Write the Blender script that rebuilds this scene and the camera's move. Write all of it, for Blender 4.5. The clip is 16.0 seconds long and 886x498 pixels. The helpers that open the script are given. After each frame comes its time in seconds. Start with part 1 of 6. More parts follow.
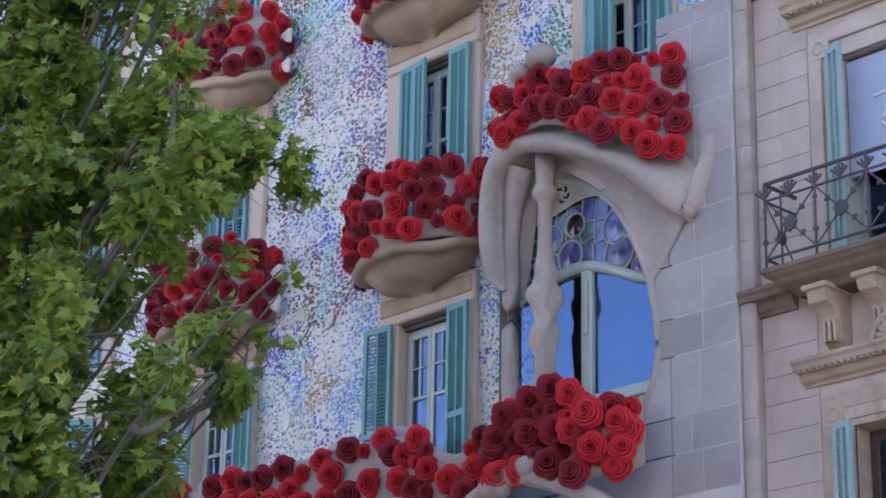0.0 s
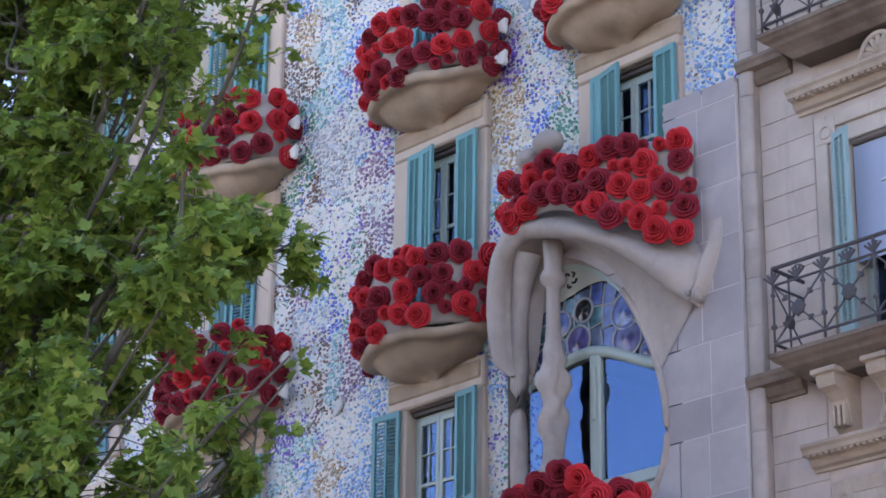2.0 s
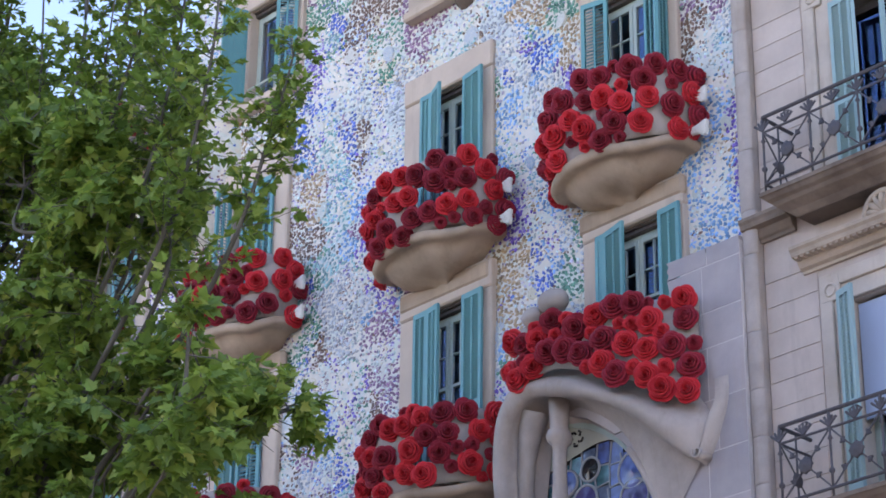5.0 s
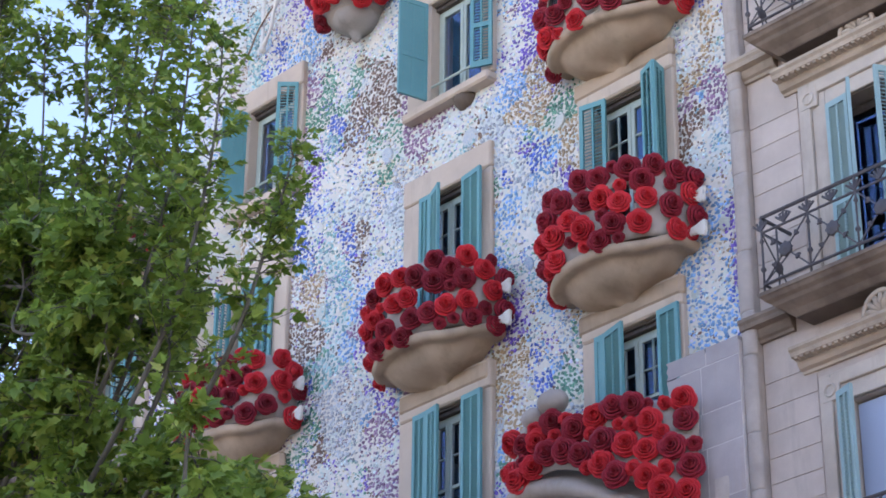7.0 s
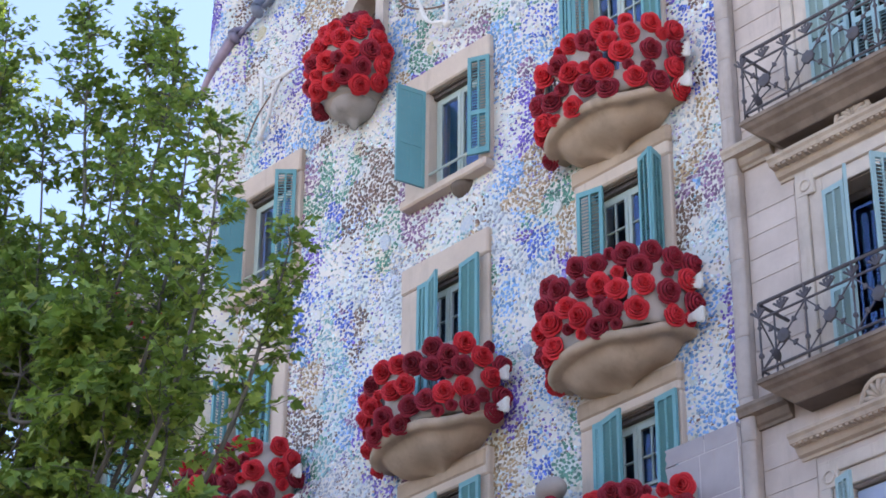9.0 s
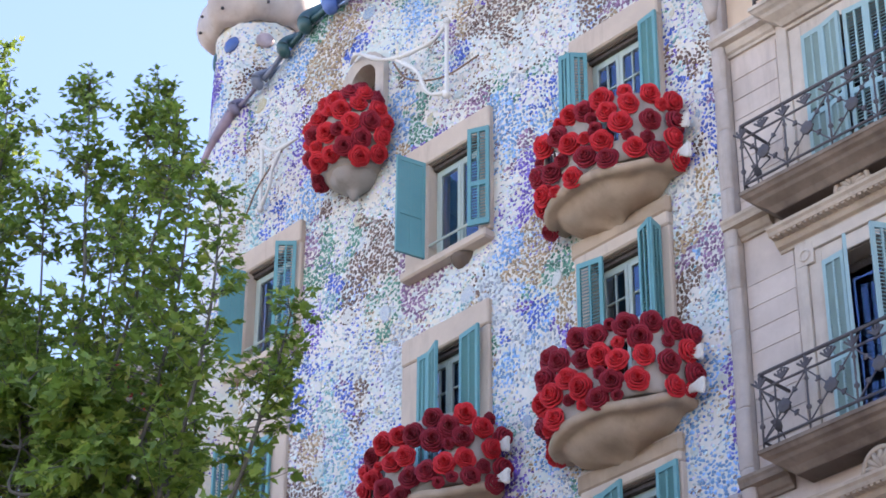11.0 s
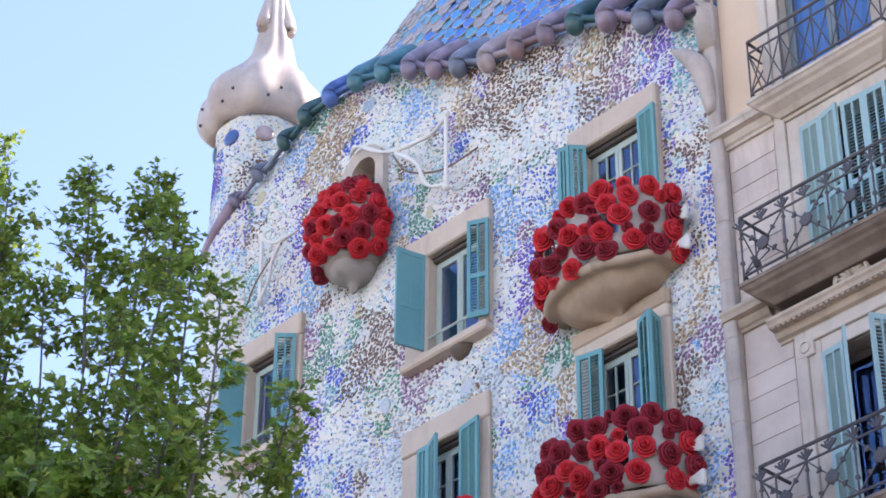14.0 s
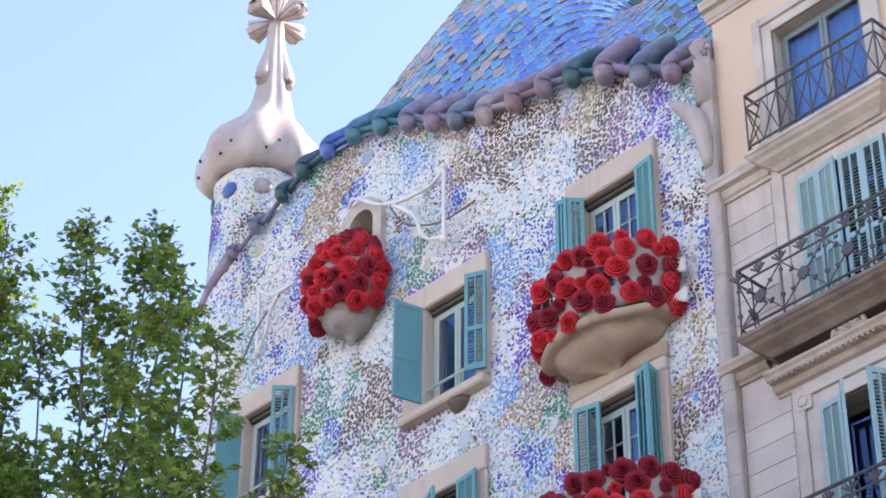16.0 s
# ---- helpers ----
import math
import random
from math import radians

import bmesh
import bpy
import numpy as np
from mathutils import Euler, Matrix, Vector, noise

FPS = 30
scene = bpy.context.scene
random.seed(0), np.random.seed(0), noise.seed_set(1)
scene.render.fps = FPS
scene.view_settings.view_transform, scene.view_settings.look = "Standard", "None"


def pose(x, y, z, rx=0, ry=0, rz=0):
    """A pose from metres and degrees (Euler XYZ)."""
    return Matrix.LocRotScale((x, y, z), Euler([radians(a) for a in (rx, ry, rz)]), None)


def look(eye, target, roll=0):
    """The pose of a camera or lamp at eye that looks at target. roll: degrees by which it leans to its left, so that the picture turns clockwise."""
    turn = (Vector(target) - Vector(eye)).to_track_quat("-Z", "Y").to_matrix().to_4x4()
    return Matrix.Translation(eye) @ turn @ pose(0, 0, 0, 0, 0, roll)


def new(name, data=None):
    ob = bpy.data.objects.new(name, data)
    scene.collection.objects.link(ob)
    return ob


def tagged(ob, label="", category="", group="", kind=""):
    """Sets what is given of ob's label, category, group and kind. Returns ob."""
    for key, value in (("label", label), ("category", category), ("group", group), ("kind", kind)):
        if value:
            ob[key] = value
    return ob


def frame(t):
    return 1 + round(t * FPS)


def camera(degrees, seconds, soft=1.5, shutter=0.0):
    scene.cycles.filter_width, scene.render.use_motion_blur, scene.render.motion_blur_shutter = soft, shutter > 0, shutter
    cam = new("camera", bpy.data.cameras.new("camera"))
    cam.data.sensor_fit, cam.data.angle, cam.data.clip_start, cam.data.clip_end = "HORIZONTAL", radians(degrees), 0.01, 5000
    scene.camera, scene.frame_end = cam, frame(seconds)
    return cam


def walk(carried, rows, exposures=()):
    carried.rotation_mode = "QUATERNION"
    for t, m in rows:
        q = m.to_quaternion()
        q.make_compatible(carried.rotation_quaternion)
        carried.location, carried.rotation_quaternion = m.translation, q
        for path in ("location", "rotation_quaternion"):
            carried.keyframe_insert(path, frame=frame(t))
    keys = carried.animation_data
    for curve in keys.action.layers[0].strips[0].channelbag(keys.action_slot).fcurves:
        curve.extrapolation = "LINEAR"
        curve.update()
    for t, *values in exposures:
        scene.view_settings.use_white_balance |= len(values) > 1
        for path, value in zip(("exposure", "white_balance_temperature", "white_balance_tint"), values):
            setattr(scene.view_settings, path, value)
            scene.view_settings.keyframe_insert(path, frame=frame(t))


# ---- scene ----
cam = camera(21.47, 16.0, soft=1.7)
# a tripod tilt: seconds, yaw, pitch, roll in degrees
ROWS = [
    (0.0, 46.610, 20.014, 1.082),
    (0.5, 46.669, 20.435, 1.031),
    (1.0, 46.729, 20.932, 0.987),
    (1.5, 46.795, 21.501, 0.949),
    (2.0, 46.858, 22.114, 0.915),
    (2.5, 46.918, 22.763, 0.885),
    (3.0, 46.960, 23.421, 0.858),
    (3.5, 46.999, 24.080, 0.833),
    (4.0, 47.031, 24.729, 0.809),
    (6.5, 47.080, 27.876, 0.692),
    (7.0, 47.078, 28.478, 0.667),
    (7.5, 47.070, 29.052, 0.640),
    (8.0, 47.067, 29.601, 0.613),
    (8.5, 47.051, 30.123, 0.584),
    (9.0, 47.038, 30.611, 0.555),
    (9.5, 47.036, 31.071, 0.526),
    (10.0, 47.040, 31.512, 0.497),
    (12.5, 47.101, 33.532, 0.375),
    (13.0, 47.107, 33.907, 0.361),
    (13.5, 47.087, 34.267, 0.352),
    (14.0, 47.067, 34.609, 0.351),
    (14.5, 47.052, 34.946, 0.357),
    (15.0, 47.039, 35.268, 0.373),
    (15.5, 47.024, 35.585, 0.401),
    (16.0, 47.006, 35.898, 0.440),
]
walk(cam, [(t, pose(0, -20, 1.7, 90 + pitch, 0, yaw) @ pose(0, 0, 0, 0, 0, roll)) for t, yaw, pitch, roll in ROWS],
     [(0.0, 1.93, 6850, 25), (8.0, 1.89, 6900, 25), (16.0, 1.84, 6850, 26)])

# ---- world and sun ----
SUN_EL, SUN_AZ = 42.0, 26.0
world = bpy.data.worlds.new("sky")
scene.world = world
world.use_nodes = True
wn = world.node_tree.nodes
sky = wn.new("ShaderNodeTexSky")
sky.sky_type = "NISHITA"
sky.sun_disc = False
sky.sun_elevation = radians(SUN_EL)
sky.sun_rotation = radians(SUN_AZ)
sky.air_density, sky.dust_density, sky.ozone_density = 1.0, 0.2, 2.2
world.node_tree.links.new(sky.outputs[0], wn["Background"].inputs[0])
wn["Background"].inputs[1].default_value = 0.135
sun_data = bpy.data.lights.new("sun", "SUN")
sun_data.energy, sun_data.angle, sun_data.color = 4.0, radians(0.53), (1.0, 0.95, 0.87)
sun = new("sun", sun_data)
SUN_DIR = Vector((math.sin(radians(SUN_AZ)) * math.cos(radians(SUN_EL)), math.cos(radians(SUN_AZ)) * math.cos(radians(SUN_EL)), math.sin(radians(SUN_EL))))
sun.matrix_world = look(SUN_DIR * 60, (0, 0, 0))

# ---- materials ----


def material(name, color=(0.5, 0.5, 0.5), rough=0.7, metal=0.0, spec=0.5):
    m = bpy.data.materials.new(name)
    m.use_nodes = True
    b = m.node_tree.nodes["Principled BSDF"]
    b.inputs["Base Color"].default_value = (*color, 1)
    b.inputs["Roughness"].default_value = rough
    b.inputs["Metallic"].default_value = metal
    b.inputs["Specular IOR Level"].default_value = spec
    return m, m.node_tree, b


def node(nt, kind, **values):
    n = nt.nodes.new("ShaderNode" + kind)
    for key, value in values.items():
        if key in ("noise_dimensions", "voronoi_dimensions", "feature", "data_type", "blend_type", "operation", "distance"):
            setattr(n, key, value)
        else:
            n.inputs[key.replace("_", " ")].default_value = value
    return n


def ramp(nt, source, stops):
    n = nt.nodes.new("ShaderNodeValToRGB")
    e = n.color_ramp.elements
    while len(e) < len(stops):
        e.new(0.5)
    for el, (p, c) in zip(e, stops):
        el.position = p
        el.color = (*c, 1)
    nt.links.new(source, n.inputs[0])
    return n.outputs[0]


def mixc(nt, fac, a, b, blend="MIX"):
    n = nt.nodes.new("ShaderNodeMix")
    n.data_type, n.blend_type = "RGBA", blend
    for sock, v in ((n.inputs[0], fac), (n.inputs[6], a), (n.inputs[7], b)):
        if isinstance(v, bpy.types.NodeSocket):
            nt.links.new(v, sock)
        elif isinstance(v, (int, float)):
            sock.default_value = v
        else:
            sock.default_value = (*v, 1)
    return n.outputs[2]


def math_node(nt, op, a, b=0.0):
    n = nt.nodes.new("ShaderNodeMath")
    n.operation = op
    for sock, v in ((n.inputs[0], a), (n.inputs[1], b)):
        if isinstance(v, bpy.types.NodeSocket):
            nt.links.new(v, sock)
        else:
            sock.default_value = v
    return n.outputs[0]


def object_coords(nt):
    return nt.nodes.new("ShaderNodeTexCoord").outputs["Object"]


def bump(nt, b, height, strength=0.3, distance=0.02):
    n = nt.nodes.new("ShaderNodeBump")
    n.inputs["Strength"].default_value = strength
    n.inputs["Distance"].default_value = distance
    nt.links.new(height, n.inputs["Height"])
    nt.links.new(n.outputs[0], b.inputs["Normal"])


def stony(name, light, dark, scale=3.0, rough=0.85, relief=0.25, stain=None, seed=0.0, object_random=0.0):
    """Plain mineral surface: broad tone drift, fine grain, streaky stains."""
    m, nt, b = material(name, light, rough, spec=0.25)
    at = nt.nodes.new("ShaderNodeMapping")
    at.inputs["Location"].default_value = (seed, seed * 0.7, seed * 1.3)
    nt.links.new(object_coords(nt), at.inputs[0])
    big = node(nt, "TexNoise", Scale=scale * 0.35, Detail=5.0, Roughness=0.62)
    fine = node(nt, "TexNoise", Scale=scale * 22, Detail=4.0, Roughness=0.7)
    streak = node(nt, "TexNoise", Scale=1.0, Detail=5.0, Roughness=0.65)
    long = nt.nodes.new("ShaderNodeMapping")
    long.inputs["Scale"].default_value = (3.2 * scale / 3, 3.2 * scale / 3, 0.5 * scale / 3)
    nt.links.new(at.outputs[0], long.inputs[0])
    nt.links.new(at.outputs[0], big.inputs["Vector"])
    nt.links.new(at.outputs[0], fine.inputs["Vector"])
    nt.links.new(long.outputs[0], streak.inputs["Vector"])
    c = ramp(nt, big.outputs["Fac"], [(0.36, dark), (0.62, light)])
    c = mixc(nt, math_node(nt, "MULTIPLY", fine.outputs["Fac"], 0.3), c, tuple(v * 0.72 for v in dark))
    s = stain or tuple(v * 0.62 for v in dark)
    c = mixc(nt, ramp(nt, streak.outputs["Fac"], [(0.53, (0, 0, 0)), (0.78, (0.6, 0.6, 0.6))]), c, s)
    if object_random:
        r = nt.nodes.new("ShaderNodeObjectInfo").outputs["Random"]
        c = mixc(nt, math_node(nt, "MULTIPLY", r, object_random), c, tuple(v * 0.55 for v in dark))
    nt.links.new(c, b.inputs["Base Color"])
    h = math_node(nt, "ADD", fine.outputs["Fac"], math_node(nt, "MULTIPLY", big.outputs["Fac"], 1.5))
    bump(nt, b, h, relief, 0.03)
    return m


def painted(name, color, rough=0.45, wear=(0.3, 0.3, 0.28), amount=0.35, metal=0.0):
    """Paint with faded patches and a little dirt."""
    m, nt, b = material(name, color, rough, metal)
    v = object_coords(nt)
    n1 = node(nt, "TexNoise", Scale=1.3, Detail=5.0, Roughness=0.6)
    n2 = node(nt, "TexNoise", Scale=30.0, Detail=3.0)
    for n in (n1, n2):
        nt.links.new(v, n.inputs["Vector"])
    r = nt.nodes.new("ShaderNodeObjectInfo").outputs["Random"]
    c = mixc(nt, ramp(nt, n1.outputs["Fac"], [(0.4, (0, 0, 0)), (0.75, (amount,) * 3)]), color, tuple(min(1, x * 1.45 + 0.03) for x in color))
    c = mixc(nt, ramp(nt, n2.outputs["Fac"], [(0.55, (0, 0, 0)), (0.8, (amount,) * 3)]), c, wear)
    c = mixc(nt, math_node(nt, "MULTIPLY", r, 0.3), c, tuple(x * 0.72 for x in color))
    nt.links.new(c, b.inputs["Base Color"])
    bump(nt, b, n2.outputs["Fac"], 0.12, 0.01)
    return m


def mosaic(name, seed=0.0, few=0.3):
    """Broken ceramic shards pressed into pale mortar, in drifting patches of colour."""
    m, nt, b = material(name, (0.7, 0.72, 0.74), 0.5)
    sep = nt.nodes.new("ShaderNodeSeparateXYZ")
    nt.links.new(object_coords(nt), sep.inputs[0])
    flat = nt.nodes.new("ShaderNodeCombineXYZ")
    nt.links.new(math_node(nt, "ADD", sep.outputs[0], math_node(nt, "MULTIPLY", sep.outputs[1], 0.9)), flat.inputs[0])
    nt.links.new(sep.outputs[2], flat.inputs[1])
    move = nt.nodes.new("ShaderNodeMapping")
    move.inputs["Location"].default_value = (seed, seed, 0)
    nt.links.new(flat.outputs[0], move.inputs[0])
    p = move.outputs[0]
    warp = node(nt, "TexNoise", Scale=2.2, Detail=2.0)
    nt.links.new(p, warp.inputs["Vector"])
    turned = nt.nodes.new("ShaderNodeMapping")
    turned.inputs["Rotation"].default_value = (0, 0, radians(24))
    turned.inputs["Scale"].default_value = (1.0, 1.55, 1.0)
    bent = nt.nodes.new("ShaderNodeVectorMath")
    bent.operation = "MULTIPLY_ADD"
    bent.inputs[1].default_value = (0.16, 0.16, 0)
    nt.links.new(warp.outputs["Color"], bent.inputs[0])
    nt.links.new(p, bent.inputs[2])
    nt.links.new(bent.outputs[0], turned.inputs[0])
    cells = node(nt, "TexVoronoi", voronoi_dimensions="2D", Scale=15.5, Randomness=0.95)
    edge = node(nt, "TexVoronoi", voronoi_dimensions="2D", feature="DISTANCE_TO_EDGE", Scale=15.5, Randomness=0.95)
    for n in (cells, edge):
        nt.links.new(turned.outputs[0], n.inputs["Vector"])
    pick = nt.nodes.new("ShaderNodeSeparateColor")
    nt.links.new(cells.outputs["Color"], pick.inputs[0])

    def patch(scale, off, detail=3.0):
        mp = nt.nodes.new("ShaderNodeMapping")
        mp.inputs["Location"].default_value = (off, off * 1.7, 0)
        nt.links.new(p, mp.inputs[0])
        n = node(nt, "TexNoise", noise_dimensions="2D", Scale=scale, Detail=detail, Roughness=0.6, Distortion=0.5)
        nt.links.new(mp.outputs[0], n.inputs["Vector"])
        return n.outputs["Fac"]

    # which hue a neighbourhood carries
    drift = node(nt, "TexNoise", noise_dimensions="2D", Scale=1.3, Detail=4.0, Roughness=0.65)
    nt.links.new(p, drift.inputs["Vector"])
    astray = nt.nodes.new("ShaderNodeVectorMath")
    astray.operation = "MULTIPLY_ADD"
    astray.inputs[1].default_value = (1.5, 1.5, 0)
    nt.links.new(drift.outputs["Color"], astray.inputs[0])
    nt.links.new(p, astray.inputs[2])
    speckle = nt.nodes.new("ShaderNodeVectorMath")
    speckle.operation = "MULTIPLY_ADD"
    speckle.inputs[1].default_value = (0.5, 0.5, 0)
    nt.links.new(cells.outputs["Color"], speckle.inputs[0])
    nt.links.new(astray.outputs[0], speckle.inputs[2])
    region = node(nt, "TexVoronoi", voronoi_dimensions="2D", Scale=1.3, Randomness=1.0)
    nt.links.new(speckle.outputs[0], region.inputs["Vector"])
    field = nt.nodes.new("ShaderNodeSeparateColor")
    nt.links.new(region.outputs["Color"], field.inputs[0])
    hue = ramp(nt, field.outputs[0], [
        (0.00, (0.10, 0.035, 0.36)), (0.12, (0.07, 0.19, 0.55)), (0.24, (0.19, 0.085, 0.055)), (0.40, (0.32, 0.19, 0.07)), (0.50, (0.13, 0.085, 0.48)),
        (0.60, (0.10, 0.33, 0.60)), (0.69, (0.05, 0.29, 0.20)), (0.79, (0.16, 0.05, 0.09)), (0.90, (0.12, 0.34, 0.42))])
    hue.node.color_ramp.interpolation = "CONSTANT"
    shard = mixc(nt, math_node(nt, "MULTIPLY", pick.outputs[2], 0.14), hue, (0.42, 0.43, 0.52))
    shard = mixc(nt, ramp(nt, pick.outputs[1], [(0.86, (0, 0, 0)), (0.9, (0.7, 0.7, 0.7))]), shard, (0.10, 0.075, 0.09))
    # pale pieces and mortar
    pale = ramp(nt, patch(0.9, 40.0), [(0.38, (0.55, 0.62, 0.61)), (0.46, (0.72, 0.68, 0.60)), (0.55, (0.64, 0.63, 0.58)), (0.60, (0.56, 0.66, 0.62)), (0.68, (0.68, 0.62, 0.48))])
    pale = mixc(nt, math_node(nt, "MULTIPLY", pick.outputs[2], 0.4), pale, (0.76, 0.74, 0.70))
    # share of coloured pieces, thick in patches
    share = ramp(nt, patch(0.8, 9.0, 4.0), [(0.38, (0.07,) * 3), (0.44, (0.38,) * 3), (0.48, (0.85,) * 3), (0.56, (1.2,) * 3)])
    coloured = math_node(nt, "LESS_THAN", pick.outputs[0], math_node(nt, "MULTIPLY", math_node(nt, "MULTIPLY", share, few), math_node(nt, "ADD", 0.35, math_node(nt, "MULTIPLY", field.outputs[1], 1.0))))
    size = math_node(nt, "ADD", 0.08, math_node(nt, "MULTIPLY", pick.outputs[2], 0.12))
    inside = math_node(nt, "GREATER_THAN", edge.outputs["Distance"], size)
    c = mixc(nt, math_node(nt, "MULTIPLY", coloured, inside), pale, shard)
    dirt = ramp(nt, patch(3.5, 71.0, 6.0), [(0.50, (0, 0, 0)), (0.75, (0.28,) * 3)])
    c = mixc(nt, dirt, c, (0.42, 0.42, 0.42))
    nt.links.new(c, b.inputs["Base Color"])
    nt.links.new(ramp(nt, math_node(nt, "MULTIPLY", coloured, inside), [(0.0, (0.75,) * 3), (1.0, (0.35,) * 3)]), b.inputs["Roughness"])
    h = math_node(nt, "ADD", math_node(nt, "MINIMUM", edge.outputs["Distance"], 0.14), math_node(nt, "MULTIPLY", pick.outputs[1], 0.05))
    bump(nt, b, h, 0.3, 0.06)
    return m


MOSAIC = mosaic("broken_tile_mosaic")
BEIGE = stony("sandstone_beige", (0.52, 0.395, 0.29), (0.36, 0.27, 0.195), 3.0)
SURROUND = stony("window_stone", (0.64, 0.53, 0.43), (0.54, 0.44, 0.36), 3.0, seed=4)
GREY = stony("grey_stone", (0.60, 0.55, 0.54), (0.44, 0.40, 0.41), 2.6, seed=8, object_random=0.5, stain=(0.46, 0.36, 0.28))
SHELL = stony("arch_stone", (0.57, 0.50, 0.45), (0.41, 0.355, 0.32), 3.6, seed=15, relief=0.4, stain=(0.30, 0.23, 0.17))
PARAPET = stony("parapet_grey", (0.42, 0.37, 0.33), (0.33, 0.29, 0.26), 3.0, seed=11, relief=0.1)
NEIGHBOUR = stony("neighbour_stone", (0.66, 0.565, 0.50), (0.50, 0.425, 0.375), 2.6, seed=20, object_random=0.15)
MOULDING = stony("moulding_stone", (0.58, 0.48, 0.38), (0.40, 0.32, 0.25), 3.6, seed=23)
SLAB_DARK = stony("dark_slab_stone", (0.19, 0.145, 0.115), (0.11, 0.085, 0.07), 2.5, seed=27)
WEATHERED = stony("weathered_moulding", (0.30, 0.235, 0.185), (0.16, 0.12, 0.095), 3.5, seed=29)
OCHRE = stony("ochre_render", (0.74, 0.57, 0.42), (0.66, 0.50, 0.36), 1.2, seed=31, relief=0.1)
WHITE_STONE = stony("white_trim", (0.64, 0.56, 0.48), (0.48, 0.42, 0.36), 3.4, seed=35, stain=(0.30, 0.23, 0.17))
BULB = stony("bulb_ceramic", (0.62, 0.54, 0.48), (0.48, 0.40, 0.35), 4.0, rough=0.45, seed=39, stain=(0.36, 0.27, 0.2))
BROWN_STONE = stony("brown_stone", (0.24, 0.19, 0.15), (0.14, 0.11, 0.09), 4.0, seed=43, relief=0.6)
TEAL = painted("shutter_paint", (0.10, 0.30, 0.32), 0.5)
PALE_TEAL = painted("faded_shutter_paint", (0.27, 0.42, 0.43), 0.55)
FRAME_GREEN = painted("frame_paint", (0.40, 0.48, 0.43), 0.4, amount=0.2)
WHITE_PAINT = painted("white_metal_paint", (0.72, 0.70, 0.64), 0.45, wear=(0.45, 0.36, 0.22), amount=0.5)
IRON = painted("wrought_iron", (0.075, 0.068, 0.075), 0.6, wear=(0.14, 0.11, 0.10), amount=0.4)
RUST = painted("rusty_chain", (0.22, 0.13, 0.08), 0.8)
LEAD = painted("lead_came", (0.32, 0.34, 0.36), 0.5)
CURTAIN = painted("dark_curtain", (0.02, 0.018, 0.016), 0.9)
WOOD_DARK = painted("dark_wood", (0.07, 0.05, 0.04), 0.6)


def glass(name, tint=(1, 1, 1), rough=0.0, ior=2.0):
    m, nt, b = material(name, tint, rough)
    b.inputs["Transmission Weight"].default_value = 1.0
    b.inputs["IOR"].default_value = ior
    b.inputs["Specular Tint"].default_value = (0.20, 0.42, 0.86, 1)
    n = node(nt, "TexNoise", Scale=0.7, Detail=1.0)
    nt.links.new(object_coords(nt), n.inputs["Vector"])
    bump(nt, b, n.outputs["Fac"], 0.02, 0.05)
    return m


PANE = glass("window_glass")


def coloured_glass(name, color, rough=0.18):
    m, nt, b = material(name, color, rough, spec=0.8)
    n = node(nt, "TexNoise", Scale=7.0, Detail=3.0)
    nt.links.new(object_coords(nt), n.inputs["Vector"])
    nt.links.new(ramp(nt, n.outputs["Fac"], [(0.35, tuple(v * 0.6 for v in color)), (0.7, tuple(min(1, v * 1.5) for v in color))]), b.inputs["Base Color"])
    bump(nt, b, n.outputs["Fac"], 0.15, 0.02)
    return m


def petal(name, color, deep):
    m, nt, b = material(name, color, 0.75, spec=0.25)
    b.inputs["Sheen Weight"].default_value = 0.08
    r = nt.nodes.new("ShaderNodeObjectInfo").outputs["Random"]
    n = node(nt, "TexNoise", Scale=9.0, Detail=4.0)
    nt.links.new(object_coords(nt), n.inputs["Vector"])
    c = mixc(nt, math_node(nt, "MULTIPLY", r, 0.75), color, deep)
    c = mixc(nt, ramp(nt, n.outputs["Fac"], [(0.4, (0, 0, 0)), (0.75, (0.5,) * 3)]), c, deep)
    nt.links.new(c, b.inputs["Base Color"])
    bump(nt, b, n.outputs["Fac"], 0.2, 0.02)
    return m


ROSE_RED = petal("bright_red_petals", (0.70, 0.036, 0.048), (0.52, 0.020, 0.030))
ROSE_DARK = petal("crimson_petals", (0.36, 0.022, 0.042), (0.22, 0.013, 0.026))

# ---- helpers for building ----


def thing(name, label, category, group="", kind="", at=(0, 0, 0)):
    ob = new(name)
    ob.location = at
    return tagged(ob, label, category, group, kind)


def finish(bm, name, mat, smooth=False):
    bmesh.ops.recalc_face_normals(bm, faces=bm.faces)
    me = bpy.data.meshes.new(name)
    bm.to_mesh(me)
    bm.free()
    for q in mat if isinstance(mat, (list, tuple)) else [mat]:
        me.materials.append(q)
    if smooth:
        me.polygons.foreach_set("use_smooth", [True] * len(me.polygons))
    return me


def part(name, bm, mat, parent=None, label="", smooth=False):
    """One bmesh, in world coordinates, as one mesh object under a thing or part."""
    ob = new(name, finish(bm, name, mat, smooth) if isinstance(bm, bmesh.types.BMesh) else bm)
    if parent is not None:
        ob.parent = parent
        root = parent
        off = Vector((0, 0, 0))
        while root is not None:
            off += root.location
            root = root.parent
        ob.location = -off
    if label:
        ob["label"] = label
    return ob


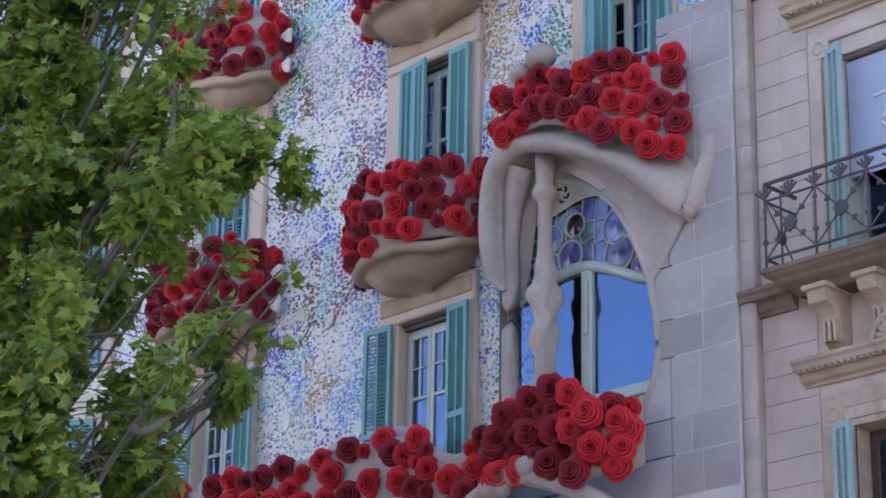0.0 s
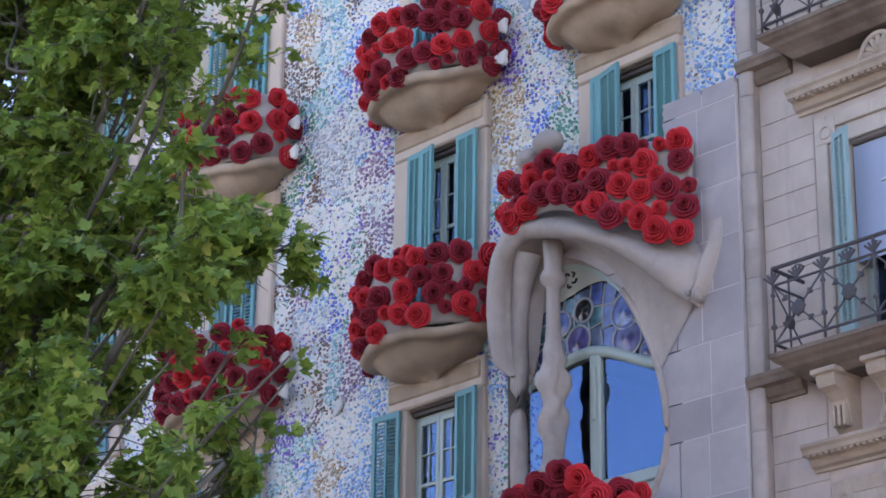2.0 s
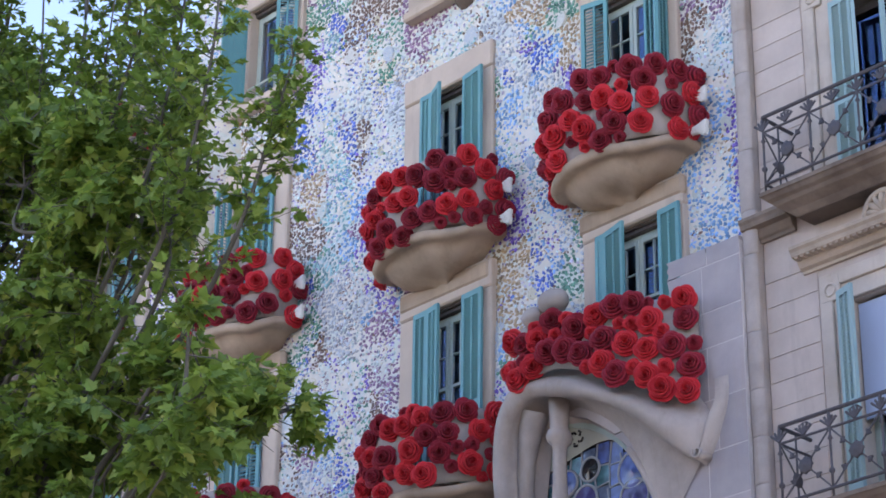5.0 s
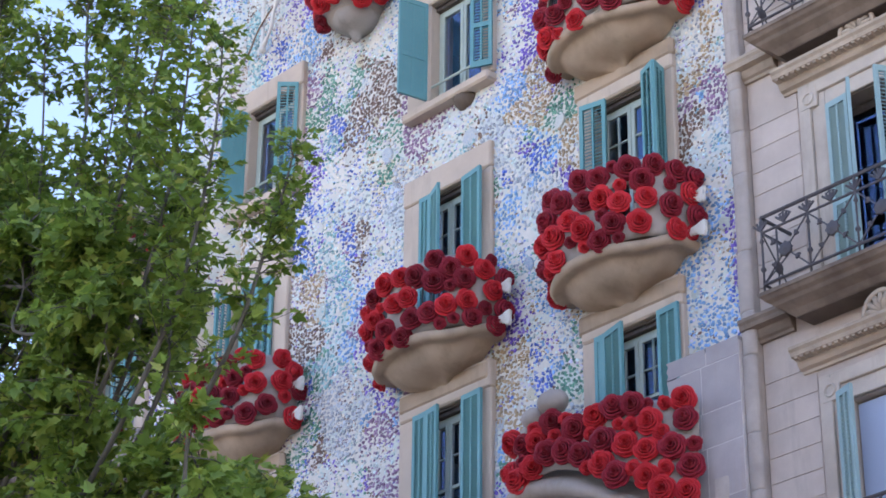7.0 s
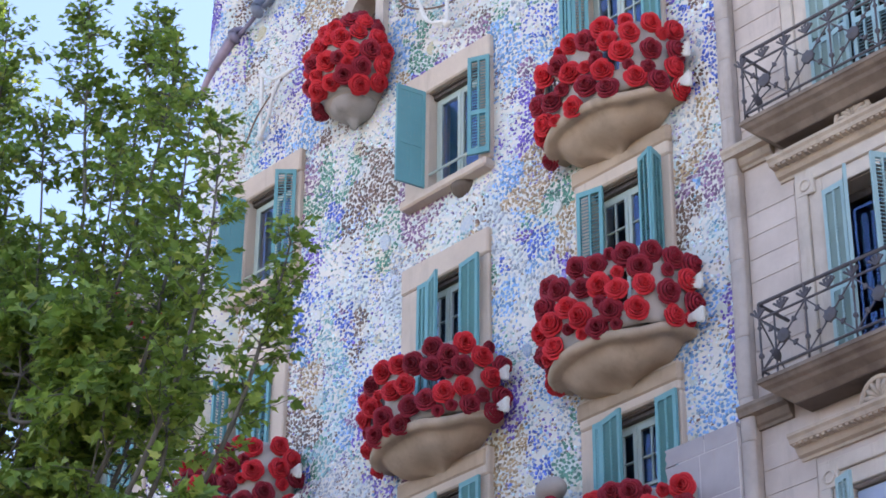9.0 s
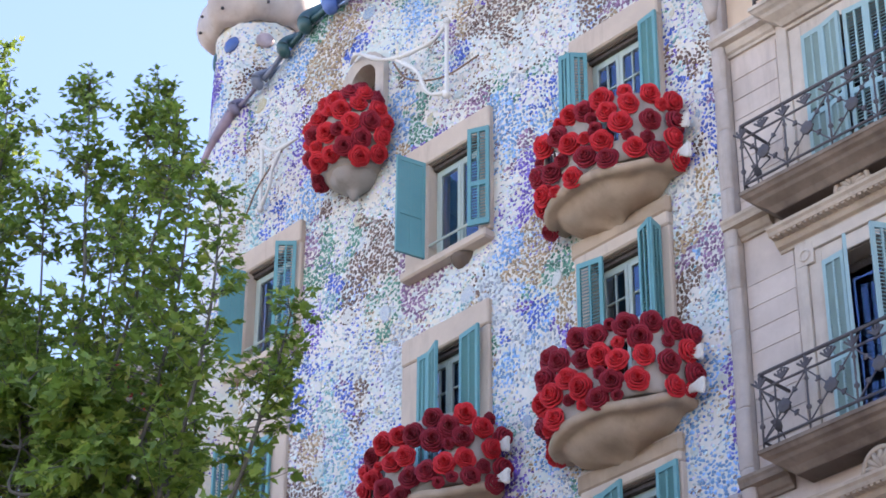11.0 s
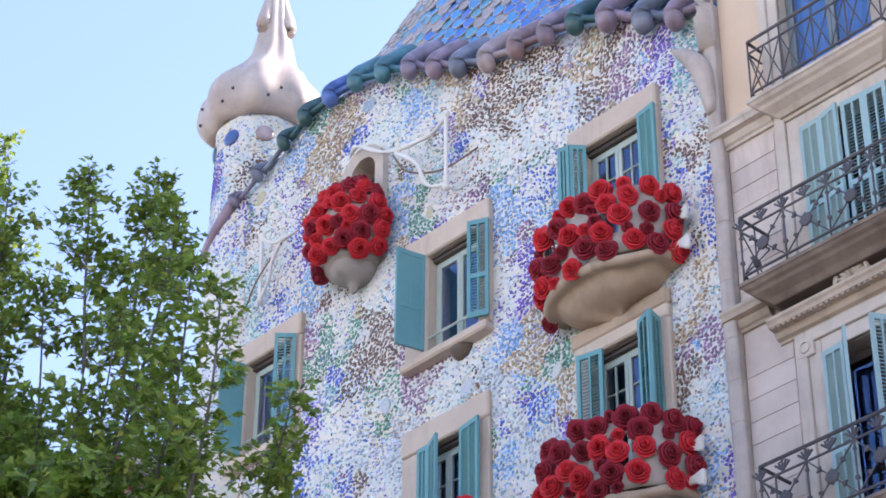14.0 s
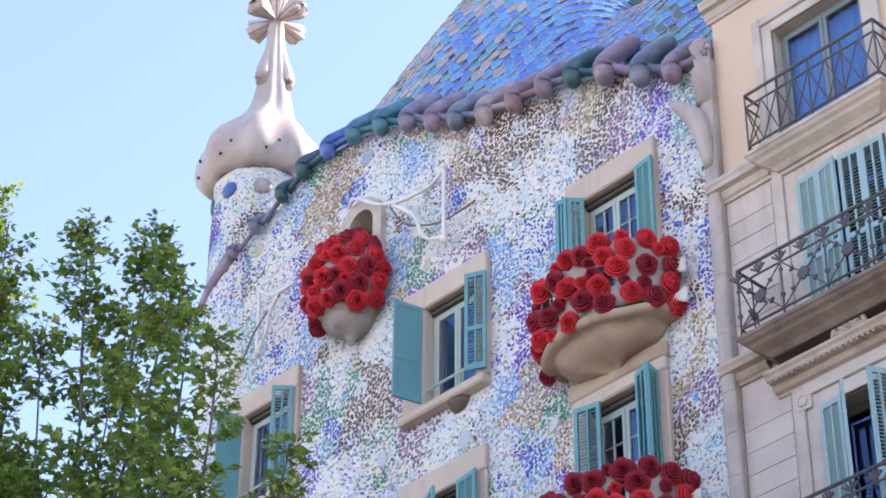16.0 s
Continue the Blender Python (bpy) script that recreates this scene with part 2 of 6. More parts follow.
def box(bm, x0, x1, y0, y1, z0, z1, bev=0.0):
    r = bmesh.ops.create_cube(bm, size=1.0)
    for v in r["verts"]:
        v.co = Vector((x0 + (v.co.x + 0.5) * (x1 - x0), y0 + (v.co.y + 0.5) * (y1 - y0), z0 + (v.co.z + 0.5) * (z1 - z0)))
    if bev:
        edges = list({e for v in r["verts"] for e in v.link_edges})
        bmesh.ops.bevel(bm, geom=edges, offset=bev, segments=1, affect="EDGES")
    return bm


def boxes(*rows, bev=0.0):
    bm = bmesh.new()
    for r in rows:
        box(bm, *r, bev=bev)
    return bm


def bar(bm, a, b, r, sides=6):
    """A round bar from a to b."""
    a, b = Vector(a), Vector(b)
    d = b - a
    q = d.to_track_quat("Z", "Y")
    rings = []
    for p in (a, b):
        rings.append([bm.verts.new(p + q @ Vector((r * math.cos(2 * math.pi * k / sides), r * math.sin(2 * math.pi * k / sides), 0))) for k in range(sides)])
    for k in range(sides):
        bm.faces.new((rings[0][k], rings[0][(k + 1) % sides], rings[1][(k + 1) % sides], rings[1][k]))
    bm.faces.new(rings[0][::-1])
    bm.faces.new(rings[1])
    return bm


def tube(bm, pts, radii, sides=8, caps=True):
    """A bent tapering bar along pts."""
    pts = [Vector(p) for p in pts]
    rings = []
    for i, p in enumerate(pts):
        d = pts[min(i + 1, len(pts) - 1)] - pts[max(i - 1, 0)]
        q = d.to_track_quat("Z", "Y")
        r = radii[i] if isinstance(radii, (list, tuple)) else radii
        rings.append([bm.verts.new(p + q @ Vector((r * math.cos(2 * math.pi * k / sides), r * math.sin(2 * math.pi * k / sides), 0))) for k in range(sides)])
    for a, b in zip(rings, rings[1:]):
        for k in range(sides):
            bm.faces.new((a[k], a[(k + 1) % sides], b[(k + 1) % sides], b[k]))
    if caps:
        bm.faces.new(rings[0][::-1])
        bm.faces.new(rings[-1])
    return bm


def lathe(bm, profile, at, sides=20, lobes=0, depth=0.0, squash=1.0):
    """Turns (radius, height) pairs about the vertical through at."""
    rings = []
    for r, z in profile:
        ring = []
        for k in range(sides):
            a = 2 * math.pi * k / sides
            q = r * (1 + depth * math.cos(lobes * a)) if lobes else r
            ring.append(bm.verts.new((at[0] + q * math.cos(a), at[1] + squash * q * math.sin(a), at[2] + z)))
        rings.append(ring)
    for a, b in zip(rings, rings[1:]):
        for k in range(sides):
            bm.faces.new((a[k], a[(k + 1) % sides], b[(k + 1) % sides], b[k]))
    bm.faces.new(rings[0][::-1])
    bm.faces.new(rings[-1])
    return bm


def sheet(bm, rows, close=False):
    """Quads between rows of points."""
    vs = [[bm.verts.new(p) for p in r] for r in rows]
    for a, b in zip(vs, vs[1:]):
        n = len(a)
        for k in range(n if close else n - 1):
            bm.faces.new((a[k], a[(k + 1) % n], b[(k + 1) % n], b[k]))
    return vs


def spline(points, n):
    """n + 1 points on a smooth curve through the points."""
    pts = [Vector(p) for p in points]
    out = []
    m = len(pts) - 1
    for i in range(n + 1):
        s = i / n * m
        k = min(int(s), m - 1)
        u = s - k
        p0, p1, p2, p3 = pts[max(k - 1, 0)], pts[k], pts[k + 1], pts[min(k + 2, m)]
        out.append(0.5 * ((2 * p1) + (p2 - p0) * u + (2 * p0 - 5 * p1 + 4 * p2 - p3) * u * u + (3 * p1 - p0 - 3 * p2 + p3) * u ** 3))
    return out

# ---- ground ----
ROAD = stony("asphalt", (0.06, 0.06, 0.06), (0.045, 0.045, 0.045), 2.0, seed=51)
PAVING = stony("paving", (0.30, 0.27, 0.24), (0.24, 0.22, 0.2), 2.0, seed=53)
tagged(part("ground", boxes((-600, 600, -600, 600, -0.6, -0.12)), ROAD), "grey asphalt street ground reaching the horizon", "ground", kind="structure")
tagged(part("pavement", boxes((-80, 60, -11.5, 0.0, -0.12, 0.02), bev=0.01), PAVING), "pale stone pavement along the facades", "pavement", kind="structure")

# pale houses across the avenue, behind the camera
tagged(part("wall_opposite", boxes((-90, 90, -56.0, -55.0, -0.12, 19.0)), stony("opposite_stone", (0.54, 0.50, 0.45), (0.46, 0.42, 0.38), 1.0, seed=61)), "pale sunlit stone house fronts across the avenue", "wall", kind="structure")

# ---- mosaic facade ----
X_LEFT, X_RIGHT, X_OUTER = -27.6, -16.03, -31.6
COLS = {"right": -17.87, "centre": -21.35, "left": -25.70, "outer": -29.3}
GABLE = [(-27.6, 24.75), (-27.0, 25.11), (-26.5, 25.65), (-25.9, 25.8), (-25.4, 26.05), (-24.9, 26.33), (-24.2, 26.42), (-23.5, 26.38), (-22.6, 26.12),
         (-21.9, 25.76), (-21.2, 25.34), (-20.5, 25.02), (-19.8, 24.84), (-19.2, 24.76), (-18.5, 24.6), (-17.9, 24.36), (-17.2, 23.92), (-16.6, 23.5), (-16.03, 23.4)]


def gable_z(x):
    if x < X_LEFT:
        return 20.35
    for (x0, z0), (x1, z1) in zip(GABLE, GABLE[1:]):
        if x <= x1:
            return z0 + (z1 - z0) * (x - x0) / (x1 - x0)
    return GABLE[-1][1]


# column, opening half width, opening bottom, opening top, with balcony
OPENINGS = [
    ("centre", 0.60, 8.80, 11.42, 1), ("left", 0.58, 8.80, 11.42, 1), ("outer", 0.58, 8.8, 11.42, 1),
    ("right", 0.58, 12.60, 15.10, 1), ("centre", 0.60, 12.20, 15.10, 1), ("left", 0.58, 12.20, 15.10, 1), ("outer", 0.58, 12.2, 15.1, 1),
    ("right", 0.58, 15.95, 18.62, 1), ("centre", 0.60, 15.95, 18.55, 1), ("left", 0.58, 15.95, 18.58, 1), ("outer", 0.58, 15.95, 18.5, 1),
    ("right", 0.58, 19.45, 22.15, 1), ("centre", 0.60, 20.14, 21.92, 0), ("left", 0.58, 20.14, 21.92, 0),
]
NICHE = (-23.62, -23.02, 23.2, 24.62)
# centre and half width of the glazed opening, widths of its jambs
FIT = {"right": (-17.91, 0.55, 0.28, 0.36), "centre": (-21.43, 0.49, 0.35, 0.51), "left": (-25.75, 0.50, 0.26, 0.34), "outer": (-29.3, 0.58, 0.3, 0.26)}


def opening_fit(col, z0):
    if z0 == 20.14:
        return (-21.20, 0.55, 0.50, 0.25) if col == "centre" else (-25.55, 0.55, 0.42, 0.25)
    return FIT[col]


HOLES = [(opening_fit(c, z0)[0] - opening_fit(c, z0)[1], opening_fit(c, z0)[0] + opening_fit(c, z0)[1], z0, z1) for c, w, z0, z1, _ in OPENINGS] + [NICHE, (-19.85, -17.25, 8.6, 12.9)]


def relief(x, z):
    near = min([max(max(x0 - x, x - x1), max(z0 - z, z - z1)) for x0, x1, z0, z1 in HOLES] + [0.5])
    return max(0.0, min(1.0, (near - 0.28) * 3)) * 0.10 * (noise.noise((x * 0.45, z * 0.45, 3.3)) + 0.35 * noise.noise((x * 1.6, z * 1.6, 9.1)))


def wall_grid(x_lo, x_hi, z_lo, z_hi, top, step):
    xs = sorted({round(x_lo + k * step, 4) for k in range(int((x_hi - x_lo) / step) + 1)} | {x_hi} | {e for h in HOLES for e in h[:2] if x_lo < e < x_hi})
    zs = sorted({round(z_lo + k * step, 4) for k in range(int((z_hi - z_lo) / step) + 1)} | {z_hi} | {e for h in HOLES for e in h[2:] if z_lo < e < z_hi})
    bm, made = bmesh.new(), {}

    def vert(x, z):
        z = min(z, top(x))
        key = (x, round(z, 4))
        if key not in made:
            made[key] = bm.verts.new((x, -relief(x, z), z))
        return made[key]

    for x0, x1 in zip(xs, xs[1:]):
        for z0, z1 in zip(zs, zs[1:]):
            mx, mz = (x0 + x1) / 2, (z0 + z1) / 2
            if any(a < mx < b and c < mz < d for a, b, c, d in HOLES) or z0 >= max(top(x0), top(x1)):
                continue
            loop = []
            for v in (vert(x0, z0), vert(x1, z0), vert(x1, z1), vert(x0, z1)):
                if v not in loop:
                    loop.append(v)
            if len(loop) > 2:
                bm.faces.new(loop)
    return bm


def mosaic_wall(name, x_lo, x_hi, label):
    ob = part(name, wall_grid(x_lo, x_hi, 0.0, 26.6, gable_z, 0.2), MOSAIC, smooth=True)
    for p in ob.data.polygons:
        if p.normal.y > 0:
            p.flip()
    s = ob.modifiers.new("thick", "SOLIDIFY")
    s.thickness, s.offset = 0.38, -1.0
    return tagged(ob, label, "wall", kind="structure")


front_wall = mosaic_wall("wall_front", X_LEFT, X_RIGHT, "undulating white facade wall of blue violet and ochre broken tile mosaic")
outer_wall = mosaic_wall("wall_outer", X_OUTER, X_LEFT - 0.003, "lower mosaic wall part beside the tower behind the tree")

# raised shards: fired colours, each patch of wall led by one of them
SHARD_COLOURS = [("violet", (0.150, 0.085, 0.44), 0.14), ("cobalt", (0.055, 0.125, 0.50), -0.02), ("sky", (0.17, 0.36, 0.62), 0.06), ("aqua", (0.22, 0.44, 0.46), 0.0),
                 ("green", (0.075, 0.25, 0.17), -0.08), ("brown", (0.17, 0.095, 0.060), 0.03), ("tan", (0.40, 0.28, 0.15), -0.03), ("plum", (0.25, 0.13, 0.24), 0.05), ("grey", (0.40, 0.45, 0.50), -0.06)]
PALE_SHARDS = [("pale_aqua", (0.50, 0.63, 0.64)), ("pale_lilac", (0.50, 0.48, 0.63)), ("cream", (0.66, 0.60, 0.48))]
SHARD_MATS = []
for sname, c in [q[:2] for q in SHARD_COLOURS] + PALE_SHARDS:
    sm, sn, sb = material("shard_" + sname, c, 0.32)
    isl = sn.nodes.new("ShaderNodeNewGeometry").outputs["Random Per Island"]
    sn.links.new(ramp(sn, isl, [(0.0, tuple(v * 0.6 for v in c)), (0.5, c), (0.88, tuple(min(1, v * 1.4 + 0.03) for v in c)), (1.0, tuple(v * 0.6 + 0.25 for v in c))]), sb.inputs["Base Color"])
    SHARD_MATS.append(sm)
shard_rng = random.Random(44)


def shard_hue(x, z):
    best, pick = -9.0, 0
    for k, (_, _, bias) in enumerate(SHARD_COLOURS):
        f = 1.7 * noise.noise((x * 0.85 + 11.3 * k, z * 0.66, 5.1 * k)) + 0.45 * noise.noise((x * 2.4, z * 2.4 + 7.7 * k, 3.0 * k)) + bias + shard_rng.uniform(-0.07, 0.07)
        if f > best:
            best, pick = f, k
    return pick


def shard_outline(lean, size):
    n = shard_rng.choice((4, 4, 5, 5, 6))
    flat = shard_rng.uniform(0.55, 1.0)
    ca, sa = math.cos(lean), math.sin(lean)
    out = []
    for k in range(n):
        a = 2 * math.pi * (k + shard_rng.uniform(-0.28, 0.28)) / n
        u, w = size * math.cos(a), size * flat * math.sin(a)
        out.append((u * ca - w * sa, u * sa + w * ca))
    return out


def lay_shards(x_lo, x_hi, z_lo, z_hi, free, step=0.062):
    """Broken tiles on a loose grid, as place, hue, outline and thickness."""
    z = z_lo
    while z < z_hi:
        x = x_lo
        while x < x_hi:
            px, pz = x + shard_rng.uniform(-0.026, 0.026), z + shard_rng.uniform(-0.026, 0.026)
            x += step
            if not free(px, pz):
                continue
            thick = 0.76 + 2.0 * noise.noise((px * 0.8, pz * 0.8, 31.0)) + 1.3 * noise.noise((px * 2.2, pz * 2.2, 47.0))
            pale = shard_rng.random() > min(0.98, max(0.07, thick))
            if pale and shard_rng.random() > 0.6:
                continue
            lean = 2.5 * noise.noise((px * 0.6, pz * 0.6, 77.0)) + shard_rng.uniform(-0.7, 0.7)
            hue = len(SHARD_COLOURS) + shard_rng.choice((0, 0, 1, 2)) if pale else shard_hue(px, pz)
            yield px, pz, hue, shard_outline(lean, shard_rng.uniform(0.020, 0.028) + 0.010 * min(1.0, max(0.0, thick))), shard_rng.uniform(0.006, 0.016)
        z += step * 0.92


def shard_mesh(name, items, place):
    verts, faces, mats = [], [], []
    for px, pz, hue, outline, out in items:
        base, n = len(verts), len(outline)
        for a, b in outline:
            verts.append(place(px + a * 0.86, pz + b * 0.86, out))
        for a, b in outline:
            verts.append(place(px + a, pz + b, -0.01))
        faces.append(tuple(range(base, base + n)))
        mats.append(hue)
        for k in range(n):
            j = (k + 1) % n
            faces.append((base + k, base + n + k, base + n + j, base + j))
            mats.append(hue)
    me = bpy.data.meshes.new(name)
    me.from_pydata(verts, [], faces)
    for q in SHARD_MATS:
        me.materials.append(q)
    me.polygons.foreach_set("material_index", mats)
    return me


def on_wall(x, z, out):
    return (x, -relief(x, z) - out, z)


def wall_free(x, z):
    if z > gable_z(x) - 0.05 or (x > -17.2 and z < 14.2) or (-20.0 < x < -17.0 and z < 13.2):
        return False
    return not any(a - 0.22 < x < b + 0.22 and c - 0.05 < z < d + 0.36 for a, b, c, d in HOLES)


near_items, far_items = [], []
for item in lay_shards(X_LEFT + 0.03, X_RIGHT - 0.02, 9.0, 26.4, wall_free):
    (near_items if -20.45 < item[0] < -19.5 and 13.3 < item[1] < 16.5 and len(near_items) < 300 else far_items).append(item)
field_ob = part("shard_field", shard_mesh("shard_field", far_items, on_wall), SHARD_MATS, front_wall)
field_ob["kind"] = "stuff"
outer_ob = part("shard_field", shard_mesh("shard_field", list(lay_shards(X_OUTER + 0.1, X_LEFT - 0.03, 9.0, 20.2, wall_free, 0.11)), on_wall), SHARD_MATS, outer_wall)
outer_ob["kind"] = "stuff"
shard_kinds = {}
for px, pz, hue, outline, out in near_items:
    if (hue, len(outline)) not in shard_kinds:
        shard_kinds[hue, len(outline)] = shard_mesh("shard", [(0, 0, hue, outline, 0.012)], lambda x, z, out: (x, -out, z))
    ob = new("shard", shard_kinds[hue, len(outline)])
    ob.parent = front_wall
    k = shard_rng.uniform(0.8, 1.2)
    ob.matrix_basis = Matrix.LocRotScale(on_wall(px, pz, 0.0), Euler((0, shard_rng.uniform(0, 6.28), 0)), (k, 1, k))

# rooms behind the openings; the unlit look is put into their dark colour
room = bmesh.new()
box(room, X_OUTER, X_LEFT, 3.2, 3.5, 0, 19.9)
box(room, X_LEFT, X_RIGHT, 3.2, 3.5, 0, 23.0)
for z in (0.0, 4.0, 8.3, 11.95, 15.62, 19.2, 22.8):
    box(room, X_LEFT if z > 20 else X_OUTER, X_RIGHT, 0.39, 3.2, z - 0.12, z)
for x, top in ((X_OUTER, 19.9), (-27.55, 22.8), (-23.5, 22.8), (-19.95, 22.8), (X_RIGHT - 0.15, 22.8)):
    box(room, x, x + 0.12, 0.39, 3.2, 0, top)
tagged(part("wall_inner", room, stony("dimmed_room", (0.16, 0.14, 0.12), (0.12, 0.10, 0.09), 1.0, seed=57)), "rooms behind the windows with dimness put into the dark wall colour", "wall", kind="structure")
side = bmesh.new()
box(side, X_OUTER, X_LEFT, 0.4, 9.0, 0, 20.2)
box(side, X_LEFT, X_LEFT + 0.3, 0.4, 9.0, 20.2, 24.5)
box(side, X_LEFT, X_RIGHT, 8.7, 9.0, 0, 23.0)
tagged(part("wall_side", side, BEIGE), "plain rendered side and rear walls of the house", "wall", kind="structure")

# ceramic discs set in the mosaic
DISC_MATS = []
for k, (c1, c2) in enumerate([((0.55, 0.58, 0.54), (0.36, 0.46, 0.44)), ((0.60, 0.57, 0.44), (0.48, 0.42, 0.20)), ((0.52, 0.55, 0.52), (0.10, 0.26, 0.48)), ((0.62, 0.61, 0.57), (0.52, 0.55, 0.50))]):
    dm, dn, db = material("glazed_disc_%d" % k, c1, 0.3)
    nn = node(dn, "TexNoise", Scale=5.0, Detail=4.0)
    dn.links.new(object_coords(dn), nn.inputs["Vector"])
    rnd = dn.nodes.new("ShaderNodeObjectInfo").outputs["Random"]
    cc = ramp(dn, nn.outputs["Fac"], [(0.35, c1), (0.55, c2), (0.62, tuple(v * 0.8 for v in c1))])
    dn.links.new(mixc(dn, math_node(dn, "MULTIPLY", rnd, 0.5), cc, (0.70, 0.67, 0.58)), db.inputs["Base Color"])
    DISC_MATS.append(dm)
disc_meshes = []
for dm in DISC_MATS:
    bm = bmesh.new()
    rings = []
    for r, y in ((1.0, 0.0), (1.0, -0.16), (0.9, -0.24), (0.72, -0.19), (0.3, -0.24)):
        rings.append([(r * math.cos(2 * math.pi * k / 18), y, r * math.sin(2 * math.pi * k / 18)) for k in range(18)])
    vs = sheet(bm, rings, close=True)
    bm.faces.new(vs[-1])
    disc_meshes.append(finish(bm, "disc", dm, True))
rng = random.Random(5)
placed = []
for _ in range(4000):
    x, z = rng.uniform(X_LEFT + 0.2, X_RIGHT - 0.3), rng.uniform(9.2, 26.0)
    r = rng.choice((0.06, 0.08, 0.1, 0.11, 0.13, 0.16))
    if z > gable_z(x) - 0.35 or any(a - 0.45 < x < b + 0.45 and c - 0.35 < z < d + 0.5 for a, b, c, d in HOLES):
        continue
    if any((x - px) ** 2 + (z - pz) ** 2 < 0.62 ** 2 for px, pz in placed):
        continue
    placed.append((x, z))
    ob = new("disc", rng.choice(disc_meshes))
    ob.parent = front_wall
    ob.matrix_basis = Matrix.LocRotScale((x, -relief(x, z) + 0.02, z), Euler((rng.uniform(-0.15, 0.15), rng.uniform(0, 6), rng.uniform(-0.15, 0.15))), (r, r * 0.9, r * rng.uniform(0.85, 1.0)))
    if len(placed) >= 170:
        break

# ---- windows of the mosaic house ----


def shutter(parent, hinge, sign, chain, z0, z1, mat, y=-0.05, solid=False):
    """Louvred folding leaves from a hinge; sign +1 opens from the left jamb. chain: (degrees out of the wall, width)."""
    p = Vector((hinge, y, 0))
    for ang, w in chain:
        a = radians(ang)
        d = Vector((sign * math.cos(a), -math.sin(a), 0))
        n = Vector((-d.y, d.x, 0))
        bm = bmesh.new()
        t, st = 0.022, 0.055

        def slab(u0, u1, v0, v1, th, tilt=0.0, bm=bm, d=d, n=n, p=p):
            vs = []
            for dz, dn in ((v0, -th + tilt), (v0, th + tilt), (v1, th - tilt), (v1, -th - tilt)):
                vs.append([bm.verts.new(p + d * u + n * dn + Vector((0, 0, dz))) for u in (u0, u1)])
            for k in range(4):
                bm.faces.new((vs[k][0], vs[k][1], vs[(k + 1) % 4][1], vs[(k + 1) % 4][0]))
            bm.faces.new([v[0] for v in vs])
            bm.faces.new([v[1] for v in vs][::-1])

        mid = z0 + (z1 - z0) * 0.42
        slab(0, st, z0, z1, t)
        slab(w - st, w, z0, z1, t)
        slab(w / 2 - 0.015, w / 2 + 0.015, z0, z1, t * 0.8)
        for a0, a1 in ((z0, z0 + 0.1), (mid - 0.04, mid + 0.04), (z1 - 0.08, z1)):
            slab(st, w - st, a0, a1, t * 0.95)
        leaf = part("shutter", bm, mat, parent)
        bl = bmesh.new()
        z = z0 + 0.12
        while z < z1 - 0.1:
            if solid:
                slab(st, w - st, z0 + 0.1, z1 - 0.08, 0.011, 0.0, bm=bl)
                break
            if abs(z - mid) > 0.06:
                slab(st, w - st, z, z + 0.035, 0.006, 0.016, bm=bl)
            z += 0.052
        louvre = part("louvre", bl, mat, leaf)
        p = p + d * w


def casement(parent, x0, x1, z0, z1, y, leaves=2, muntins=True, mat=FRAME_GREEN, split=0.62):
    """Painted frame with glazed leaves."""
    f = 0.06
    part("frame", boxes((x0, x0 + f, y - 0.04, y + 0.06, z0, z1), (x1 - f, x1, y - 0.04, y + 0.06, z0, z1), (x0 + f, x1 - f, y - 0.04, y + 0.06, z1 - f, z1), (x0 + f, x1 - f, y - 0.04, y + 0.06, z0, z0 + f), bev=0.008), mat, parent)
    w = (x1 - x0 - 2 * f) / leaves
    for k in range(leaves):
        a, b = x0 + f + k * w, x0 + f + (k + 1) * w
        rows = [(a + 0.004, a + 0.065, y - 0.055, y + 0.01, z0 + f, z1 - f), (b - 0.065, b - 0.004, y - 0.055, y + 0.01, z0 + f, z1 - f),
                (a + 0.065, b - 0.065, y - 0.055, y + 0.01, z1 - f - 0.07, z1 - f), (a + 0.065, b - 0.065, y - 0.055, y + 0.01, z0 + f, z0 + f + 0.09)]
        zs = z0 + (z1 - z0) * split
        if muntins:
            rows.append((a + 0.065, b - 0.065, y - 0.052, y + 0.004, zs - 0.025, zs + 0.025))
            zm = (zs + z1 - f - 0.07) / 2
            rows.append((a + 0.065, b - 0.065, y - 0.05, y, zm - 0.012, zm + 0.012))
            rows.append(((a + b) / 2 - 0.012, (a + b) / 2 + 0.012, y - 0.049, y + 0.001, zs + 0.025, z1 - f - 0.07))
        leaf = part("casement", boxes(*rows, bev=0.006), mat, parent)
        part("pane", boxes((a + 0.06, b - 0.06, y - 0.025, y - 0.017, z0 + f + 0.08, z1 - f - 0.06)), PANE, leaf)


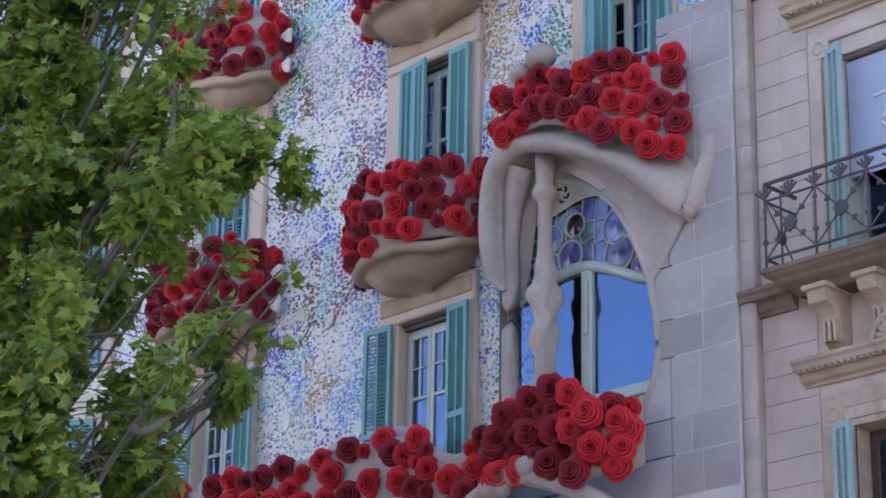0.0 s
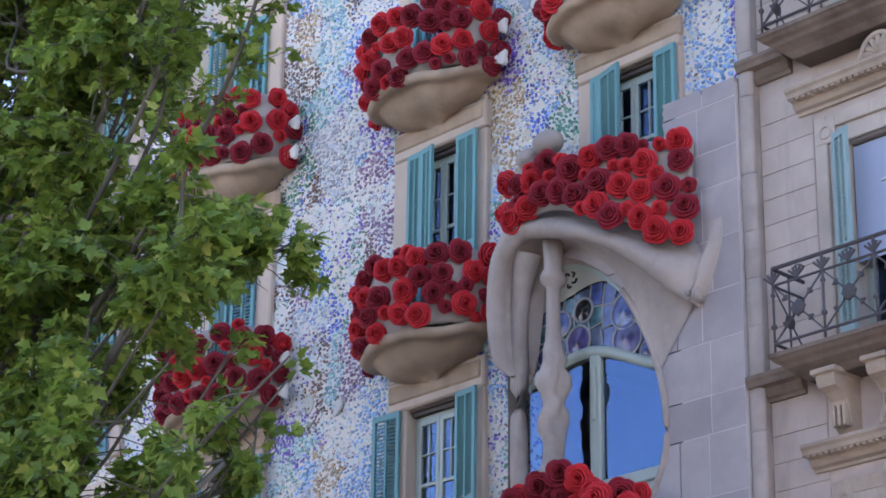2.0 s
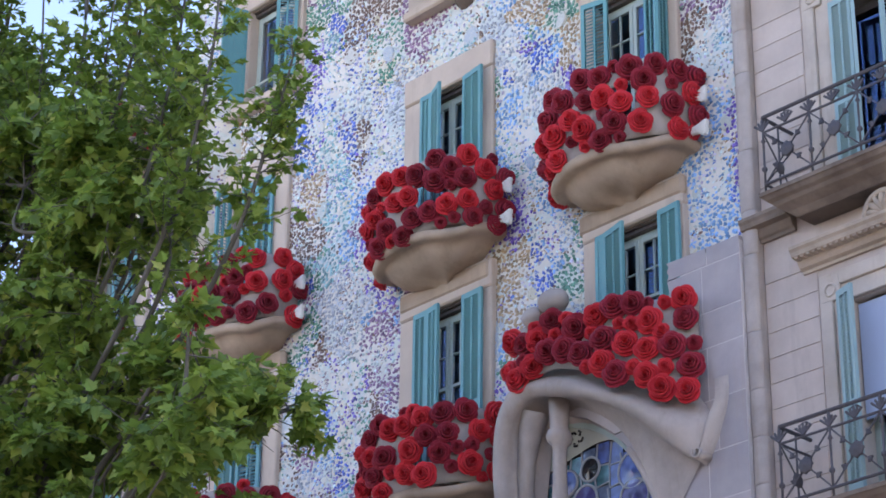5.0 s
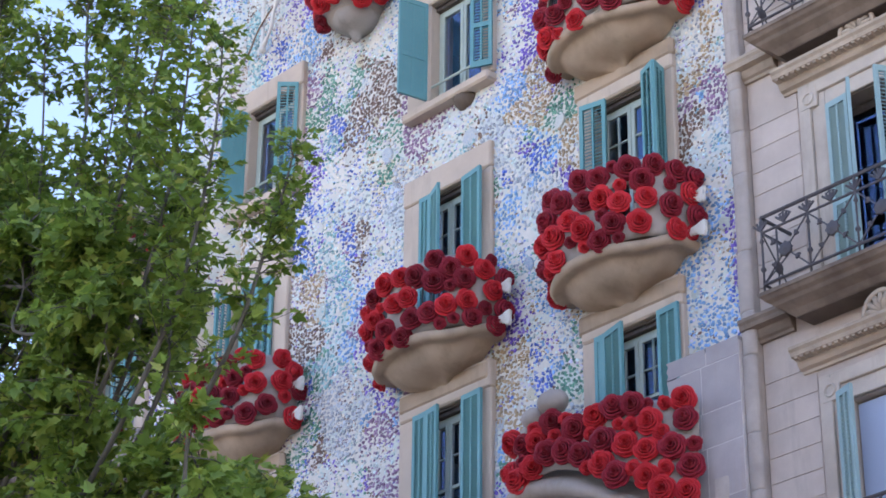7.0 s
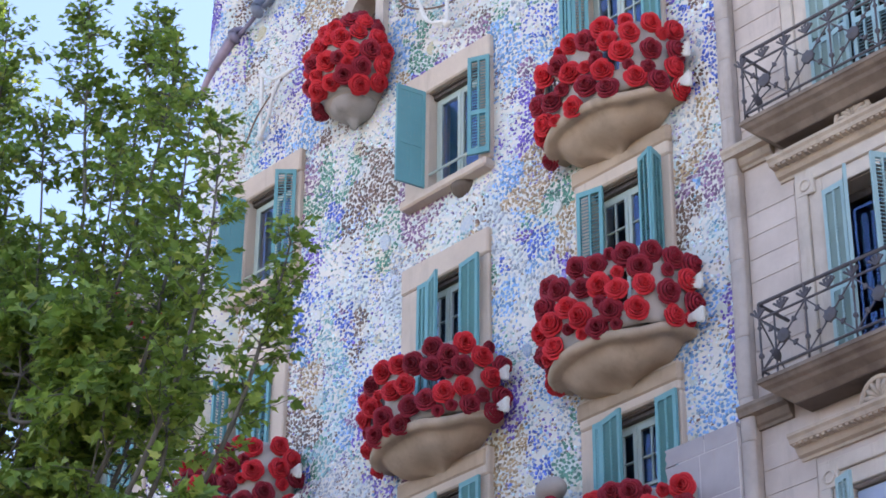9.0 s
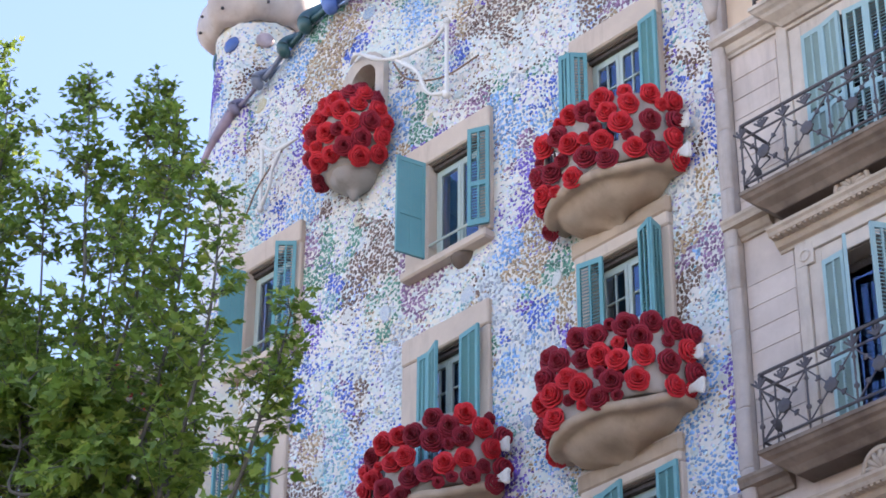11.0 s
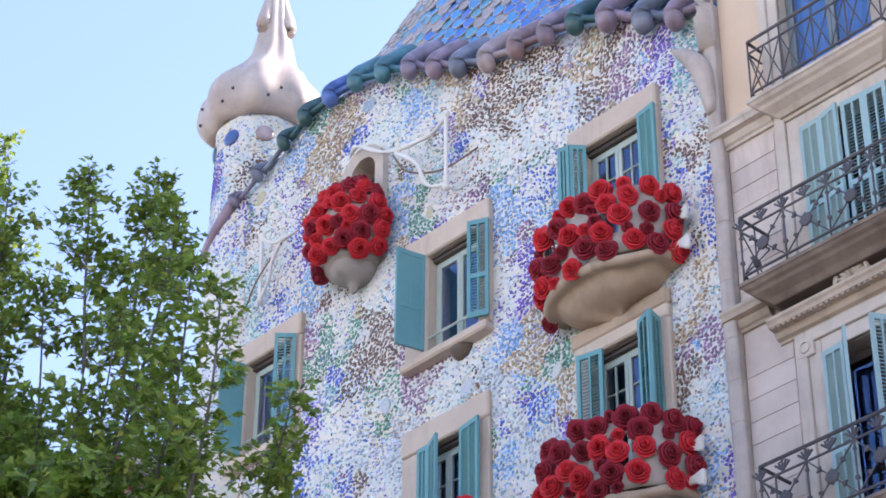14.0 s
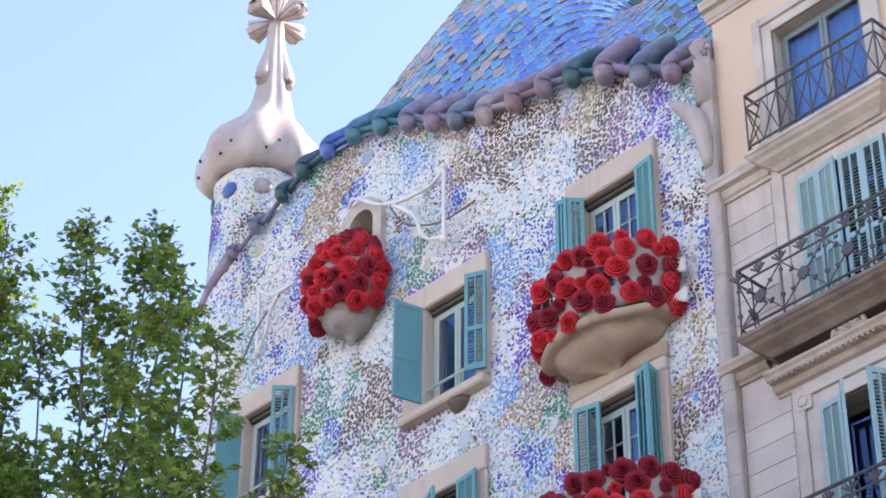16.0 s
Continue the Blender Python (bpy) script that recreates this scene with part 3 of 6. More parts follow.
# hinge and folded leaves (degrees out of the wall, width) at both jambs
SHUT = {
    ("centre", 20.14): (-21.76, [(104, 0.49)], -20.36, [(25, 0.34)]), ("left", 20.14): (-26.10, [(105, 0.43)], -24.80, [(46, 0.34)]),
    ("centre", 15.95): (-21.86, [(2, 0.24), (25, 0.36)], -20.97, [(171, 0.45)]), ("centre", 12.20): (-21.92, [(4, 0.30), (12, 0.28)], -20.95, [(176, 0.41)]),
    ("centre", 8.80): (-21.98, [(176, 0.49)], -20.90, [(173, 0.42)]), ("right", 19.45): (-18.34, [(130, 0.24), (168, 0.19)], -17.32, [(172, 0.36)]),
    ("right", 15.95): (-18.17, [(168, 0.41)], -17.13, [(103, 0.27), (-22, 0.33)]), ("right", 12.60): (-18.46, [(4, 0.16), (16, 0.45)], -17.38, [(174, 0.38)]),
    ("left", 15.95): (-26.25, [(88, 0.3)], -25.20, [(4, 0.34), (8, 0.34)]), ("left", 12.20): (-26.25, [(8, 0.5)], -25.22, [(12, 0.44)]), ("left", 8.80): (-26.25, [(110, 0.5)], -25.25, [(172, 0.44)]),
}
for i, (col, w, z0, z1, balcony) in enumerate(OPENINGS):
    xc, w, jl, jr = opening_fit(col, z0)
    win = thing("window_%d" % (i + 1), "pale green casement window, beige stone surround and open teal shutters" if balcony == 0 else
                "pale green balcony door, beige stone surround and half open teal shutters", "window", kind="structure", at=(xc, 0, z0))
    lin = 0.42
    part("lintel", boxes((xc - w - jl, xc + w + jr, -0.11, 0.40, z1 - 0.008, z1 + lin), bev=0.025), SURROUND, win)
    part("jamb", boxes((xc - w - jl, xc - w + 0.008, -0.09, 0.40, z0, z1 - 0.01), bev=0.02), SURROUND, win)
    part("jamb", boxes((xc + w - 0.008, xc + w + jr, -0.09, 0.40, z0, z1 - 0.01), bev=0.02), SURROUND, win)
    part("blind_box", boxes((xc - w + 0.01, xc + w - 0.01, 0.02, 0.2, z1 - 0.1, z1 - 0.005), (xc - w + 0.01, xc + w - 0.01, -0.02, 0.02, z1 - 0.045, z1 - 0.005), bev=0.008), WOOD_DARK, win)
    if not balcony:
        part("sill", boxes((xc - w - jl, xc + w + jr, -0.2, 0.32, z0 - 0.18, z0 - 0.02), bev=0.03), SURROUND, win)
        g = bmesh.new()
        bar(g, (xc - w, -0.05, z0 + 0.30), (xc + w, -0.05, z0 + 0.30), 0.022)
        bar(g, (xc - 0.25, -0.05, z0 - 0.02), (xc - 0.25, -0.05, z0 + 0.30), 0.012)
        bar(g, (xc + 0.25, -0.05, z0 - 0.02), (xc + 0.25, -0.05, z0 + 0.30), 0.012)
        part("guard_rail", g, FRAME_GREEN, win)
        gb = bmesh.new()
        lathe(gb, [(0.02, -0.20), (0.12, -0.17), (0.2, -0.08), (0.22, 0.0)], (xc + 0.15, 0.04, z0 - 0.18), 16)
        part("corbel", gb, SLAB_DARK, win, smooth=True)
    casement(win, xc - w + 0.012, xc + w - 0.012, z0, z1 - 0.1, 0.13, muntins=balcony == 1)
    hl, lc, hr, rc = SHUT.get((col, z0), (xc - w, [(40, 0.4)], xc + w, [(30, 0.4)]))
    shutter(win, hl, 1, lc, z0 + 0.04, z1 - 0.02, TEAL, -0.135, solid=not balcony)
    shutter(win, hr, -1, rc, z0 + 0.04, z1 - 0.02, TEAL, -0.135)

# ---- roses ----


def rose_mesh(name, mat, seed):
    """A felt rose facing -y, about one unit across: whorls of overlapping cupped petals with rolled rims."""
    r = random.Random(seed)
    bm = bmesh.new()
    hub = bm.verts.new((0, 0.03, 0))
    for rad, tall, count in ((0.52, 0.14, 5), (0.42, 0.29, 5), (0.315, 0.41, 4), (0.215, 0.49, 3), (0.125, 0.54, 2)):
        turn = r.uniform(0, 6.28)
        for c in range(count):
            a0 = turn + 2 * math.pi * c / count + r.uniform(-0.08, 0.08)
            span = 2 * math.pi / count * 1.42
            big = r.uniform(0.94, 1.06)
            lift = r.uniform(-0.02, 0.02)
            rows = [[], [], [], [], []]
            for k in range(9):
                u = k / 8
                a = a0 + span * u
                e = max(0.0, math.sin(math.pi * u)) ** 0.4
                q = rad * big * (1.05 - 0.12 * u)
                for row, rr, y in zip(rows, (0.40 * q, q * (0.50 + 0.26 * e), q * (0.62 + 0.34 * e), q * (0.66 + 0.38 * e), q * (0.66 + 0.37 * e)),
                                      (0.02, -tall * (0.50 + 0.20 * e), -tall * (0.62 + 0.38 * e) - lift, -tall * (0.60 + 0.34 * e) - lift, -tall * (0.5 + 0.3 * e) + 0.045 - lift)):
                    row.append((rr * math.cos(a), y, rr * math.sin(a)))
            foot = sheet(bm, rows)[0]
            for a, b in zip(foot, foot[1:]):
                bm.faces.new((hub, a, b))
    disc = [bm.verts.new((0.3 * math.cos(2 * math.pi * k / 12), 0.03, 0.3 * math.sin(2 * math.pi * k / 12))) for k in range(12)]
    for k in range(12):
        bm.faces.new((hub, disc[k], disc[(k + 1) % 12]))
    return finish(bm, name, mat, True)


ROSES = {"bright red": [rose_mesh("rose", ROSE_RED, s) for s in (1, 2, 3)], "dark crimson": [rose_mesh("rose", ROSE_DARK, s) for s in (4, 5, 6)]}
rose_rng = random.Random(77)
# those behind the tree are too hidden to tell apart and are joined
FAR_GROUPS = {"roses on the %s balcony" % g for g in ("outer", "terrace", "left", "lower left")}
FAR_ROSES = []


def rose(at, normal, size, group, where):
    shade = "bright red" if rose_rng.random() < 0.52 else "dark crimson"
    mesh = rose_rng.choice(ROSES[shade])
    n = (Vector(normal).normalized() + Vector((0.52, -0.10, -0.30)) + Vector((rose_rng.uniform(-0.22, 0.22), rose_rng.uniform(-0.1, 0.1), rose_rng.uniform(-0.22, 0.22)))).normalized()
    q = n.to_track_quat("-Y", "Z")
    m = Matrix.LocRotScale(Vector(at), q @ Euler((0, rose_rng.uniform(0, 6.28), 0)).to_quaternion(), (size, size * 1.0, size))
    if group in FAR_GROUPS or (group == "roses on the gallery" and at[0] < -21.5):
        FAR_ROSES.append((mesh, m))
        return None
    ob = new("rose", mesh)
    ob.matrix_basis = m
    size_word = "large" if size > 0.29 else "small"
    return tagged(ob, "%s %s felt rose fixed to %s" % (size_word, shade, where), "rose", group)


def scatter(surface, sizes, group, where, tries=900, gap=0.92, skip=None):
    """Roses over a surface (u, v in 0..1 -> place, normal), packed loosely without overlap."""
    done = []
    for s in sizes:
        for _ in range(tries // len(sizes) + 12):
            u, v = rose_rng.random(), rose_rng.random()
            if skip and skip(u, v):
                continue
            p, n = surface(u, v)
            if all((p - q).length > gap * (s + t) / 2 for q, t in done):
                done.append((p, s))
                rose(p, n, s, group, where)
                break


# ---- mask balconies ----


def balcony(xc, floor_z, half=1.06, depth=0.78, tall=1.04, group="", count=(32, 13)):
    bal = thing("balcony", "cup shaped beige stone balcony with grey mask parapet", "balcony", "mask balconies", at=(xc, 0, floor_z))

    def plan(u, grow=1.0):
        a = math.pi * u
        c, s = math.cos(a), math.sin(a)
        k = 0.72
        return Vector((-half * grow * math.copysign(abs(c) ** k, c), -depth * grow * abs(s) ** k, 0))

    # cup: a fluted shell that draws in to a tip near the wall
    bm = bmesh.new()
    n = 36
    rows = []
    for s, g, z in ((0, 1.02, 0.06), (0.01, 1.06, 0.03), (0.03, 1.07, -0.02), (0.06, 1.05, -0.065), (0.10, 0.99, -0.09), (0.16, 0.90, -0.08), (0.24, 0.85, -0.10), (0.34, 0.79, -0.17), (0.46, 0.70, -0.25), (0.58, 0.57, -0.31), (0.70, 0.40, -0.35), (0.80, 0.25, -0.37), (0.88, 0.14, -0.41), (0.95, 0.06, -0.49), (1, 0.02, -0.54)):
        row = []
        for k in range(n + 1):
            u = k / n
            p = plan(u, g)
            wave = (0.055 * math.cos(u * 2 * math.pi * 2 + 0.6) - 0.05 * math.exp(-((u - 0.06) / 0.08) ** 2)) * (1 - 0.6 * s)
            flute = 1 + 0.035 * math.cos(u * 2 * math.pi * 3.5) * math.sin(math.pi * s)
            row.append((xc + p.x * flute, p.y * flute - 0.05 * s, floor_z + z + wave))
        rows.append(row)
    sheet(bm, rows)
    bm.faces.new([bm.verts.new((xc + plan(k / n, 1.0).x, plan(k / n, 1.0).y, floor_z + 0.045)) for k in range(n + 1)])
    part("cup", bm, BEIGE, bal, "beige stone cup with a fluted underside", smooth=True)
    # foot moulding on the lintel below
    part("foot", boxes((xc - 0.92, xc + 0.90, -0.135, 0.0, floor_z - 0.60, floor_z - 0.30), bev=0.05), BEIGE, bal)

    def skin(u, v):
        lean = 1.0 + 0.07 * math.sin(math.pi * v)
        p = plan(u, lean)
        arch = 0.12 * math.sin(math.pi * u) - 0.05
        z = floor_z + 0.06 + (tall + arch) * v
        return Vector((xc + p.x, p.y, z))

    def eye(u, v):
        return any(((u - c) / 0.085) ** 2 + ((v - 0.5) / 0.26) ** 2 < 1 for c in (0.33, 0.60))

    bm = bmesh.new()
    nu, nv = 52, 14
    grid = [[bm.verts.new(skin(0.01 + 0.98 * i / nu, j / nv)) for i in range(nu + 1)] for j in range(nv + 1)]
    for j in range(nv):
        for i in range(nu):
            if not eye((i + 0.5) / nu, (j + 0.5) / nv):
                bm.faces.new((grid[j][i], grid[j][i + 1], grid[j + 1][i + 1], grid[j + 1][i]))
    mask = part("parapet", bm, PARAPET, bal, "grey sheet parapet with two eye openings", smooth=True)
    sol = mask.modifiers.new("thick", "SOLIDIFY")
    sol.thickness = 0.035
    for c in (0.33, 0.60):
        for du in (-0.06, -0.02, 0.02, 0.06):
            lo, hi = skin(c + du, 0.2), skin(c + du, 0.8)
            inn = Vector((0, 0.06, 0))
            part("eye_bar", bar(bmesh.new(), lo + inn, hi + inn, 0.012, 5), IRON, bal)
    for z in (0.14, 0.62):
        k = bmesh.new()
        side = [(-0.22, -0.05), (0.0, -0.055), (0.07, -0.07), (0.13, -0.12), (0.19, -0.135), (0.21, -0.06), (0.20, 0.0), (0.22, 0.07), (0.19, 0.10), (0.12, 0.085), (0.06, 0.065), (0.0, 0.055), (-0.22, 0.05)]
        face = k.faces.new([k.verts.new((xc + half * 1.13 + a, -0.16, floor_z + z + b)) for a, b in side])
        up = bmesh.ops.extrude_face_region(k, geom=[face])["geom"]
        bmesh.ops.translate(k, vec=(0, -0.06, 0), verts=[v for v in up if isinstance(v, bmesh.types.BMVert)])
        bmesh.ops.recalc_face_normals(k, faces=k.faces[:])
        bmesh.ops.bevel(k, geom=k.edges[:], offset=0.012, segments=2, affect="EDGES")
        part("bone_end", k, WHITE_PAINT, bal, "white flared bone shaped end")

    def surf(u, v):
        p = skin(u, v)
        e = 0.01
        n = (skin(min(u + e, 1), v) - skin(max(u - e, 0), v)).cross(Vector((0, 0, 1)))
        c = Vector((xc, 0.3, p.z)) - p
        if n.dot(c) > 0:
            n = -n
        n.normalize()
        return p + n * 0.04 + Vector((0, 0, 0.0)), n + Vector((0, 0, 0.12))

    big = [rose_rng.uniform(0.29, 0.35) for _ in range(count[0])]
    small = [rose_rng.uniform(0.16, 0.22) for _ in range(count[1])]
    scatter(lambda u, v: surf(0.02 + 0.97 * u ** 1.15, 0.02 + 0.98 * v), big + small, group, "the grey balcony parapet", 7000, 0.86)
    # a tail of roses hanging at the street end of the cup
    for k in range(15):
        low = k / 14
        p = Vector((xc - half * (1.05 - 0.04 * low) + rose_rng.uniform(-0.03, 0.03), -0.10 - 0.17 * (k % 3) * (1 - 0.5 * low), floor_z + 0.98 - 1.00 * low + rose_rng.uniform(-0.05, 0.05)))
        rose(p, (-0.9, -0.55, -0.1), rose_rng.uniform(0.22, 0.32), group, "the side of the balcony")
    return bal


for col, z, tag in (("right", 19.38, "upper right"), ("right", 15.80, "right"), ("centre", 15.80, "centre"), ("centre", 12.10, "lower centre"), ("left", 15.80, "left"), ("left", 12.10, "lower left")):
    balcony(COLS[col], z, group="roses on the %s balcony" % tag)
balcony(COLS["outer"], 15.8, group="roses on the outer balcony", count=(6, 2))
balcony(COLS["outer"], 19.9, group="roses on the terrace balcony", count=(14, 4))

# ---- tulip balcony under the gable ----
tulip = thing("balcony", "small tulip shaped grey stone balcony under the gable", "balcony", "mask balconies", at=(-23.3, -0.3, 22.0))
bm = bmesh.new()
lathe(bm, [(0.02, -0.30), (0.06, -0.26), (0.08, -0.18), (0.13, -0.12), (0.24, -0.08), (0.33, -0.01), (0.38, 0.07), (0.40, 0.13), (0.37, 0.15), (0.45, 0.17), (0.48, 0.21), (0.46, 0.24), (0.50, 0.25), (0.54, 0.30), (0.53, 0.36), (0.48, 0.38)], (-23.34, -0.20, 22.24), 28, 5, 0.02)
part("cup", bm, stony("tulip_stone", (0.36, 0.33, 0.31), (0.27, 0.25, 0.23), 3.0, seed=61), tulip, "grey fluted stone cup", smooth=True)
bm = bmesh.new()
bmesh.ops.create_uvsphere(bm, u_segments=24, v_segments=14, radius=1.0, matrix=Matrix.Translation((-23.38, -0.2, 23.02)) @ Matrix.Diagonal((0.70, 0.60, 0.86, 1)))
part("parapet", bm, PARAPET, tulip, "domed grey basket", smooth=True)


def dome(u, v):
    a, e = math.pi * (1.0 + u), radians(-38 + 118 * v ** 0.9)
    n = Vector((math.cos(a) * math.cos(e), math.sin(a) * math.cos(e), math.sin(e)))
    return Vector((-23.38 + n.x * 0.74, -0.2 + n.y * 0.64, 23.02 + n.z * 0.92)), n


scatter(dome, [rose_rng.uniform(0.29, 0.35) for _ in range(36)] + [rose_rng.uniform(0.2, 0.26) for _ in range(10)], "roses on the tulip balcony", "the domed tulip balcony", 6000, 0.74)
niche = thing("window_15", "arched niche door in a pale stone frame under the gable", "window", kind="structure", at=(-23.3, 0, 24))
bm = bmesh.new()
arc = [(-23.32 + 0.30 * math.cos(a), 24.32 + 0.30 * math.sin(a)) for a in [math.pi * k / 10 for k in range(11)]]
outer = [(-23.32 + 0.52 * math.cos(a), 24.34 + 0.50 * math.sin(a)) for a in [math.pi * k / 10 for k in range(11)]]
arc = [(-23.02, 23.2)] + arc + [(-23.62, 23.2)]
outer = [(-22.80, 23.2)] + outer + [(-23.84, 23.2)]
sheet(bm, [[(x, 0.3, z) for x, z in arc], [(x, -0.10, z) for x, z in arc], [(x, -0.12, z) for x, z in outer], [(x, 0.0, z) for x, z in outer]])
part("frame", bm, WHITE_STONE, niche)
part("door_panel", boxes((-23.64, -23.0, 0.3, 0.36, 23.2, 24.64)), WOOD_DARK, niche)


def pulley(pts_post, arms, chain, label):
    b = thing("pulley_bracket", label, "bracket", "iron pulley brackets", at=pts_post[0])
    t = bmesh.new()
    bar(t, *pts_post, 0.033, 8)
    part("post", t, WHITE_PAINT, b)
    for z in pts_post:
        k = bmesh.new()
        bmesh.ops.create_uvsphere(k, u_segments=10, v_segments=6, radius=0.068, matrix=Matrix.Translation(z))
        part("knuckle", k, WHITE_PAINT, b, smooth=True)
    for a in arms:
        k = bmesh.new()
        tube(k, spline(a, 14), [0.034 + 0.010 * math.sin(j * 1.3) for j in range(15)], 8)
        part("arm", k, WHITE_PAINT, b, smooth=True)
    k = bmesh.new()
    tube(k, spline(chain, 14), 0.016, 6)
    part("chain", k, RUST, b, "rusty hanging cable", smooth=True)


pulley([(-21.18, -0.25, 24.26), (-21.17, -0.25, 22.83)],
       [[(-21.18, -0.25, 24.22), (-21.45, -0.3, 24.0), (-21.8, -0.32, 24.0), (-22.3, -0.3, 24.12)], [(-21.17, -0.25, 22.88), (-21.55, -0.3, 23.05), (-21.8, -0.32, 23.6), (-22.3, -0.3, 24.08)],
        [(-22.2, -0.3, 24.08), (-22.7, -0.3, 24.32), (-23.3, -0.25, 24.78), (-23.62, -0.12, 24.82)]],
       [(-22.35, -0.3, 24.05), (-22.0, -0.3, 23.55), (-21.3, -0.22, 23.25), (-20.6, -0.12, 23.35)], "white painted iron bone shaped pulley bracket with rusty cable")
pulley([(-25.7, -0.25, 24.2), (-25.66, -0.25, 22.88)],
       [[(-25.7, -0.25, 24.16), (-25.45, -0.3, 23.95), (-25.2, -0.32, 23.8), (-24.75, -0.25, 23.85)], [(-25.66, -0.25, 22.9), (-25.4, -0.3, 23.15), (-25.3, -0.32, 23.5), (-25.1, -0.3, 23.8)]],
       [(-25.1, -0.3, 23.75), (-25.7, -0.3, 23.3), (-26.1, -0.2, 23.0), (-26.6, -0.08, 22.95)], "white painted iron pulley bracket beside the tulip balcony")

# ---- bone window and grey stone ----
OPEN = spline([(-19.86, 0, 8.6), (-19.88, 0, 10.6), (-19.84, 0, 12.2), (-19.40, 0, 12.78), (-18.78, 0, 12.68), (-18.17, 0, 12.28), (-17.71, 0, 11.69), (-17.36, 0, 10.88), (-17.24, 0, 10.05), (-17.40, 0, 9.48), (-17.85, 0, 9.02), (-18.4, 0, 8.7)], 60)


def open_right(z):
    """Right edge of the oval opening at height z."""
    best = -17.24
    pts = OPEN[18:]
    for a, b in zip(pts, pts[1:]):
        if min(a.z, b.z) <= z <= max(a.z, b.z) and abs(a.z - b.z) > 1e-6:
            best = a.x + (b.x - a.x) * (z - a.z) / (b.z - a.z)
    return best


stone = thing("wall_stone", "grey lilac ashlar stone wall round the oval window", "wall", kind="structure", at=(-16.6, 0, 8))
part("backing", boxes((-17.0, -16.05, -0.1975, 0.0, 8.2, 14.2), (-19.9, -16.05, -0.196, 0.0, 0.0, 8.198)), stony("pale_mortar", (0.70, 0.66, 0.64), (0.60, 0.56, 0.54), 3.0, seed=90), stone)
stone_rng = random.Random(3)
z = 8.2
while z < 14.2:
    h = min(stone_rng.uniform(0.42, 0.74), 14.27 - z)
    if 14.27 - (z + h) < 0.2:
        h = 14.27 - z
    if z < 12.4:
        left = [(open_right(z + h * k / 4 if z + h * k / 4 > 8.75 else 8.75) + 0.0, z + h * k / 4) for k in range(5)]
    else:
        left = [(-17.22 + 0.03 * (k % 2), z + h * k / 4) for k in range(5)]
    mid = stone_rng.uniform(-16.75, -16.45)
    cuts = [left, [(mid, z), (mid, z + h)], [(-16.05, z), (-16.05, z + h)]]
    if min(p[0] for p in left) < -17.6:
        m2 = -17.05
        cuts.insert(1, [(m2, z), (m2, z + h)])
    for a, b in zip(cuts, cuts[1:]):
        g = 0.008
        pr = -0.200 - stone_rng.uniform(0, 0.002)
        loop = [(x + g, zz + (g if zz == a[0][1] else 0) - (g if zz == a[-1][1] else 0)) for x, zz in a] + [(b[1][0] - g, b[1][1] - g), (b[0][0] - g, b[0][1] + g)]
        bm = bmesh.new()
        f = [bm.verts.new((x, pr, zz)) for x, zz in loop]
        k = [bm.verts.new((x, -0.05, zz)) for x, zz in loop]
        bm.faces.new(f)
        bm.faces.new(k[::-1])
        for i in range(len(loop)):
            j = (i + 1) % len(loop)
            bm.faces.new((f[i], f[j], k[j], k[i]))
        part("stone", bm, GREY, stone)
    z += h

bone = thing("bone_window", "oval stone bay window with bone columns and rolled hood", "window", at=(-18.6, -0.2, 8.6))
# hood: a rolled band, its roof back to the wall and a hollow underside
HOOD_TOP = spline([(-19.56, -0.50, 11.20), (-19.80, -0.50, 11.42), (-19.90, -0.52, 11.82), (-19.87, -0.55, 12.5), (-19.74, -0.56, 13.0), (-19.40, -0.56, 13.24), (-18.54, -0.56, 13.08), (-17.78, -0.55, 12.68), (-17.15, -0.50, 12.33), (-16.80, -0.44, 12.12), (-16.52, -0.36, 11.98)], 60)
HOOD_LOW = spline([(-19.54, -0.50, 11.21), (-19.58, -0.54, 11.38), (-19.66, -0.57, 11.9), (-19.65, -0.60, 12.35), (-19.52, -0.62, 12.70), (-19.20, -0.62, 12.90), (-18.72, -0.62, 12.80), (-18.07, -0.60, 12.56), (-17.52, -0.54, 12.20), (-17.06, -0.46, 11.77), (-16.74, -0.38, 11.50)], 60)
HOOD_IN = spline([(-19.60, -0.10, 11.2), (-19.50, -0.06, 11.5), (-19.42, -0.05, 12.0), (-19.36, -0.05, 12.4), (-19.24, -0.05, 12.62), (-19.00, -0.06, 12.68), (-18.60, -0.08, 12.55), (-18.10, -0.14, 12.18), (-17.72, -0.20, 11.72), (-17.45, -0.225, 11.2), (-17.34, -0.225, 10.8)], 60)
band, hollow, back = [], [], []
for k, (u, w, i) in enumerate(zip(HOOD_TOP, HOOD_LOW, HOOD_IN)):
    full = min(1.0, k / 5, (60 - k) / 5)
    # a rounded front between the two edges
    row = []
    for q in range(9):
        f = q / 8
        p = u.lerp(w, f)
        row.append(p + Vector((0, -0.15 * full * math.sin(math.pi * f) ** 0.8 + 0.05 * (1 - f), 0)))
    band.append(row + [w + Vector((0, 0.06, 0.025)), w + Vector((0, 0.14, 0.045))])
    start = w + Vector((0, 0.14, 0.045))
    hollow.append([start.lerp(i, f / 8) + Vector((0, 0.02, 0.10 * full)) * math.sin(math.pi * f / 8) for f in range(9)])
    back.append([row[0], u + Vector((0, 0.10, 0.05)), Vector((u.x, -0.26, u.z + 0.22 * full)), Vector((u.x, -0.08, u.z + 0.30 * full))])
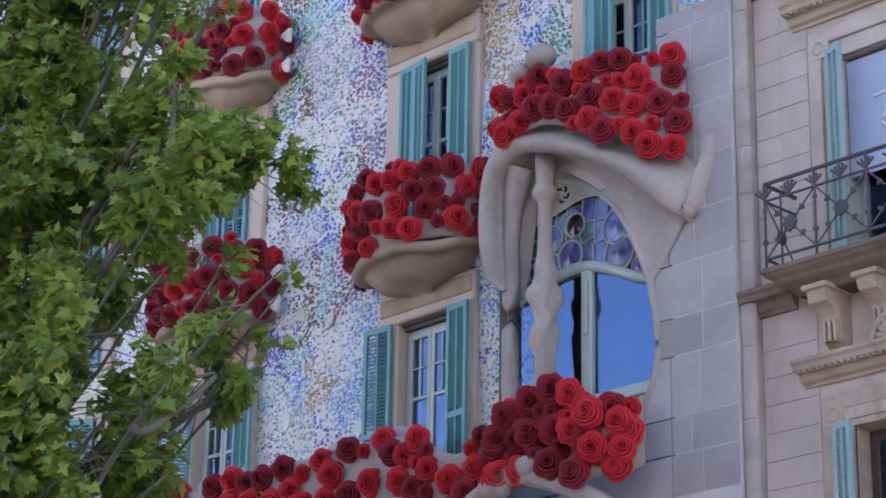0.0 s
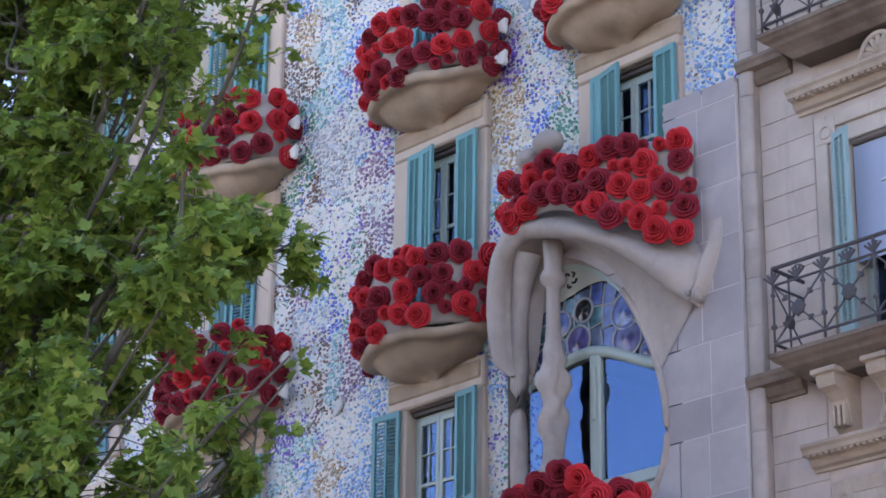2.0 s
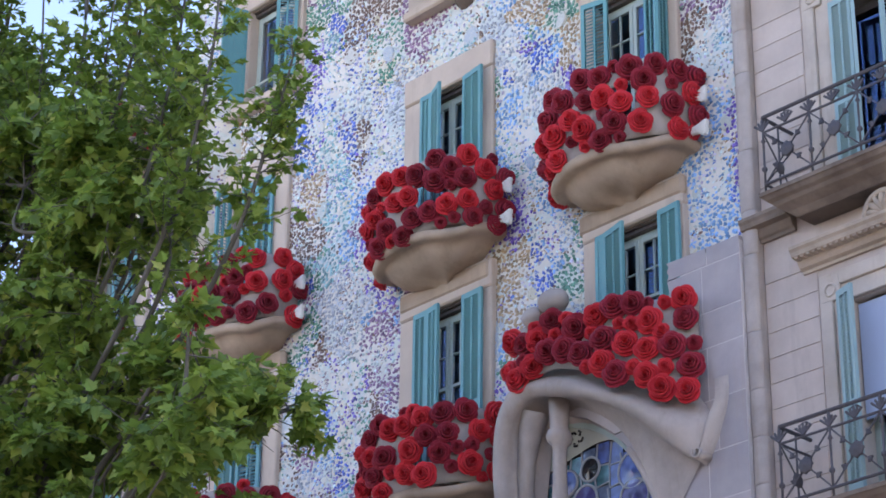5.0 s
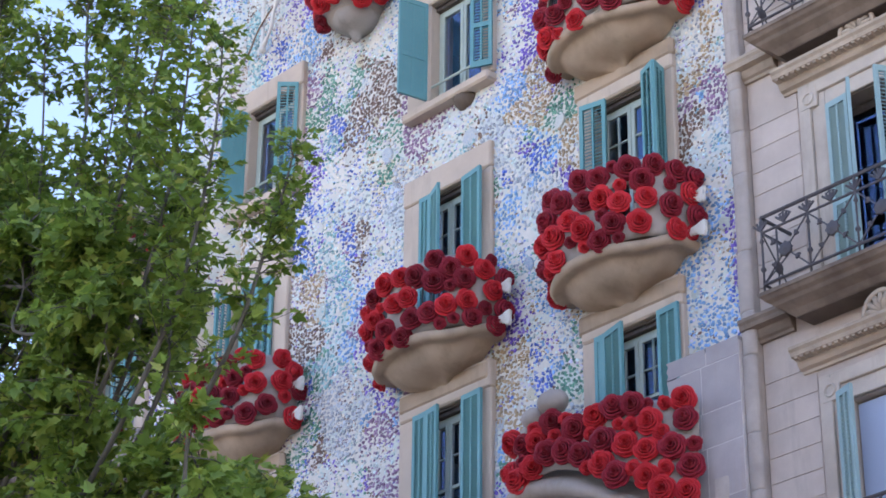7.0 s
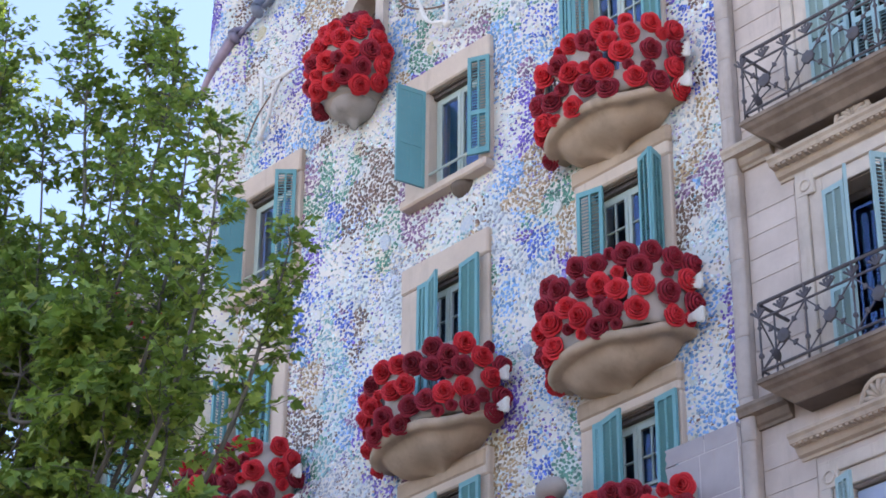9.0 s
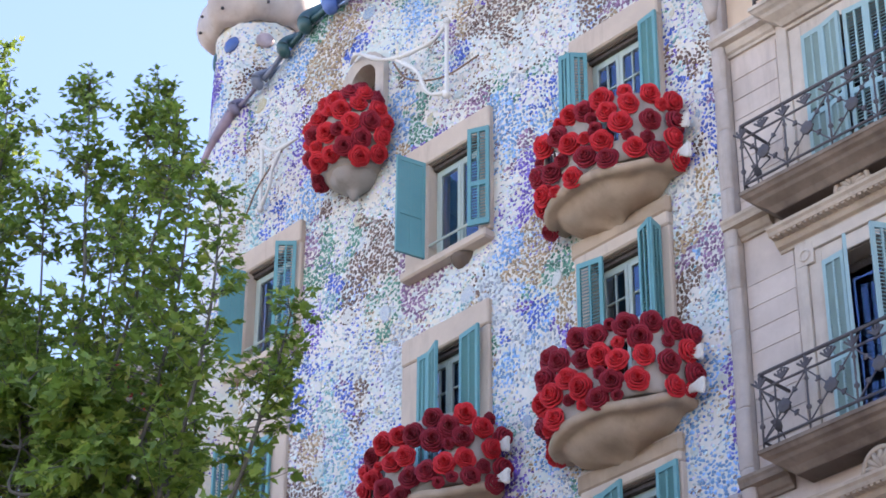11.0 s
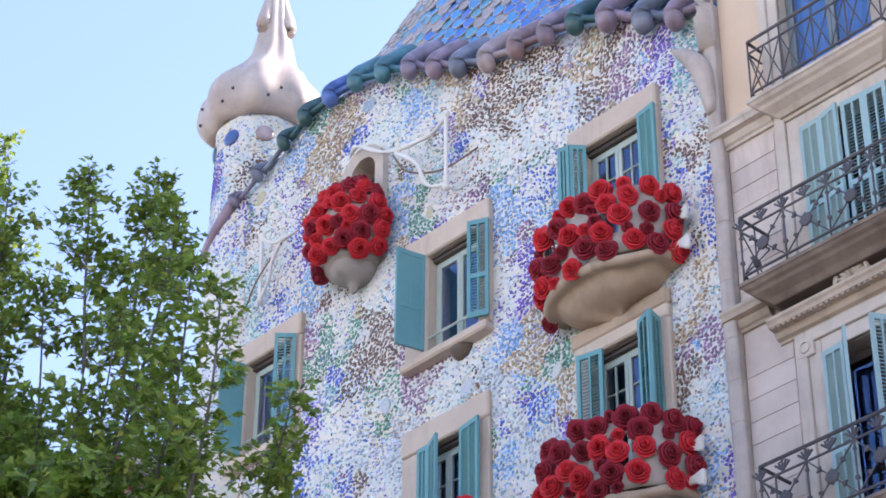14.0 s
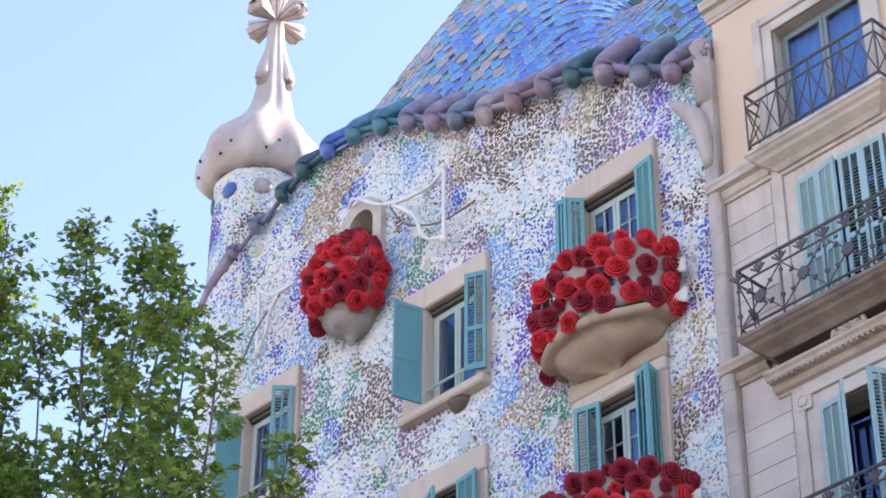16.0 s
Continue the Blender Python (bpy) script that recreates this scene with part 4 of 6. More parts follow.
for pname, rows, plabel in (("hood_band", band, "smooth rolled stone hood band"), ("hood_hollow", hollow, "hollow underside of the hood"), ("hood_back", back, "")):
    bm = bmesh.new()
    sheet(bm, rows)
    part(pname, bm, SHELL, bone, plabel, smooth=True)
# flared tongue with a rolled scroll at its lower tip
bm = bmesh.new()
sheet(bm, [spline([(-16.74, -0.38, 11.50), (-16.66, -0.37, 11.60), (-16.52, -0.36, 11.98), (-16.45, -0.30, 12.22), (-16.50, -0.24, 12.5)], 12),
           spline([(-16.68, -0.35, 11.48), (-16.56, -0.33, 11.66), (-16.43, -0.31, 11.96), (-16.34, -0.27, 12.2), (-16.32, -0.22, 12.5)], 12),
           spline([(-16.70, -0.20, 11.46), (-16.55, -0.20, 11.64), (-16.41, -0.20, 11.95), (-16.32, -0.20, 12.2), (-16.30, -0.19, 12.5)], 12)])
part("apron", bm, SHELL, bone, "flared stone apron", smooth=True)
bm = bmesh.new()
curl = [(-16.66 + (0.105 - 0.0045 * k) * math.cos(2.6 + 0.42 * k), 11.575 + (0.105 - 0.0045 * k) * math.sin(2.6 + 0.42 * k)) for k in range(20)]
sheet(bm, [[(x, -0.40, z) for x, z in curl], [(x, -0.43, z) for x, z in [(-16.66 + (x + 16.66) * 0.86, 11.575 + (z - 11.575) * 0.86) for x, z in curl]]])
sheet(bm, [[(x, -0.40, z) for x, z in curl], [(x, -0.19, z) for x, z in curl]])
part("scroll", bm, SHELL, bone, "rolled scroll end", smooth=True).modifiers.new("thick", "SOLIDIFY").thickness = 0.02
# rounded lip of the opening
bm = bmesh.new()
tube(bm, [Vector((p.x, -0.19, p.z)) for p in OPEN[30:56]], 0.05, 8)
part("lip", bm, SHELL, bone, smooth=True)
# reveal behind the lip
bm = bmesh.new()
sheet(bm, [[(p.x, -0.2, p.z) for p in OPEN], [(p.x, 0.36, p.z) for p in OPEN]])
part("reveal", bm, SHELL, bone, smooth=True)
bm = bmesh.new()
tube(bm, spline([(-19.58, -0.30, 8.7), (-19.58, -0.30, 10.0), (-19.58, -0.30, 11.4), (-19.57, -0.31, 12.1), (-19.48, -0.34, 12.5), (-19.36, -0.36, 12.85)], 20), [0.115] * 13 + [0.118, 0.122, 0.13, 0.14, 0.155, 0.17, 0.18, 0.18], 14)
part("pier", bm, SHELL, bone, "plain smooth stone pier", smooth=True)
bm = bmesh.new()
lathe(bm, [(0.20, 9.74), (0.22, 9.80), (0.215, 9.88), (0.165, 9.93), (0.145, 10.05), (0.14, 10.25), (0.165, 10.4), (0.16, 10.52), (0.185, 10.64), (0.155, 10.76), (0.16, 10.86), (0.20, 10.98), (0.215, 11.1), (0.165, 11.22), (0.18, 11.32), (0.15, 11.42), (0.115, 11.56), (0.10, 11.8), (0.098, 12.20), (0.11, 12.28), (0.17, 12.33), (0.185, 12.39), (0.16, 12.46), (0.125, 12.50), (0.13, 12.60), (0.15, 12.9)], (-18.93, -0.36, 0.0), 32)
for v in bm.verts:
    if 10.0 < v.co.z < 11.4:
        k = (noise.noise((v.co.x * 4, v.co.y * 4, v.co.z * 3.5)) + 0.6 * noise.noise((v.co.x * 9, v.co.y * 9, v.co.z * 8))) * min(1, (v.co.z - 10.0) * 3, (11.4 - v.co.z) * 5)
        v.co.x += k * 0.11 - 0.03 * math.sin((v.co.z - 10.0) * 4)
        v.co.y += k * 0.06
    v.co.x = -18.93 + (v.co.x + 18.93) * 0.8
part("bone_column", bm, SHELL, bone, "carved bone shaped stone column", smooth=True)

# glazing of the bay
YW = 0.0
glaze = thing("window_16", "pale green framed oval window with stained glass roundels above", "window", kind="structure", at=(-18.6, YW, 8.8))


def trans(x):
    return 11.20 + 0.16 * math.cos((x + 18.6) * 2.4) - 0.10 * (x + 18.6)


bm = bmesh.new()
xs = [-19.75 + 2.3 * k / 24 for k in range(25)]
sheet(bm, [[(x, YW - 0.05, trans(x) - 0.02) for x in xs], [(x, YW - 0.09, trans(x) + 0.02) for x in xs], [(x, YW - 0.09, trans(x) + 0.09) for x in xs], [(x, YW - 0.05, trans(x) + 0.13) for x in xs], [(x, YW + 0.05, trans(x) + 0.13) for x in xs], [(x, YW + 0.05, trans(x) - 0.02) for x in xs]])
part("transom", bm, FRAME_GREEN, glaze, "wavy pale green transom", smooth=True)
part("mullion", boxes((-18.61, -18.43, YW - 0.07, YW + 0.05, 9.6, 11.36), (-18.56, -18.48, YW - 0.1, YW - 0.07, 10.5, 11.2), bev=0.02), FRAME_GREEN, glaze)
part("bottom_rail", boxes((-19.85, -17.2, YW - 0.06, YW + 0.05, 9.58, 9.74), bev=0.02), FRAME_GREEN, glaze)
part("apron_panel", boxes((-19.85, -17.2, YW - 0.02, YW + 0.04, 8.62, 9.579)), FRAME_GREEN, glaze)
bm = bmesh.new()
for i, row in enumerate((OPEN,)):
    inn = [Vector((-18.6, 0, 10.8)).lerp(p, 0.93) for p in OPEN]
    sheet(bm, [[(p.x, YW + 0.05, p.z) for p in OPEN], [(p.x, YW - 0.06, p.z) for p in OPEN], [(p.x, YW - 0.06, p.z) for p in inn], [(p.x, YW + 0.05, p.z) for p in inn]])
part("outer_frame", bm, FRAME_GREEN, glaze, smooth=False)
for x0, x1 in ((-19.8, -18.61), (-18.43, -17.25)):
    part("pane", boxes((x0, x1, YW, YW + 0.008, 9.74, 11.30)), PANE, glaze)
# stained glass: leaded field with roundels
CG = [coloured_glass("teal_glass", (0.04, 0.14, 0.16)), coloured_glass("blue_glass", (0.06, 0.10, 0.30)), coloured_glass("violet_glass", (0.07, 0.06, 0.18)), coloured_glass("dark_glass", (0.012, 0.012, 0.016)), coloured_glass("slate_glass", (0.10, 0.14, 0.22))]
GLASS_TOP = spline([(-19.84, 0, 11.3), (-19.7, 0, 12.05), (-19.3, 0, 12.16), (-18.95, 0, 12.25), (-18.54, 0, 12.32), (-18.2, 0, 12.22), (-17.86, 0, 11.8), (-17.6, 0, 11.3), (-17.5, 0, 11.1)], 48)


def glass_top(x):
    for a, b in zip(GLASS_TOP, GLASS_TOP[1:]):
        if a.x <= x <= b.x:
            return a.z + (b.z - a.z) * (x - a.x) / max(1e-6, b.x - a.x)
    return 11.2


leaded = thing("stained_glass", "leaded stained glass band with blue and violet roundels", "stained glass", at=(-18.6, YW, 11.3))
xs = [-19.8 + 0.23 * k for k in range(11)]
lead = bmesh.new()
gl_rng = random.Random(9)
for x0, x1 in zip(xs, xs[1:]):
    z0, z1 = trans((x0 + x1) / 2) + 0.1, glass_top((x0 + x1) / 2)
    n = max(1, int((z1 - z0) / 0.24))
    for j in range(n):
        a, b = z0 + (z1 - z0) * j / n, z0 + (z1 - z0) * (j + 1) / n
        part("glass_piece", boxes((x0 + 0.008, x1 - 0.008, YW, YW + 0.012, a + 0.008, b - 0.008)), CG[gl_rng.choice((0, 0, 1, 4, 1))], leaded)
        bar(lead, (x0, YW - 0.004, a), (x1, YW - 0.004, a + gl_rng.uniform(-0.04, 0.04)), 0.012, 5)
        bar(lead, (x0, YW - 0.004, a), (x0 + gl_rng.uniform(-0.05, 0.05), YW - 0.004, b), 0.012, 5)
ld = part("lead_came", lead, LEAD, leaded)
ld["kind"] = "stuff"
for x, z, r, c in ((-18.74, 12.01, 0.155, 3), (-18.03, 11.82, 0.235, 1), (-18.83, 11.62, 0.20, 2), (-18.01, 11.46, 0.235, 2), (-19.13, 11.92, 0.17, 1), (-19.16, 11.58, 0.15, 4), (-17.68, 11.22, 0.12, 1), (-19.42, 11.85, 0.12, 0), (-19.42, 11.55, 0.12, 2)):
    bm = bmesh.new()
    ring = [(math.cos(2 * math.pi * k / 24), math.sin(2 * math.pi * k / 24)) for k in range(24)]
    vs = sheet(bm, [[(x + a * r, YW - 0.012, z + b * r) for a, b in ring], [(x + a * r * 0.6, YW - 0.03, z + b * r * 0.6) for a, b in ring], [(x + a * r * 0.25, YW - 0.034, z + b * r * 0.25) for a, b in ring], [(x + a * r * 0.1, YW - 0.05, z + b * r * 0.1) for a, b in ring]], close=True)
    bm.faces.new(vs[-1])
    rd = part("roundel", bm, CG[c], leaded, smooth=True)
    bm = bmesh.new()
    tube(bm, [(x + a * r, YW - 0.014, z + b * r) for a, b in ring + ring[:1]], 0.018, 6, caps=False)
    part("came_ring", bm, LEAD, rd, smooth=True)
# tympanum above the glass with small dark vents
bm = bmesh.new()
tx = [-19.7 + 1.75 * k / 20 for k in range(21)]
sheet(bm, [[(x, YW - 0.03, glass_top(x)) for x in tx], [(x, YW - 0.03, max(glass_top(x), 12.8)) for x in tx]])
part("tympanum", bm, stony("cream_panel", (0.52, 0.52, 0.44), (0.44, 0.44, 0.37), 3.0, seed=66), glaze, "cream panel with vent slits")
for k in range(5):
    a = k * 1.25 + 0.4
    bm = bmesh.new()
    tube(bm, spline([(-18.95 + 0.06 * math.cos(a), YW - 0.04, 12.47 + 0.06 * math.sin(a)), (-18.95 + 0.11 * math.cos(a + 0.3), YW - 0.04, 12.47 + 0.10 * math.sin(a + 0.3)), (-18.95 + 0.12 * math.cos(a + 0.8), YW - 0.04, 12.47 + 0.10 * math.sin(a + 0.8))], 6), 0.014, 6)
    part("vent", bm, CURTAIN, glaze, "dark vent slit", smooth=True)


# rose parapet over the hood
def over_hood(u, v):
    x = -19.62 + 2.98 * u
    lo = 13.18 - 0.1 * u - 1.35 * max(0, u - 0.32) ** 1.2
    hi = 13.90 - 0.25 * u - 0.3 * max(0, u - 0.7)
    y = -0.62 + 0.42 * (2 * abs(u - 0.45)) ** 3.0 * 0.6
    return Vector((x, y - 0.1 * (1 - v), lo + (hi - lo) * v)), Vector((0.05 - 0.9 * max(0, 0.18 - u) / 0.18, -1, 0.15))


def parapet_mesh(surface, nu, nv):
    bm = bmesh.new()
    sheet(bm, [[surface(i / nu, j / nv)[0] for i in range(nu + 1)] for j in range(nv + 1)])
    return bm


hood_balcony = thing("balcony", "grey parapet sheet above the bone window hood", "balcony", "mask balconies", at=(-18, -0.5, 13.2))
ob = part("parapet", parapet_mesh(over_hood, 30, 6), PARAPET, hood_balcony, smooth=True)
ob.modifiers.new("thick", "SOLIDIFY").thickness = 0.04
for x, y, z, r in ((-19.28, -0.45, 14.12, 0.16), (-18.88, -0.5, 14.2, 0.2), (-19.5, -0.3, 14.0, 0.14), (-19.12, -0.3, 14.36, 0.11)):
    bm = bmesh.new()
    bmesh.ops.create_icosphere(bm, subdivisions=2, radius=r, matrix=Matrix.Translation((x, y, z)) @ Matrix.Diagonal((1.2, 0.9, 0.85, 1)))
    part("knob", bm, SHELL, hood_balcony, "pale rounded stone knob", smooth=True)
part("floor_slab", boxes((-19.4, -17.2, -0.40, 0.0, 13.0, 13.1)), SHELL, hood_balcony)
scatter(lambda u, v: (over_hood(u, v)[0] + Vector((0, -0.05, 0)), over_hood(u, v)[1]), [rose_rng.uniform(0.31, 0.37) for _ in range(32)] + [rose_rng.uniform(0.16, 0.22) for _ in range(16)], "roses over the bone window", "the parapet above the hood", 5000, 0.84)


# gallery parapet along the lower edge
def gallery(u, v):
    x = -25.4 + 8.36 * u
    hi = 9.50 - 0.45 * math.exp(-((x + 19.75) / 0.6) ** 2) - 0.25 * max(0, x + 18.2)
    lo = 8.15 + 0.35 * math.exp(-((x + 18.6) / 0.9) ** 2) + 0.32 * max(0, x + 18)
    y = -0.92 - 0.06 * math.sin(x * 2.1) + 0.5 * max(0, u - 0.93) / 0.07 * 0.6
    return Vector((x, y, lo + (hi - lo) * v)), Vector((0.05, -1, 0.2))


gal = thing("balcony", "long stone gallery balcony with a grey parapet below the windows", "balcony", "mask balconies", at=(-21, -0.9, 8.1))
ob = part("parapet", parapet_mesh(gallery, 60, 6), PARAPET, gal, smooth=True)
ob.modifiers.new("thick", "SOLIDIFY").thickness = 0.04
part("floor_slab", boxes((-25.4, -17.2, -0.85, 0.0, 7.9, 8.1)), SHELL, gal)
bm = bmesh.new()
tube(bm, spline([(-25.4, -0.95, 8.1), (-23, -1.0, 8.0), (-20.5, -1.0, 8.1), (-19.4, -1.02, 8.42), (-18.9, -1.0, 8.62), (-18.4, -0.98, 8.52), (-17.8, -0.9, 8.25), (-17.3, -0.7, 7.9)], 40), 0.13, 10)
part("rim", bm, SHELL, gal, "rolled stone rim", smooth=True)
for x, z in ((-18.55, 8.66), (-19.12, 8.5)):
    bm = bmesh.new()
    bmesh.ops.create_icosphere(bm, subdivisions=3, radius=0.2, matrix=Matrix.Translation((x, -1.02, z)) @ Matrix.Diagonal((1.25, 0.8, 0.75, 1)))
    part("knob", bm, SHELL, gal, smooth=True)
for x, z in ((-22.2, 9.58), (-21.1, 9.56), (-24.9, 9.56)):
    bm = bmesh.new()
    bmesh.ops.create_icosphere(bm, subdivisions=2, radius=0.2, matrix=Matrix.Translation((x, -0.75, z)) @ Matrix.Diagonal((1.3, 0.8, 0.7, 1)))
    part("knob", bm, SHELL, gal, smooth=True)
part("rail", bar(bmesh.new(), (-22.4, -0.7, 9.53), (-20.6, -0.7, 9.53), 0.05, 8), WHITE_PAINT, gal)
scatter(lambda u, v: (gallery(u, 0.05 + v)[0] + Vector((0, -0.06, 0)), gallery(u, v)[1]), [rose_rng.uniform(0.32, 0.39) for _ in range(66)] + [rose_rng.uniform(0.2, 0.28) for _ in range(24)], "roses on the gallery", "the long gallery parapet", 9000, 0.76)

scatter(lambda u, v: (gallery(0.74 + 0.25 * u, 0.05 + v)[0] + Vector((0, -0.16, 0)), gallery(0.9, v)[1]), [rose_rng.uniform(0.33, 0.40) for _ in range(16)] + [rose_rng.uniform(0.2, 0.26) for _ in range(6)], "roses on the gallery", "the long gallery parapet", 1500, 0.8)

far_bm = bmesh.new()
for mesh, m in FAR_ROSES:
    piece = mesh.copy()
    piece.transform(m)
    first = len(far_bm.faces)
    far_bm.from_mesh(piece)
    far_bm.faces.ensure_lookup_table()
    if mesh in ROSES["dark crimson"]:
        for f in far_bm.faces[first:]:
            f.material_index = 1
    bpy.data.meshes.remove(piece)
tagged(part("rose_bank", far_bm, [ROSE_RED, ROSE_DARK], smooth=True), "red and crimson felt roses packed on balconies behind the tree", "roses", kind="stuff")

# ---- roof ----
CAP_COLOURS = {"mauve": (0.26, 0.19, 0.24), "slate": (0.15, 0.17, 0.22), "dark green": (0.03, 0.10, 0.10), "teal": (0.05, 0.18, 0.22), "blue": (0.06, 0.13, 0.36), "pink beige": (0.36, 0.28, 0.28), "pinkish brown": (0.28, 0.18, 0.18), "grey violet": (0.22, 0.19, 0.26)}
GLAZE = {}
for cname, c in CAP_COLOURS.items():
    gm, gn, gb = material("glazed_" + cname.replace(" ", "_"), c, 0.35)
    nn = node(gn, "TexNoise", Scale=3.0, Detail=5.0)
    gn.links.new(object_coords(gn), nn.inputs["Vector"])
    gn.links.new(ramp(gn, nn.outputs["Fac"], [(0.35, tuple(v * 0.65 for v in c)), (0.55, c), (0.72, tuple(min(1, v * 1.35 + 0.02) for v in c))]), gb.inputs["Base Color"])
    bump(gn, gb, nn.outputs["Fac"], 0.15, 0.03)
    GLAZE[cname] = gm
CAPS = [(-26.62, "grey violet", 0.6), (-26.0, "slate", 0.7), (-25.3, "dark green", 0.8), (-24.75, "dark green", 0.9), (-24.1, "blue", 0.95), (-23.45, "teal", 0.95), (-22.75, "teal", 1.0), (-22.1, "grey violet", 1.0), (-21.5, "mauve", 1.0), (-20.95, "slate", 1.0),
        (-20.3, "pink beige", 1.05), (-19.65, "pinkish brown", 1.0), (-19.0, "mauve", 1.0), (-18.4, "dark green", 1.0), (-17.75, "mauve", 1.15), (-17.05, "slate", 1.15), (-16.45, "mauve", 1.05)]
for x, cname, s in CAPS:
    zc = gable_z(x)
    cap = thing("ridge_cap", "glazed %s ceramic bone shaped edge cap on the gable" % cname, "roof cap", "gable edge caps", at=(x, 0, zc))
    bm = bmesh.new()
    tube(bm, spline([(x + dx, y, zc + dz * s) for dx, y, dz in ((0.02, -0.12, -0.30), (0.02, -0.22, -0.22), (0.0, -0.25, -0.08), (0.0, -0.17, 0.08), (0.02, 0.02, 0.28), (0.05, 0.20, 0.46), (0.07, 0.36, 0.63))], 18),
         [s * q for q in (0.05, 0.10, 0.125, 0.135, 0.14, 0.138, 0.132, 0.128, 0.126, 0.126, 0.128, 0.13, 0.132, 0.134, 0.136, 0.138, 0.135, 0.12, 0.06)], 14)
    for v in bm.verts:
        if v.co.y > -0.1:
            v.co.x = x + 0.03 + (v.co.x - x - 0.03) * (1.1 + 0.35 * min(1.0, (v.co.y + 0.1) / 0.5))
    part("cap", bm, GLAZE[cname], cap, smooth=True)
    x2 = x + 0.62
    bm = bmesh.new()
    tube(bm, spline([(x + 0.06, -0.13, zc - 0.04), (x + 0.3, -0.11, (zc + gable_z(min(x2, X_RIGHT))) / 2 - 0.03), (x2, -0.13, gable_z(min(x2, X_RIGHT)) - 0.04)], 6), [0.085 * s, 0.07 * s, 0.065 * s, 0.065 * s, 0.065 * s, 0.07 * s, 0.085 * s], 10)
    part("link", bm, GLAZE[cname], cap, smooth=True)
bm = bmesh.new()
tube(bm, spline([(-27.5, -0.16, 24.7), (-27.0, -0.2, 25.05), (-26.6, -0.18, 25.5)], 8), [0.05, 0.08, 0.10, 0.12, 0.13, 0.13, 0.12, 0.11, 0.1], 10)
tail_cap = tagged(part("ridge_cap", bm, GLAZE["mauve"], smooth=True), "tapered mauve ceramic tail of the gable edge", "roof cap", "gable edge caps")

RISE = [(-25.6, 0.3), (-25.1, 1.15), (-24.5, 2.4), (-23.6, 3.5), (-22.6, 4.5), (-21.5, 4.85), (-20.5, 4.8), (-19.7, 4.1), (-18.9, 2.9), (-18.3, 3.0), (-17.4, 3.8), (-16.2, 3.9)]


def rise(x):
    for (x0, a), (x1, b) in zip(RISE, RISE[1:]):
        if x <= x1:
            u = max(0, (x - x0) / (x1 - x0))
            return a + (b - a) * u
    return RISE[-1][1]


def roof_at(x, v):
    bulge = math.sin(v * math.pi / 2)
    return Vector((x - 0.25 * v, 0.28 + 2.1 * v ** 1.1, gable_z(min(max(x, X_LEFT), X_RIGHT)) + 0.15 + rise(x) * (0.35 * v + 0.65 * bulge)))


SCALES = []
for sname, c in (("cobalt", (0.03, 0.16, 0.52)), ("sky", (0.05, 0.27, 0.56)), ("turquoise", (0.05, 0.28, 0.40)), ("brown_grey", (0.36, 0.32, 0.32)), ("deep_green", (0.05, 0.12, 0.13))):
    sm, sn, sb = material("scale_" + sname, c, 0.42 if sname == "brown_grey" else 0.11)
    r = sn.nodes.new("ShaderNodeObjectInfo").outputs["Random"]
    nn = node(sn, "TexNoise", Scale=4.0, Detail=4.0)
    sn.links.new(object_coords(sn), nn.inputs["Vector"])
    k = mixc(sn, math_node(sn, "MULTIPLY", r, 0.6), c, tuple(min(1, v * 0.5 + 0.03) for v in c))
    sn.links.new(mixc(sn, ramp(sn, nn.outputs["Fac"], [(0.4, (0, 0, 0)), (0.75, (0.6,) * 3)]), k, tuple(min(1, v * 1.5 + 0.05) for v in c)), sb.inputs["Base Color"])
    bump(sn, sb, nn.outputs["Fac"], 0.1, 0.02)
    SCALES.append(sm)
roof = thing("roof", "humped roof of glossy blue and brown fish scale tiles", "roof", kind="structure", at=(-21, 1, 25))
bm = bmesh.new()
sheet(bm, [[roof_at(-25.6 + 9.5 * i / 44, j / 14) - Vector((0, -0.04, 0.05)) for i in range(45)] for j in range(15)])
part("deck", bm, GLAZE["slate"], roof, smooth=True)
bm = bmesh.new()
sheet(bm, [[roof_at(-25.6 + 9.5 * i / 44, 1.0) - Vector((0, -0.04, 0.05)) for i in range(45)], [(-25.6 + 9.5 * i / 44, 8.7, 23.0) for i in range(45)]])
part("rear_slope", bm, GLAZE["slate"], roof)
TILE_EDGE = stony("tile_edge", (0.60, 0.56, 0.54), (0.46, 0.43, 0.42), 3.0, rough=0.5, seed=95)
tile_meshes = []
for sm in SCALES:
    bm = bmesh.new()
    outline = [(-0.5, 0.55), (0.5, 0.55), (0.52, 0.05), (0.34, -0.32), (0.0, -0.55), (-0.34, -0.32), (-0.52, 0.05)]
    top = [bm.verts.new((a, b, 0.05 + 0.05 * (1 - (2 * a) ** 2) + 0.13 * (0.5 - b))) for a, b in outline]
    ring = [bm.verts.new((a * 0.94, b * 0.94, 0.055 + 0.05 * (1 - (2 * a) ** 2) + 0.13 * (0.5 - b))) for a, b in outline]
    mid = bm.verts.new((0, 0.1, 0.16))
    bot = [bm.verts.new((a, b, -0.03 + 0.10 * (0.5 - b))) for a, b in outline]
    for i in range(7):
        j = (i + 1) % 7
        bm.faces.new((ring[i], ring[j], mid))
        bm.faces.new((top[i], top[j], ring[j], ring[i])).material_index = 1
        bm.faces.new((top[i], top[j], bot[j], bot[i])).material_index = 1
    tile_meshes.append(finish(bm, "scale_tile", [sm, TILE_EDGE], False))
tr = random.Random(21)
BROWN_TO = -22.7
nrow = 25
rest = []
